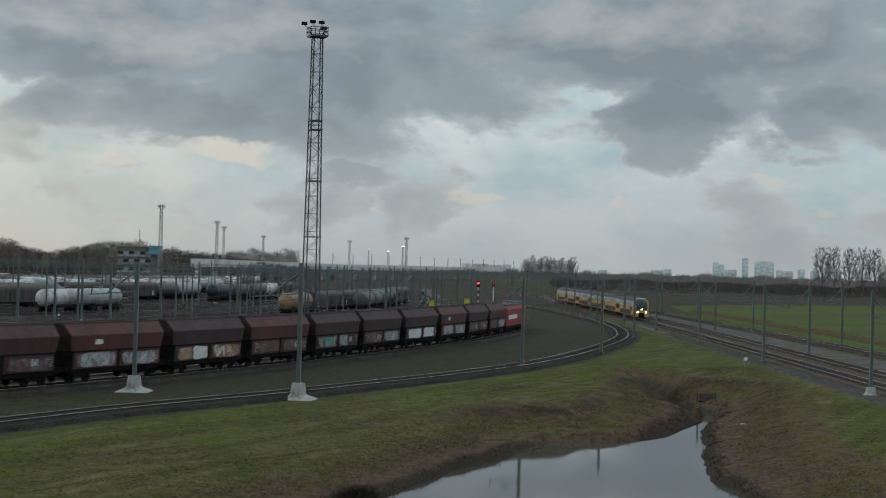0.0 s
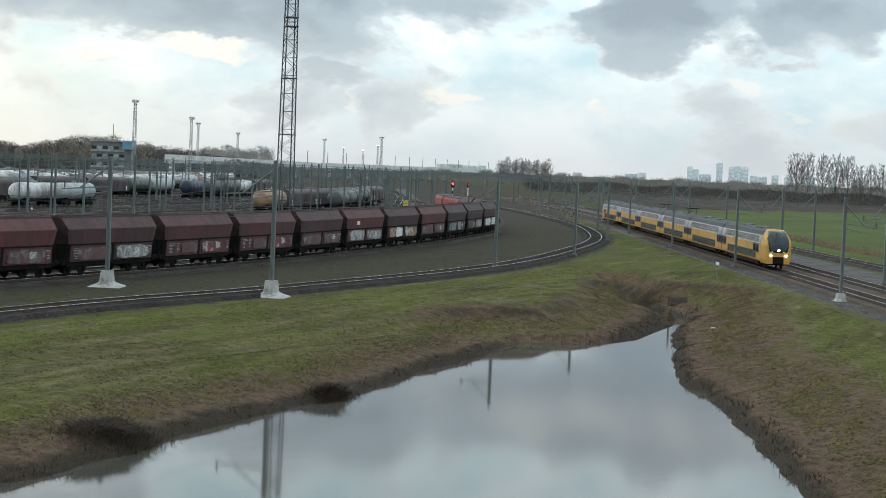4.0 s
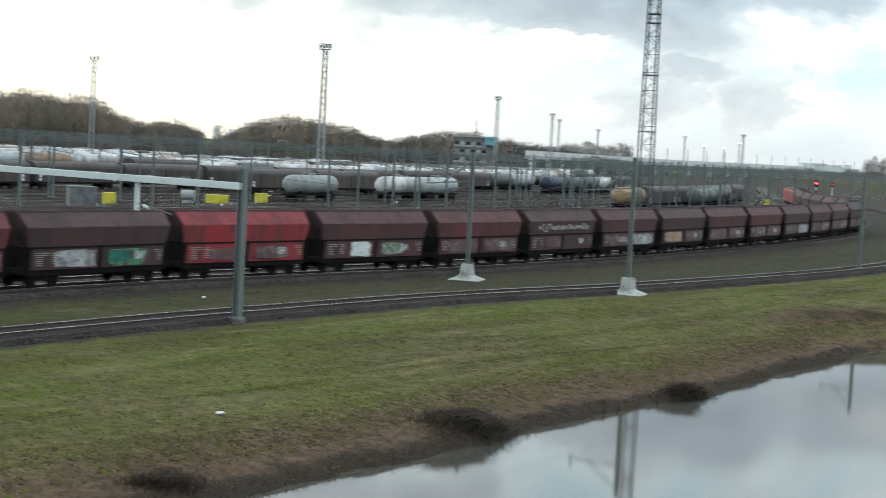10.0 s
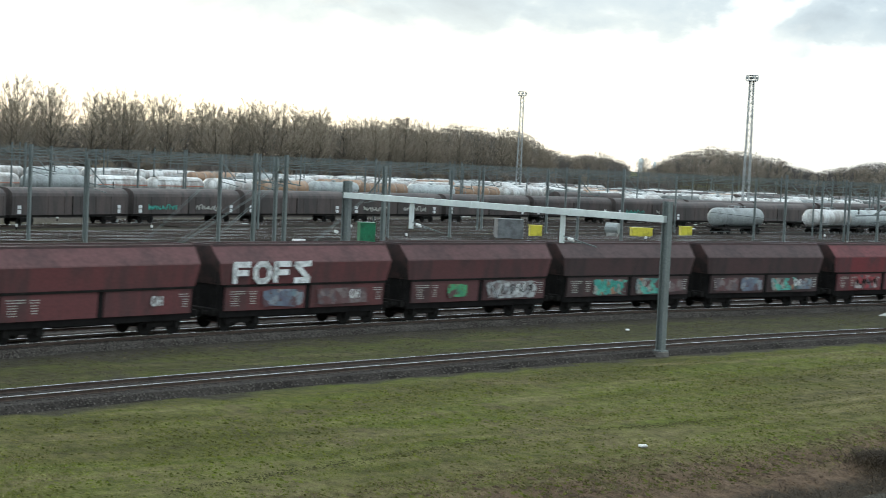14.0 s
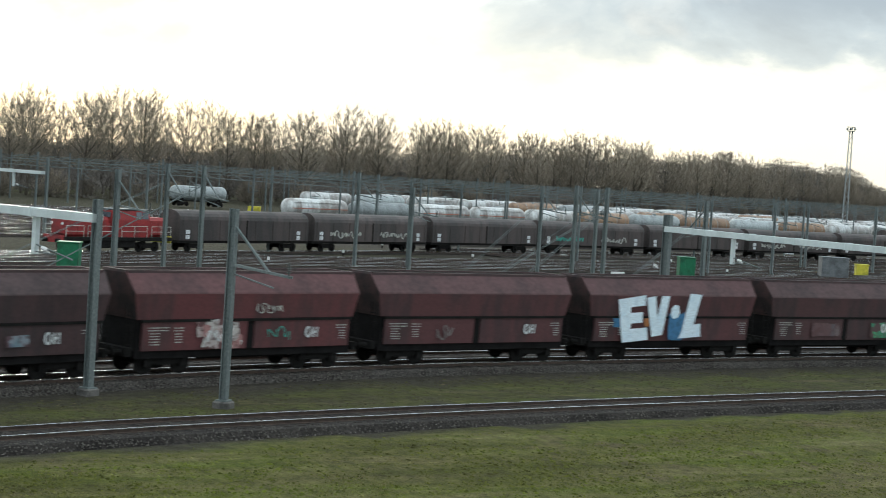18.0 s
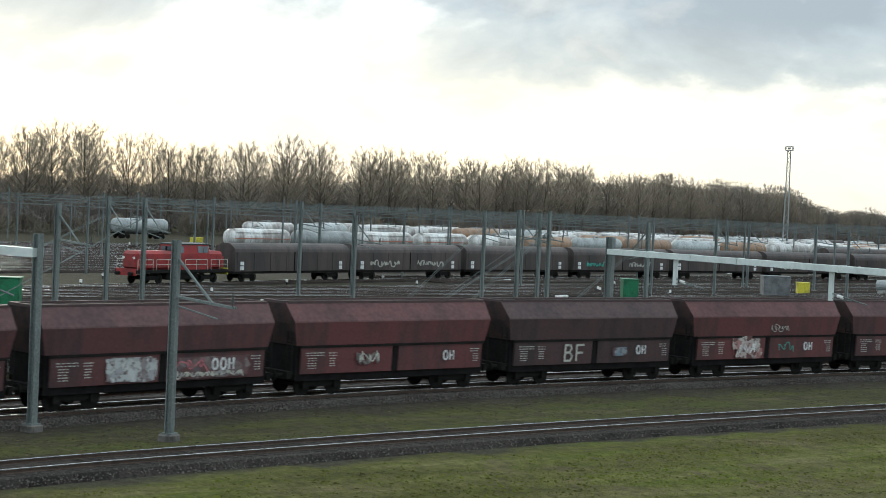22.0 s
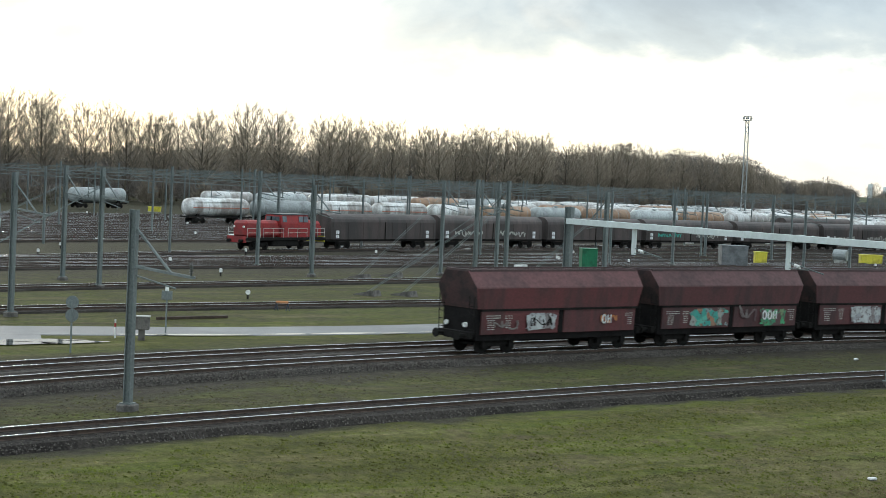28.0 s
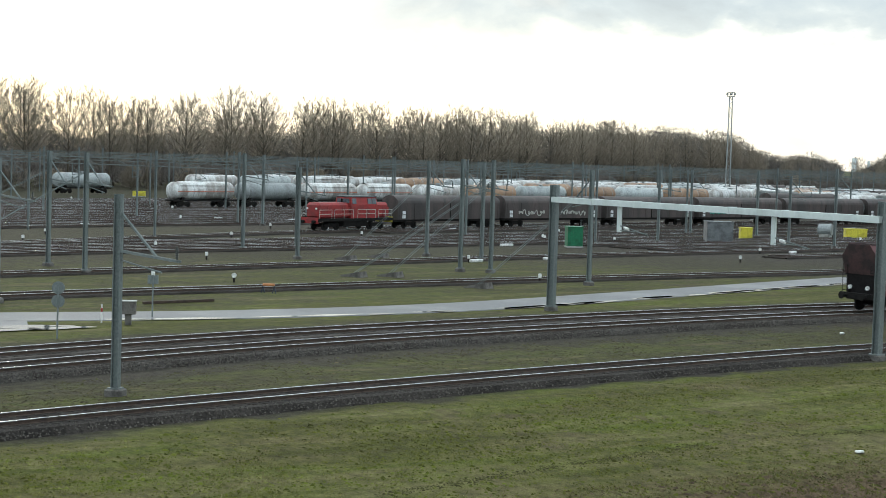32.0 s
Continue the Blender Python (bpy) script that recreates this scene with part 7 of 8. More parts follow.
for k, (x, y) in enumerate(((-78.1, 94.4), (-95.6, 111.8), (-129.8, 163.6), (-175.7, 197.2), (-109, 120.1), (-64.5, 154.8), (-69.4, 171.9), (-97.6, 174.4), (-112, 157.9), (-132, 128.3), (-64, 114.1), (-80.2, 129.8), (-122.1, 165), (-123, 116.6),
                            (-211, 211), (-96.5, 172.9), (-40.7, 242.7), (-40.5, 246), (-35.5, 263.9), (-51.7, 239.8), (-47, 243), (-60, 262), (-90, 178), (-104, 190), (-79, 205), (-72, 212), (-118, 142), (-140, 188), (-150, 170))):
    root = thing("dwarf_signal", "low white lineside signal plate on a short post", "signal", "dwarf signals", m=pose(x, y, 0, 0, 0, 25 + 15 * math.sin(k * 2.1)))
    bm = B(); box(bm, (0, 0, 0.2), (0.12, 0.12, 0.5))
    part("post", bm, UNDER, root)
    bm = B()
    if k % 3 == 0:
        rod(bm, (0, -0.08, 0.5), (0, 0.08, 0.5), 0.17, 14)
    else:
        box(bm, (0, 0, 0.5), (0.27, 0.16, 0.34), bevel=0.05)
    part("plate", bm, SIGN_WHITE, root)
for k in range(46):
    rng = random.Random(900 + k)
    l = rng.choice(yard[:9])
    s = rng.uniform(0.12, 0.55) * l.length
    p, t = l.at(s)
    m = pose(p[0] + t[1] * 2.3, p[1] - t[0] * 2.3, 0.02, 0, 0, math.degrees(math.atan2(t[1], t[0])) + rng.uniform(-6, 6))
    bm = B(); box(bm, (0, 0, 0.12), (rng.uniform(0.9, 1.7), 0.35, 0.26), bevel=0.05)
    b = part("switch_cover", bm, SIGN_WHITE)
    b.matrix_basis = m
    tagged(b, "low pale switch machine cover between tracks", "switch machine", "switch covers")

# round board and small signs beside the road
for x, y, h, kind in ((-60.4, 59.6, 2.6, "round"), (-64.4, 70.8, 2.4, "small"), (-64.3, 66.7, 1.0, "post")):
    root = thing("road_sign" if kind != "post" else "marker_post", {"round": "grey back of a round road sign on a pole", "small": "small square sign with a white lamp on a pole", "post": "short red and white marker post"}[kind], "sign", m=pose(x, y, 0, 0, 3, 130))
    bm = rod(B(), (0, 0, 0), (0, 0, h), 0.045, 8)
    part("pole", bm, STEEL if kind != "post" else SIGN_WHITE, root)
    if kind == "round":
        for z in (h - 0.1, h - 0.75):
            bm = rod(B(), (0.05, 0, z), (0.08, 0, z), 0.32, 20)
            part("plate", bm, STEEL, root)
    elif kind == "small":
        bm = B(); box(bm, (0.05, 0, h - 0.25), (0.05, 0.6, 0.5), bevel=0.01)
        part("plate", bm, STEEL, root)
        bm = B(); box(bm, (0.05, 0, h + 0.1), (0.1, 0.2, 0.25))
        part("lamp", bm, SIGN_WHITE, root)
    else:
        bm = B(); box(bm, (0, 0, 0.7), (0.1, 0.1, 0.2))
        part("band", bm, RED, root)

# red signal on a black and white post beyond the train
root = thing("railway_signal", "railway signal that shows red on a black and white post", "signal", m=pose(7.6, 423, 0))
for k in range(6):
    bm = B(); box(bm, (0, 0, 0.4 + k * 0.75), (0.3, 0.3, 0.75))
    part("post_section", bm, SIGN_WHITE if k % 2 else DARK, root)
bm = B(); box(bm, (0, 0, 5.4), (0.8, 0.4, 1.5), bevel=0.05)
head = part("signal_head", bm, DARK, root)
bm = rod(B(), (0, -0.2, 5.55), (0, -0.36, 5.55), 0.30, 14)
part("red_lamp", bm, RED_LIGHT, head, "lit red lamp")
root = thing("railway_signal", "second small red signal beside the first", "signal", m=pose(11.6, 430, 0))
bm = B(); box(bm, (0, 0, 2.4), (0.25, 0.25, 4.8))
part("post", bm, SIGN_WHITE, root)
bm = B(); box(bm, (0, 0, 5.2), (0.6, 0.4, 1.0), bevel=0.05)
head = part("signal_head", bm, DARK, root)
bm = rod(B(), (0, -0.2, 5.35), (0, -0.36, 5.35), 0.11, 12)
part("red_lamp", bm, RED_LIGHT, head, "lit red lamp")
cabinet("yellow_cabinet", 4.6, 400, (1.2, 0.8, 1.9), BOX_YELLOW, "yellow lineside cabinet near the signal", "cabinet")
cabinet("relay_cabinet", -3.5, 372, (1.1, 0.8, 1.8), BOX_YELLOW, "ochre lineside cabinet between the tracks", "cabinet")
root = thing("marker_board", "small pale marker board on a thin post in the grass", "sign", m=pose(28.4, 161, ground_z(28.4, 161), 0, 0, 10))
bm = rod(B(), (0, 0, -0.3), (0, 0, 1.6), 0.04, 6)
part("post", bm, STEEL, root)
bm = B(); box(bm, (0, -0.04, 1.6), (0.35, 0.04, 0.3))
part("board", bm, SIGN_WHITE, root)
# pale litter in the grass
for k, (x, y) in enumerate(((-20.4, 61.0), (-32.7, 93.8), (21.8, 124), (2.6, 155))):
    rng = random.Random(k)
    bm = B(); box(bm, (0, 0, 0.05), (rng.uniform(0.22, 0.36), rng.uniform(0.12, 0.2), 0.1), bevel=0.03)
    bmesh.ops.rotate(bm, matrix=Matrix.Rotation(rng.uniform(-0.3, 0.3), 3, "X"), verts=bm.verts)
    b = part("litter", bm, SIGN_WHITE)
    b.matrix_basis = pose(x, y, ground_z(x, y) + 0.02, 0, 0, rng.uniform(0, 180))
    tagged(b, "scrap of pale litter on the grass", "litter", "litter")
# timber culvert head at the end of the pond
TIMBER = material("wet dark timber", (0.085, 0.072, 0.060), 0.8, spots=(0.05, 0.043, 0.036), scale=2, streak=(0.3, 1, 3))
root = thing("culvert", "dark timber culvert head with a slanting edge board", "culvert", m=pose(23.6, 153.6, -2.75, 0, 0, -18))
for k in range(4):
    bm = B(); box(bm, (0, 0.3 + 0.02 * (k % 2), 0.72 + k * 0.17), (1.3, 0.1, 0.155)); part("board", bm, TIMBER, root)
# no opening: a black block stands for the shade in the mouth
bm = B(); box(bm, (0, 0.55, 0.25), (1.3, 0.3, 0.8)); part("mouth", bm, DARK, root, "black block for the shaded culvert mouth")
for x in (-0.8, 0.8):
    bm = B(); box(bm, (x, 0.28, 0.55), (0.16, 0.16, 1.7)); part("post", bm, TIMBER, root)
bm = bar(B(), (0.85, 0.3, 0.55), (5.2, 6.4, 1.9), 0.12, 0.35); part("edge_board", bm, TIMBER, root)


# ---- trees ----
def branch_tree(rng, h, wide, start=0.26, rise=0.55, limbs=40, stems=1, fine=5):
    """A trunk that runs up through the crown, limbs that bend upwards, and a crown of ever finer twigs."""
    trunk, crown = ([], []), ([], [])

    def limb(store, a, b, r0, r1, n):
        v, f = store
        d = (b - a).normalized()
        x = d.orthogonal().normalized()
        y = d.cross(x)
        k = len(v)
        for p, r in ((a, r0), (b, r1)):
            for i in range(n):
                q = 2 * math.pi * i / n
                v.append(tuple(p + (x * math.cos(q) + y * math.sin(q)) * r))
        for i in range(n):
            j = (i + 1) % n
            f.append((k + i, k + j, k + n + j, k + n + i))

    def twig(a, d, length, w):
        v, f = crown
        s = d.orthogonal().normalized()
        s = (Matrix.Rotation(rng.uniform(0, 6.3), 3, d) @ s) * w
        k = len(v)
        v.extend((tuple(a - s), tuple(a + s), tuple(a + d * length)))
        f.append((k, k + 1, k + 2))

    def turn(d, amount, lift):
        return (d + Vector((rng.uniform(-1, 1), rng.uniform(-1, 1), rng.uniform(-0.7, 0.9))) * amount + Vector((0, 0, lift))).normalized()

    for s in range(stems):
        foot = Vector((rng.uniform(-1, 1), rng.uniform(-1, 1), 0)) * (wide * 0.35 if stems > 1 else 0) + Vector((0, 0, -0.3))
        hs = h * (1 if s == 0 else rng.uniform(0.8, 1.0))
        p, d, r = foot, Vector((0, 0, 1)), hs * 0.0135 / (1 if stems == 1 else 1.4)
        pts = [p]
        for k in range(6):
            d = turn(d, 0.09, 0.35)
            q = p + d * hs * 0.95 / 6
            limb(trunk, p, q, r, r * 0.78, 6)
            p, r = q, r * 0.76
            pts.append(p)
        # limbs fan out from the trunk to the skin of a rounded crown
        zc, rz = hs * (0.5 + 0.5 * start), hs * (0.47 - 0.45 * start)
        mid_c = pts[3]
        for k in range(limbs):
            v_ = (k + 0.5) / limbs
            sn = -0.45 + 1.42 * v_
            cs = math.sqrt(max(0.0, 1 - sn * sn))
            a = k * 2.4 + rng.uniform(-0.3, 0.3)
            q = rng.uniform(0.72, 1.0)
            e = Vector((mid_c.x + wide * 0.78 * cs * math.cos(a) * q, mid_c.y + wide * 0.78 * cs * math.sin(a) * q, zc + rz * sn * (0.9 + 0.1 * q)))
            flat = wide * 0.78 * cs * q
            zo = min(hs * 0.88, max(hs * start * 0.75, e.z - flat * (0.55 + rise) - rng.uniform(0, 0.08) * hs))
            i = min(5, int(zo / (hs * 0.95) * 6))
            o = pts[i].lerp(pts[i + 1], min(1, max(0, zo / (hs * 0.95) * 6 - i)))
            d0 = (e - o)
            reach = d0.length
            m = o + d0 * 0.5 + Vector((math.cos(a), math.sin(a), -0.3)) * reach * 0.09
            d2 = (e - m).normalized()
            rr = max(0.025, reach * 0.0085)
            limb(trunk, o, m, rr, rr * 0.7, 4)
            limb(trunk, m, e, rr * 0.7, rr * 0.3, 4)
            for c in range(10):
                g = rng.uniform(0.22, 1.0)
                b0 = o.lerp(m, g * 2) if g < 0.5 else m.lerp(e, g * 2 - 1)
                out = (b0 - Vector((mid_c.x, mid_c.y, zc - rz * 0.6))).normalized()
                d3 = turn((d2 + out * 0.7).normalized(), 0.65, 0.12)
                l3 = (0.65 + 0.125 * reach) * rng.uniform(0.6, 1.15)
                b1 = b0 + d3 * l3
                limb(crown, b0, b1, rr * 0.22, 0.010, 3)
                for c2 in range(5):
                    b2 = b0.lerp(b1, rng.uniform(0.2, 1.0))
                    d4 = turn(d3, 0.6, 0.12)
                    l4 = l3 * rng.uniform(0.35, 0.65)
                    twig(b2, d4, l4, 0.014)
                    for c3 in range(fine):
                        twig(b2 + d4 * l4 * rng.uniform(0.2, 0.95), turn(d4, 0.45, 0.15), l4 * rng.uniform(0.5, 1.0), 0.0135)
    top = max(v[2] for v in crown[0])
    return trunk, crown, top


def tree_proto(seed, h, wide, label, *rest, twigs=TWIG):
    root = thing("bare_tree", label, "tree", "bare trees")
    t, c, top = branch_tree(random.Random(seed), h, wide, *rest)
    # every proto is one metre tall for each metre of its scale
    for name, (v, f), mat in (("trunk", t, BARK if twigs is TWIG else TWIG_FAR), ("crown", c, twigs)):
        raw(name, [(x / top, y / top, z / top) for x, y, z in v], f, mat, root)
    return root


tall = [tree_proto(s, h, w, "tall leafless tree with a fine twiggy crown", st, rise) for s, h, w, st, rise in ((1, 18, 5.8, 0.24, 0.5), (2, 19, 5.2, 0.28, 0.62), (3, 17, 6.0, 0.20, 0.42), (4, 18, 5.4, 0.30, 0.55), (5, 17, 6.3, 0.22, 0.48), (6, 18, 5.3, 0.26, 0.66))]
poplars = [tree_proto(s, h, w, "tall leafless poplar at the edge of the field", 0.24, 1.1, 44, 1, 7, twigs=TWIG_FAR) for s, h, w in ((11, 20, 5.4), (12, 22, 4.6), (13, 21, 5.8))]
bushes = [tree_proto(s, h, w, "leafless bush at the edge of the wood", 0.08, 0.6, 12, 4, 5) for s, h, w in ((21, 6, 2.4), (22, 5, 2.6))]


def plant(proto, x, y, s, a, z=0.0):
    t = copy_thing(proto, pose(x, y, z, 0, 0, a))
    t.scale = (s * random.uniform(0.9, 1.1), s * random.uniform(0.9, 1.1), s)
    return t


random.seed(77)
# the wood behind the yard: front row of single trees, height by place
def wood_height(az):
    return float(np.interp(az, [-60, -47, -44.5, -41, -37, -34, -30, -27, -24, -23.1, -22.3, -20, -18], [1.72, 1.75, 1.73, 1.62, 1.5, 1.42, 1.3, 1.16, 1.1, 1.03, 0.58, 0.36, 0.3]))


for row, back in enumerate((0.0, 18.0)):
    y = 165.0 + 4 * row
    while y < 800:
        y += random.uniform(6.4, 10.4)
        x = -272 - back + random.uniform(-6, 6) - max(0, y - 500) * 0.02
        d, az = math.hypot(x, y), math.degrees(math.atan2(x, y))
        h = (9.5 + d * math.tan(radians(wood_height(az) * 1.39))) * random.uniform(0.84, 1.02) * (1 if row == 0 else 0.92) * float(np.interp(az, [-34, -26, -20], [1, 0.93, 0.86]))
        plant(random.choice(tall), x, y, h, random.uniform(0, 360))
for k in range(40):
    az = -57 + 39 * (k + random.uniform(-0.4, 0.4)) / 40
    d = abs((-268 + random.uniform(-6, 6)) / math.sin(radians(az)))
    plant(random.choice(bushes), *polar(az, d), random.uniform(4.0, 7.5) * max(1, d / 500), random.uniform(0, 360))
for az, el, d in ((-18.9, 0.42, 720), (-18.4, 0.3, 730), (-20.4, 0.55, 700)):
    plant(tall[2], *polar(az, d), 9.5 + d * math.tan(radians(el)), random.uniform(0, 360))


def thicket(name, az0, az1, d0, d1, top, label, clumps, size=(3.0, 6.0), mat=TWIG, crown=9.0):
    """Far woods that nobody could count: thousands of crossing twig clumps."""
    v, f = [], []
    rng = random.Random(hash_of(name))
    heights = {}
    for k in range(clumps):
        az = rng.uniform(az0, az1)
        d = rng.uniform(d0, d1)
        x, y = polar(az, d)
        el = top(az)
        hh = max(2.0, 9.5 + d * math.tan(radians(el)))
        # crowns side by side, each with its own height and a rounded top
        cell = (radians(az) * d + 3.7 * int((d - d0) / 22)) / crown
        key = (int(cell // 1), int((d - d0) / 22))
        if key not in heights:
            heights[key] = rng.uniform(0.78, 1.06)
        u = 2 * (cell % 1) - 1
        hh *= heights[key] * (0.72 + 0.28 * math.sqrt(1 - 0.9 * u * u))
        z = rng.random() ** 0.75 * hh * rng.uniform(0.9, 1.02)
        r = rng.uniform(*size) * 0.5
        for q in range(17):
            a = Vector((rng.uniform(-1, 1), rng.uniform(-1, 1), rng.uniform(-0.6, 1.6))).normalized() * r * rng.uniform(0.4, 1.0)
            w = Vector((rng.uniform(-1, 1), rng.uniform(-1, 1), rng.uniform(-0.3, 0.3))).normalized() * r * 0.032
            o = Vector((x + rng.uniform(-r, r), y + rng.uniform(-r, r), min(z, hh - r * 0.5)))
            i = len(v)
            v += [tuple(o - w), tuple(o + w), tuple(o + a)]
            f.append((i, i + 1, i + 2))
    return tagged(raw(name, v, f, mat), label, "trees", kind="stuff")


def hash_of(s):
    return sum(ord(c) * (i + 3) for i, c in enumerate(s))


for a0, a1, d in ((-58, -46, 345), (-46, -38, 395), (-38, -32, 465), (-32, -27, 545), (-27, -22, 640), (-22, -18, 740)):
    thicket("wood_undergrowth", a0, a1, d, d + 90, lambda a: -0.30 + 0.15 * math.sin(a * 1.3), "dark bare undergrowth at the foot of the wood", 2600, (2.4, 5.0), HEDGE)


def depth_height(az):
    return float(np.interp(az, [-58, -44, -38, -33, -28, -24, -23.2, -22.3, -20, -19.5], [0.5, 0.55, 0.8, 1.1, 1.25, 1.22, 1.12, 0.5, 0.3, 0.25])) + 0.09 * math.sin(az * 2.7) + 0.05 * math.sin(az * 7.1)


for k, (a0, a1, d) in enumerate(((-58, -44, 400), (-44, -36, 470), (-36, -29, 560), (-29, -24, 660), (-24, -19.5, 760))):
    thicket("wood_depth", a0, a1, d, d + 90, depth_height, "deep leafless wood behind the first trees", 8500, (2.4, 5.0), HEDGE)


def hill_height(az):
    return float(np.interp(az, [-19, -18, -17, -16.5, -15.5, -14.6, -13.8, -13.2, -12.4, -11.6, -10.5, -9.6, -8.6, -7.6, -6.5, -6.0, -4.5], [-0.1, 0.5, 0.7, 0.74, 0.66, 0.5, 0.25, 0.12, 0.38, 0.47, 0.58, 0.42, 0.3, 0.18, 0.05, 0.02, -0.2]))


thicket("wooded_hill", -19, -4.5, 860, 1100, lambda a: hill_height(a) * 1.12, "dark wooded rise behind the yard", 20000, (2.4, 5.5), FAR_HEDGE)
for k in range(34):
    az = -18.6 + 9.6 * (k + random.uniform(-0.4, 0.4)) / 34
    d = random.uniform(850, 870)
    plant(random.choice(tall), *polar(az, d), max(6.0, 9.5 + d * math.tan(radians(hill_height(az) * 1.05))) * random.uniform(0.9, 1.04), random.uniform(0, 360))
thicket("far_treeline", -3, 26, 1150, 1500, lambda a: -0.06 + 0.05 * math.sin(a * 3.1) + 0.04 * math.sin(a * 9.7), "low line of bare trees on the horizon", 9000, (5.0, 10.0), FAR_WOOD)
thicket("field_hedge", 3.5, 26, 800, 960, lambda a: -0.28 + 0.05 * math.sin(a * 2.3), "dark hedge at the end of the field", 8000, (3.0, 6.0), FAR_HEDGE)
thicket("far_row", -7.5, -5.1, 1500, 1600, lambda a: 0.42 + 0.06 * math.sin(a * 17), "row of bare trees far beyond the viaduct", 1400, (5.0, 9.0), FAR_WOOD)
for k in range(16):
    az = 12.5 + k * 0.39 + random.uniform(-0.08, 0.08)
    d = random.uniform(845, 875)
    el = 1.1 * random.uniform(0.9, 1.03) if k < 5 else 0.8 * random.uniform(0.88, 1.03)
    plant(random.choice(poplars), *polar(az, d), 9.5 + d * math.tan(radians(el)), random.uniform(0, 360))
for k in range(14):
    az = 2.6 + k * 0.125 + random.uniform(-0.03, 0.03)
    plant(random.choice(poplars), *polar(az, random.uniform(1180, 1230)), 9.5 + 1200 * math.tan(radians(0.48 + random.uniform(-0.12, 0.06))), random.uniform(0, 360))
for o in tall + poplars + bushes:
    for q in list(o.children_recursive) + [o]:
        bpy.data.objects.remove(q)

# ---- field, reeds, grass ----
fv = [(57, -60, 0.03), (57, 150, 0.03), (56.5, 260, 0.03), (56.5, 340, 0.03), (58, 420, 0.03), (63, 480, 0.03), (84, 515, 0.03), (150, 575, 0.03), (420, 660, 0.03), (420, -60, 0.03)]
tagged(raw("meadow", fv, [tuple(range(len(fv)))[::-1]], FIELD), "bright green winter meadow beside the railway", "field", kind="structure")
fv = [(66, 488, 0.06), (84, 520, 0.06), (150, 580, 0.06), (420, 665, 0.06), (420, 900, 0.06), (90, 900, 0.06)]
tagged(raw("ploughed_field", fv, [tuple(range(len(fv)))[::-1]], material("ploughed earth", (0.048, 0.040, 0.032), 0.95, scale=0.05, bump=0.6, bump_scale=2)), "dark ploughed field beyond the meadow", "field", kind="structure")


def tufts(name, n, place, hgt, wid, mat, label, lean=0.5):
    v, f = [], []
    rng = random.Random(hash_of(name))
    k = 0
    while k < n:
        q = place(rng)
        if q is None:
            continue
        x, y, z, s = q
        k += 1
        for b in range(3):
            a = rng.uniform(0, 2 * math.pi)
            w = wid * s * rng.uniform(0.6, 1.2)
            h = hgt * s * rng.uniform(0.5, 1.2)
            l = rng.uniform(0.4, 1.0) * lean * h
            o = rng.uniform(0, 2 * math.pi)
            ox, oy = rng.uniform(-0.15, 0.15) * s, rng.uniform(-0.15, 0.15) * s
            i = len(v)
            v += [(x + ox - w * math.cos(a), y + oy - w * math.sin(a), z - 0.03), (x + ox + w * math.cos(a), y + oy + w * math.sin(a), z - 0.03), (x + ox + l * math.cos(o), y + oy + l * math.sin(o), z + h)]
            f.append((i, i + 1, i + 2))
    return tagged(raw(name, v, f, mat), label, "grass", kind="stuff")


DRY_BLADE = material("dry blades", (0.130, 0.088, 0.055), 0.9, spots=(0.062, 0.042, 0.027), scale=0.4, amount=0.6, bump=0)
DARK_BLADE = material("dark dead stems", (0.045, 0.036, 0.027), 0.9, spots=(0.08, 0.06, 0.04), scale=0.5, bump=0)
ring = ragged(POND, 1.0, 0.5)
gx = np.arange(-60, 36, 0.5)
gy = np.arange(20, 176, 0.5)
GX, GY = np.meshgrid(gx, gy)
GD = ring_distance(GX, GY, ring)


def shore(rng, lo, hi, xlo=-40, xhi=34, ylo=42, yhi=165):
    x, y = rng.uniform(xlo, xhi), rng.uniform(ylo, yhi)
    j, i = int((y - 20) / 0.5), int((x + 60) / 0.5)
    d = GD[j, i]
    if not lo < d < hi:
        return None
    return x, y, ground_z(x, y), 1.0


def lawn_spot(rng):
    y = 24 + 150 * rng.random() ** 1.4
    x = rng.uniform(-52, 34)
    d = GD[int((y - 20) / 0.5), int((x + 60) / 0.5)]
    if d < 2.0:
        return None
    nx = np.interp(y, siding.p[:, 1], siding.p[:, 0])
    if x < nx + 3.0 + 2.0 * rng.random() or x > 31.5:
        return None
    # clumps in rows along the curve
    u, w = x * 0.41 + y * 0.91, x * 0.91 - y * 0.41
    if noise.noise((u * 0.13, w * 0.8, 2.2)) + noise.noise((x * 0.9, y * 0.9, 7.0)) < rng.uniform(-0.7, 0.5):
        return None
    return x, y, ground_z(x, y), rng.uniform(0.5, 1.3)


def sward_pieces(name, lo, hi):
    """Single tufts, each lighter or darker than the strip of grass that it stands in."""
    m = bpy.data.materials.new(name)
    m.use_nodes = True
    nt = m.node_tree
    b = nt.nodes["Principled BSDF"]
    b.inputs["Roughness"].default_value, b.inputs["Specular IOR Level"].default_value = 0.95, 0.1
    g = nt.nodes.new("ShaderNodeNewGeometry")
    nt.links.new(shaded(nt, sward(nt), g.outputs["Random Per Island"], (0, 1), (lo, hi)), b.inputs["Base Color"])
    return m


tufts("grass_tufts", 52000, lawn_spot, 0.055, 0.016, sward_pieces("grass tufts", 0.7, 1.75), "short tufts of winter grass", 1.6)


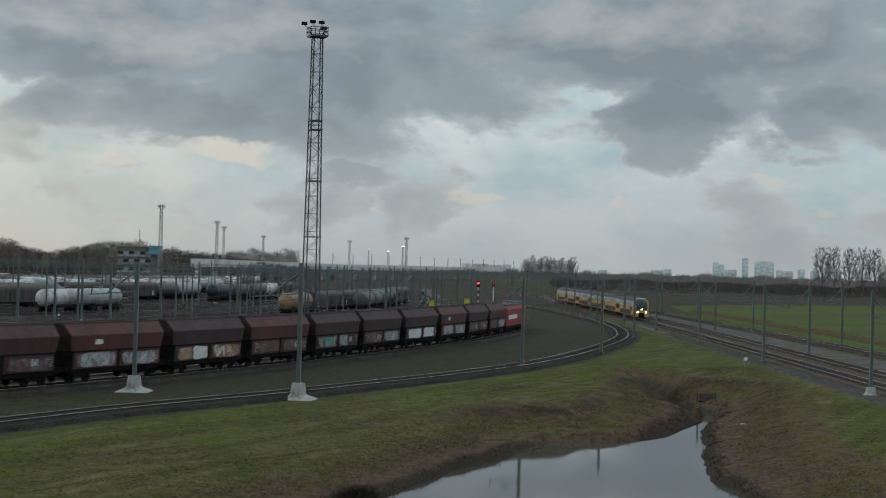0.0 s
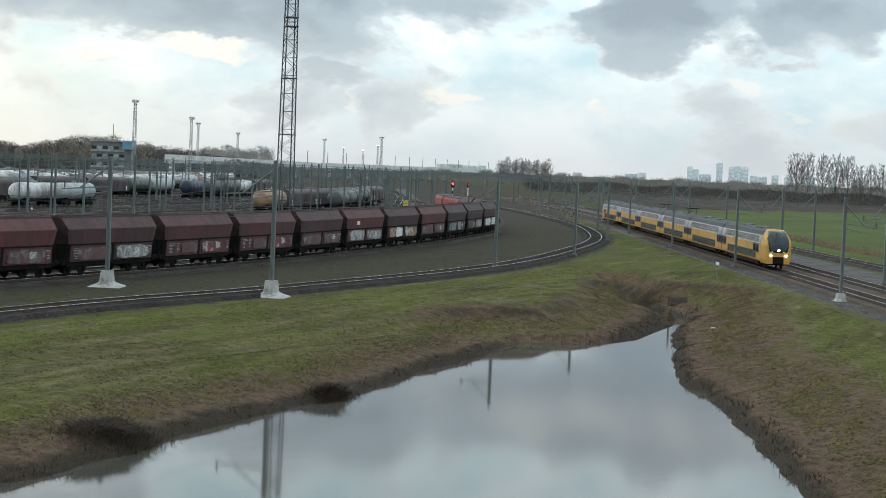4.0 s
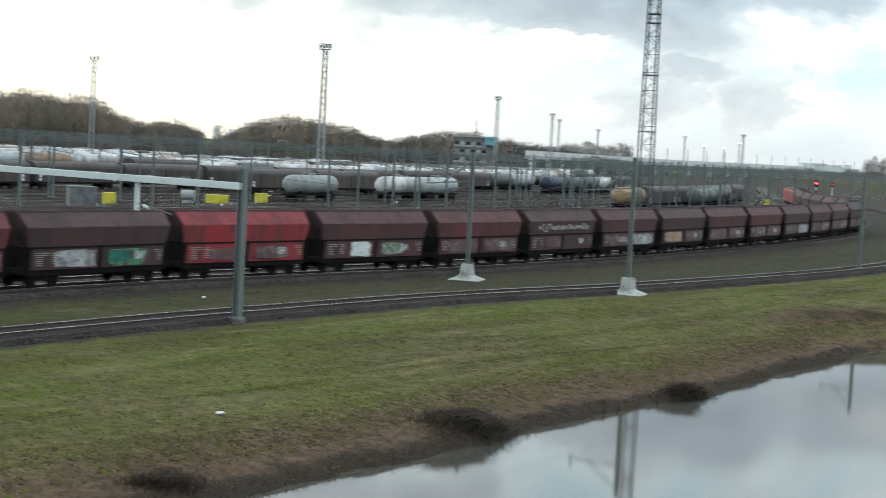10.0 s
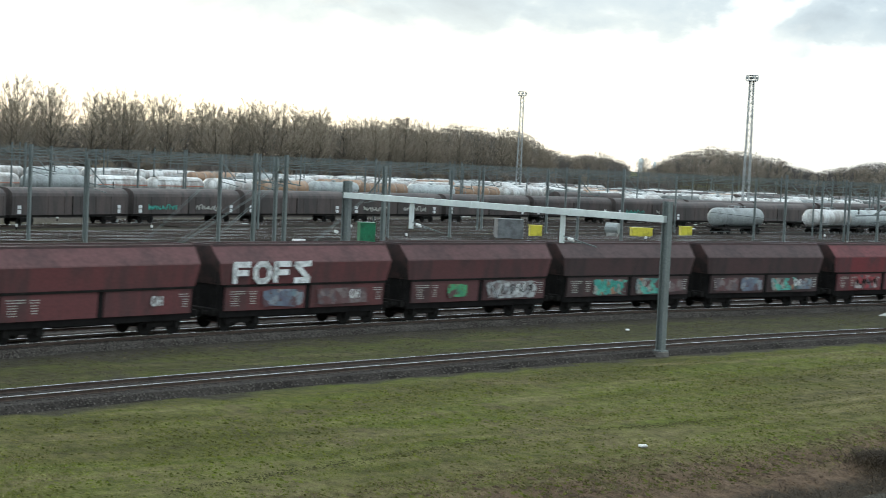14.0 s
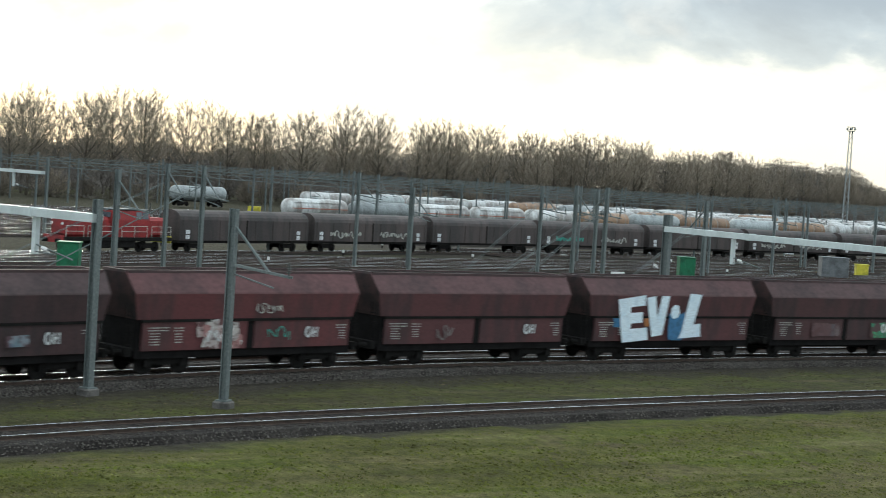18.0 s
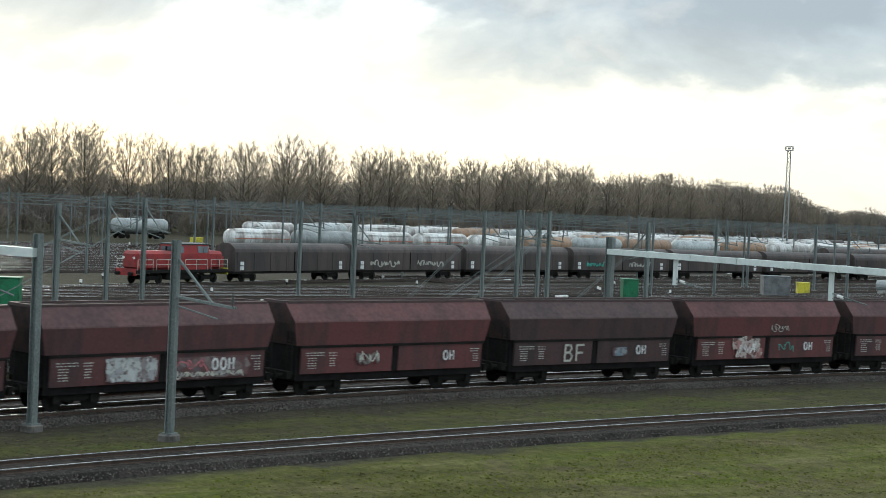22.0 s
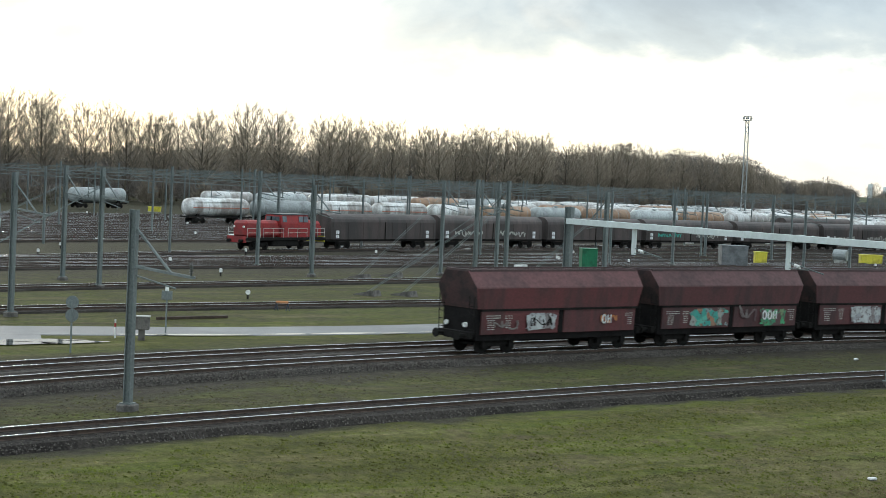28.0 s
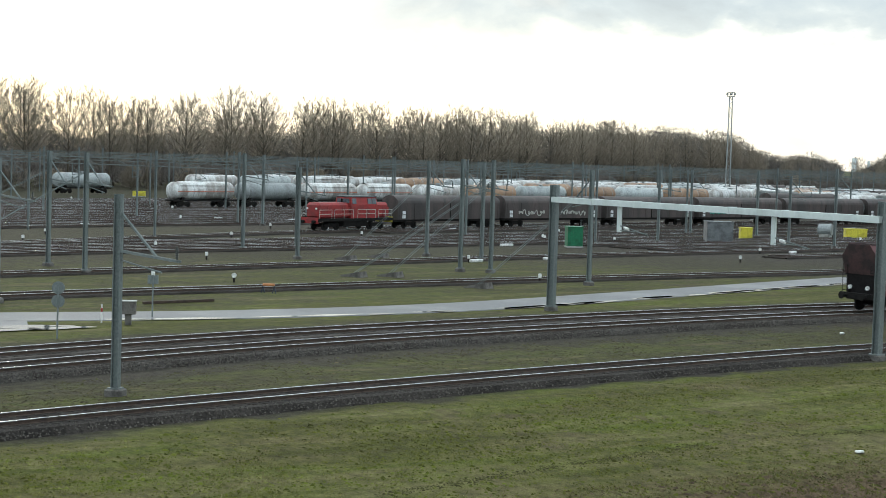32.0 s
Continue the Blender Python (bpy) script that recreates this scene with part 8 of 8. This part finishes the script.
def lumps(name, n, place, wide, high, mat, label):
    """Low irregular tussocks or clods, each a five-sided mound."""
    v, f = [], []
    rng = random.Random(hash_of(name))
    k = 0
    while k < n:
        q = place(rng)
        if q is None:
            continue
        x, y, z, s = q
        k += 1
        r, h, a = wide * s * rng.uniform(0.5, 1.3), high * s * rng.uniform(0.4, 1.3), rng.uniform(0, 6.3)
        i = len(v)
        for c in range(5):
            e = r * rng.uniform(0.7, 1.25)
            v.append((x + e * math.cos(a + c * 1.2566), y + e * math.sin(a + c * 1.2566), z - 0.03))
        v.append((x + rng.uniform(-0.3, 0.3) * r, y + rng.uniform(-0.3, 0.3) * r, z + h))
        f += [(i + c, i + (c + 1) % 5, i + 5) for c in range(5)]
    return tagged(raw(name, v, f, mat), label, "grass", kind="stuff")


def mottled(name, stops):
    """Tussocks differ one by one."""
    m = bpy.data.materials.new(name)
    m.use_nodes = True
    nt = m.node_tree
    b = nt.nodes["Principled BSDF"]
    b.inputs["Roughness"].default_value, b.inputs["Specular IOR Level"].default_value = 0.95, 0.1
    g = nt.nodes.new("ShaderNodeNewGeometry")
    r = nt.nodes.new("ShaderNodeValToRGB")
    e = r.color_ramp.elements
    e[0].color, e[1].color = (*stops[0], 1), (*stops[-1], 1)
    for i, c in enumerate(stops[1:-1]):
        e.new((i + 1) / (len(stops) - 1)).color = (*c, 1)
    nt.links.new(g.outputs["Random Per Island"], r.inputs[0])
    nt.links.new(r.outputs[0], b.inputs["Base Color"])
    return m


WEEDS = mottled("trackside weeds", [(0.028, 0.026, 0.016), (0.050, 0.047, 0.026), (0.068, 0.072, 0.022), (0.046, 0.040, 0.026), (0.110, 0.092, 0.052)])
CLOD = mottled("bank clods", [(0.046, 0.033, 0.021), (0.066, 0.047, 0.030), (0.084, 0.060, 0.038), (0.120, 0.088, 0.056), (0.064, 0.060, 0.024)])


def verge_spot(rng):
    """Between the goods track and the siding."""
    y = 30 + 170 * rng.random() ** 1.3
    a, b = np.interp(y, goods.p[:, 1], goods.p[:, 0]) + 3.2, np.interp(y, siding.p[:, 1], siding.p[:, 0]) - 3.0
    if b < a or rng.random() > (b - a) / 16:
        return None
    x = rng.uniform(a, b)
    if noise.noise((x * 0.35, y * 0.35, 3.3)) < rng.uniform(-0.5, 0.4):
        return None
    return x, y, 0.0, rng.uniform(0.5, 1.2)


lumps("grass_tussocks", 70000, lawn_spot, 0.11, 0.036, sward_pieces("grass tussocks", 0.5, 1.45), "low mottled tussocks of winter grass")
lumps("trackside_weeds", 16000, verge_spot, 0.13, 0.035, WEEDS, "low brownish weeds between the tracks")
STRAW = mottled("bleached grass", [(0.095, 0.076, 0.036), (0.150, 0.122, 0.060), (0.21, 0.175, 0.092), (0.28, 0.24, 0.14)])
RUT = mottled("rutted earth", [(0.034, 0.032, 0.014), (0.052, 0.050, 0.018), (0.070, 0.068, 0.022)])


def straw_spot(rng):
    """Bleached grass: a belt above the bank and scattered patches in the lawn."""
    q = lawn_spot(rng)
    if q is None:
        return None
    x, y, z, k = q
    d = GD[int((y - 20) / 0.5), int((x + 60) / 0.5)]
    if noise.noise((x * 0.22 + 4, y * 0.12, 1.0)) + 0.6 * noise.noise((x * 0.9, y * 0.5, 6.0)) + max(0, 1 - d / 11) * 0.9 < rng.uniform(0.25, 0.75):
        return None
    return x, y, z, k


rut_line = Line([(-29.4, 40), (-28, 46), (-26, 53.4), (-23.4, 61.2), (-21.1, 65.4), (-16.8, 77), (-13.3, 83.5), (-5.5, 98), (0, 108)])


def rut_spot(rng):
    y = rng.uniform(42, 106)
    if noise.noise((y * 0.16, 9.0, 0.0)) < rng.uniform(-0.7, 0.35):
        return None
    x = np.interp(y, rut_line.p[:, 1], rut_line.p[:, 0]) + rng.gauss(0, 0.16)
    return x, y, ground_z(x, y), rng.uniform(0.6, 1.3)


tufts("straw_grass", 38000, straw_spot, 0.07, 0.011, STRAW, "bleached straw-coloured grass in the lawn", 1.4)
lumps("wheel_rut", 3600, rut_spot, 0.10, 0.02, RUT, "dark broken wheel rut through the grass")
lumps("bank_clods", 2600, lambda r: shore(r, 2.4, 5.2), 0.2, 0.03, CLOD, "clods of earth and dry grass on the banks")
tufts("dry_bank_grass", 26000, lambda r: shore(r, 0.4, 5.5), 0.06, 0.024, DRY_BLADE, "flattened dry grass on the banks", 6.0)
tufts("waterline_stems", 1400, lambda r: shore(r, -0.2, 0.8), 0.22, 0.022, DARK_BLADE, "dark dead stems along the water's edge", 0.9)


def bramble(name, cx, cy, rx, ry, angle, canes, high, label):
    """A tangle of arching bare canes: narrow ribbons that rise, bend over and fork."""
    rng = random.Random(hash_of(name) + canes)
    v, f = [], []
    ca, sa = math.cos(radians(angle)), math.sin(radians(angle))
    for k in range(canes):
        r, a = abs(rng.gauss(0, 0.43)), rng.uniform(0, 2 * math.pi)
        u, w = rx * r * math.cos(a), ry * r * math.sin(a)
        x, y = cx + u * ca - w * sa, cy + u * sa + w * ca
        z = max(ground_z(x, y), WATER_Z) - 0.03
        h = high * (0.35 + 0.65 * (0.5 + 0.8 * noise.noise((x * 1.1, y * 1.1, 3.0)))) * rng.uniform(0.2, 1.25) * max(0.3, 1 - 0.45 * r)
        o = rng.uniform(0, 2 * math.pi)
        run = h * rng.uniform(0.5, 1.6)
        side = rng.uniform(0, math.pi)
        wd = rng.uniform(0.007, 0.015)
        i = len(v)
        for q in range(4):
            t = q / 3
            px, py = x + run * t * math.cos(o), y + run * t * math.sin(o)
            pz = z + h * (1.9 * t - 1.15 * t * t)
            e = wd * (1 - 0.75 * t)
            v += [(px - e * math.cos(side), py - e * math.sin(side), pz), (px + e * math.cos(side), py + e * math.sin(side), pz + e * 0.6)]
        f += [(i + 2 * q, i + 2 * q + 1, i + 2 * q + 3, i + 2 * q + 2) for q in range(3)]
    return tagged(raw(name, v, f, DARK_BLADE), label, "bush", kind="stuff")


bramble("dark_bramble", -12.2, 68.2, 2.9, 1.7, 62, 9500, 0.95, "dark tangle of bare bramble on the bank")
bramble("low_bramble", -4.2, 84.9, 2.4, 1.0, 60, 3600, 0.75, "low bare bramble above the water's edge")
bramble("twiggy_scrub", -19.0, 51.5, 1.9, 1.1, 60, 3000, 0.75, "bare twiggy scrub on the bank")


def reed_spot(rng):
    y = rng.uniform(90, 420)
    x = 60.5 + abs(rng.gauss(0, 2.6)) + 3 * noise.noise((y * 0.03, 1.0, 0.0))
    return x - max(0, (y - 260) * 0.012), y, 0, rng.uniform(0.4, 1.0)


tufts("reed_bed", 14000, reed_spot, 0.5, 0.07, REED, "pale strip of dry reeds along the track", 0.4)

# ---- buildings, viaduct and the town on the horizon ----
def office(az, d, w, h, floors):
    x, y = polar(az, d)
    root = thing("office_building", "flat-roofed yard office with rows of windows and a blue corner", "building", m=pose(x, y, 0, 0, 0, -az))
    bm = B(); box(bm, (0, 6, h / 2), (w, 12, h)); part("wall", bm, BRICKWALL, root)
    bm = B(); box(bm, (0, 6, h + 0.25), (w + 0.8, 12.8, 0.5)); part("roof", bm, CONCRETE, root)
    bm = B(); box(bm, (w * 0.36, 5.5, h - 1.2), (w * 0.30, 13.2, 3.4)); part("corner_block", bm, TEAL_SHEET, root, "pale blue corner block")
    for fl in range(floors):
        for c in range(6):
            bm = B(); box(bm, (-w * 0.42 + c * w * 0.125, -0.05, 2.2 + fl * (h - 1.5) / floors), (w * 0.11, 0.2, 1.3))
            win = part("window", bm, GLASS if (fl + c) % 2 else TANK_GREY, root)
            bm = B(); box(bm, (-w * 0.42 + c * w * 0.125, -0.18, 1.1 + fl * (h - 1.5) / floors), (w * 0.125, 0.3, 0.85)); part("sill", bm, CONCRETE, win)
    bm = rod(B(), (0, 6, h), (0, 6, h + 7), 0.12, 5); part("aerial", bm, STEEL_DARK, root)


TEAL_SHEET = material("pale blue sheet", (0.16, 0.34, 0.42), 0.5, scale=0.5)
office(-10.35, 690, 17.5, 14.2, 4)

root = thing("viaduct", "long pale concrete railway viaduct behind the yard", "viaduct")
a, b, c = Vector((*polar(-8.4, 830), 0)), Vector((*polar(-3.9, 1000), 0)), Vector((*polar(2.2, 1500), 0))
for p, q, n in ((a, b, 10), (b, c, 12)):
    n_v = (q - p).normalized().cross(Vector((0, 0, 1))) * 4
    lev = [(6.0, 10.2), (5.6, 9.2)] if p == a else [(5.6, 9.2), (6.2, 9.6)]
    bm = loft(B(), [[e + n_v + Vector((0, 0, z0)), e - n_v + Vector((0, 0, z0)), e - n_v + Vector((0, 0, z1)), e + n_v + Vector((0, 0, z1))] for e, (z0, z1) in zip((p, q), lev)])
    bmesh.ops.recalc_face_normals(bm, faces=bm.faces)
    part("deck", bm, VIADUCT_PALE, root)
    for k in range(n + 1):
        s = p.lerp(q, k / n)
        hz = lev[0][0] + (lev[1][0] - lev[0][0]) * k / n
        bm = B(); box(bm, (s.x, s.y, hz / 2), (2.2, 5, hz)); part("pier", bm, VIADUCT_PALE, root)
for k in range(14):
    s = b.lerp(c, k / 13)
    bm = bar(B(), (s.x, s.y, 8.9), (s.x, s.y, 16), 0.35); part("viaduct_mast", bm, STEEL, root)

rng = random.Random(5)
sky_line = [(8.95, 0.37, 0.10, 0), (9.14, 0.30, 0.10, 1), (9.92, 0.52, 0.11, 1), (10.34, 0.42, 0.12, 0), (10.52, 0.44, 0.12, 1), (10.74, 0.43, 0.14, 0), (11.05, 0.16, 0.12, 1), (11.3, 0.14, 0.2, 0), (11.75, 0.20, 0.12, 0), (12.2, 0.16, 0.16, 1),
            (12.6, 0.22, 0.1, 0), (12.9, 0.18, 0.16, 1), (7.35, 0.10, 0.3, 0), (7.0, 0.05, 0.4, 1), (9.45, 0.14, 0.4, 1), (5.2, 0.02, 0.3, 1), (1.6, 0.1, 0.5, 0), (2.0, 0.12, 0.12, 1), (0.9, 0.12, 0.9, 0), (-19.05, 0.33, 0.09, 0), (-18.6, 0.25, 0.05, 1), (13.6, 0.2, 0.12, 0), (14.4, 0.16, 0.2, 1)]
for az, el, wd, tone in sky_line:
    d = 4000 + rng.uniform(-150, 150)
    x, y = polar(az, d)
    h = 9.5 + d * math.tan(radians(el))
    w = d * radians(wd) * (1.9 if wd < 0.25 else 1.0)
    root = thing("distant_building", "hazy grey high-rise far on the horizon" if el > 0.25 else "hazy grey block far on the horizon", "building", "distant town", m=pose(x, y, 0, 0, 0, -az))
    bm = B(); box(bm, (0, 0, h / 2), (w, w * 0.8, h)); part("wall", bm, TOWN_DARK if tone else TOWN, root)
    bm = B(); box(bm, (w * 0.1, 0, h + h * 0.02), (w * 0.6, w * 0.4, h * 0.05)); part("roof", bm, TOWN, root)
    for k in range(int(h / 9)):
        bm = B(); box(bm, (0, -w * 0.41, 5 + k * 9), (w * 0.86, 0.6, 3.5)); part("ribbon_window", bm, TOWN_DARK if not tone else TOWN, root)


def tail_of_goods(t):
    return float(np.interp(t, [0, 2.5, 6, 9, 10, 13, 14, 17, 19, 23, 24, 26, 32], [81, 116.6, 165, 204.5, 218, 256.9, 268.2, 301.0, 321.1, 358.7, 367.8, 386.2, 437.7]))


def motions():
    times = [i * 0.8 for i in range(41)]
    span = np.linspace(0, 32, 200)
    smooth = np.poly1d(np.polyfit(span, [tail_of_goods(t) for t in span], 6))
    for k, w in enumerate(goods_wagons):
        walk(w, [(t, goods.stand(float(smooth(t)) + (k + 0.5) * PITCH, 8.2, RAIL_TOP)) for t in times])
    for k, w in enumerate((loco_a, loco_b)):
        walk(w, [(t, goods.stand(float(smooth(t)) + 37 * PITCH + 10.3 + k * 20.2, 12, RAIL_TOP)) for t in times])
    # the passenger train comes towards the bridge at a steady thirty-six metres a second
    back = Line([(p[0], p[1]) for p in main_line.p[::-1][::10]])
    s0 = back.near(36.5, 318.5)
    for k, w in enumerate(passenger_train):
        walk(w, [(t, back.stand(s0 + 36.0 * t - (5 - k + 0.5) * CAR, 18, RAIL_TOP)) for t in [i * 0.5 for i in range(65)]])
    s1 = shunt_line.near(-120.5, 105.8)
    for k, w in enumerate(shunting_train):
        off = 7.4 if k == 0 else 14.9 + (k - 0.5) * 21.0
        walk(w, [(t, shunt_line.stand(s1 + float(np.interp(t, [0, 19, 23, 26, 30, 32], [-79, 0, 17.4, 29.8, 44.3, 52.5])) + off, 8 if k == 0 else 14, 0.30)) for t in times])


motions()
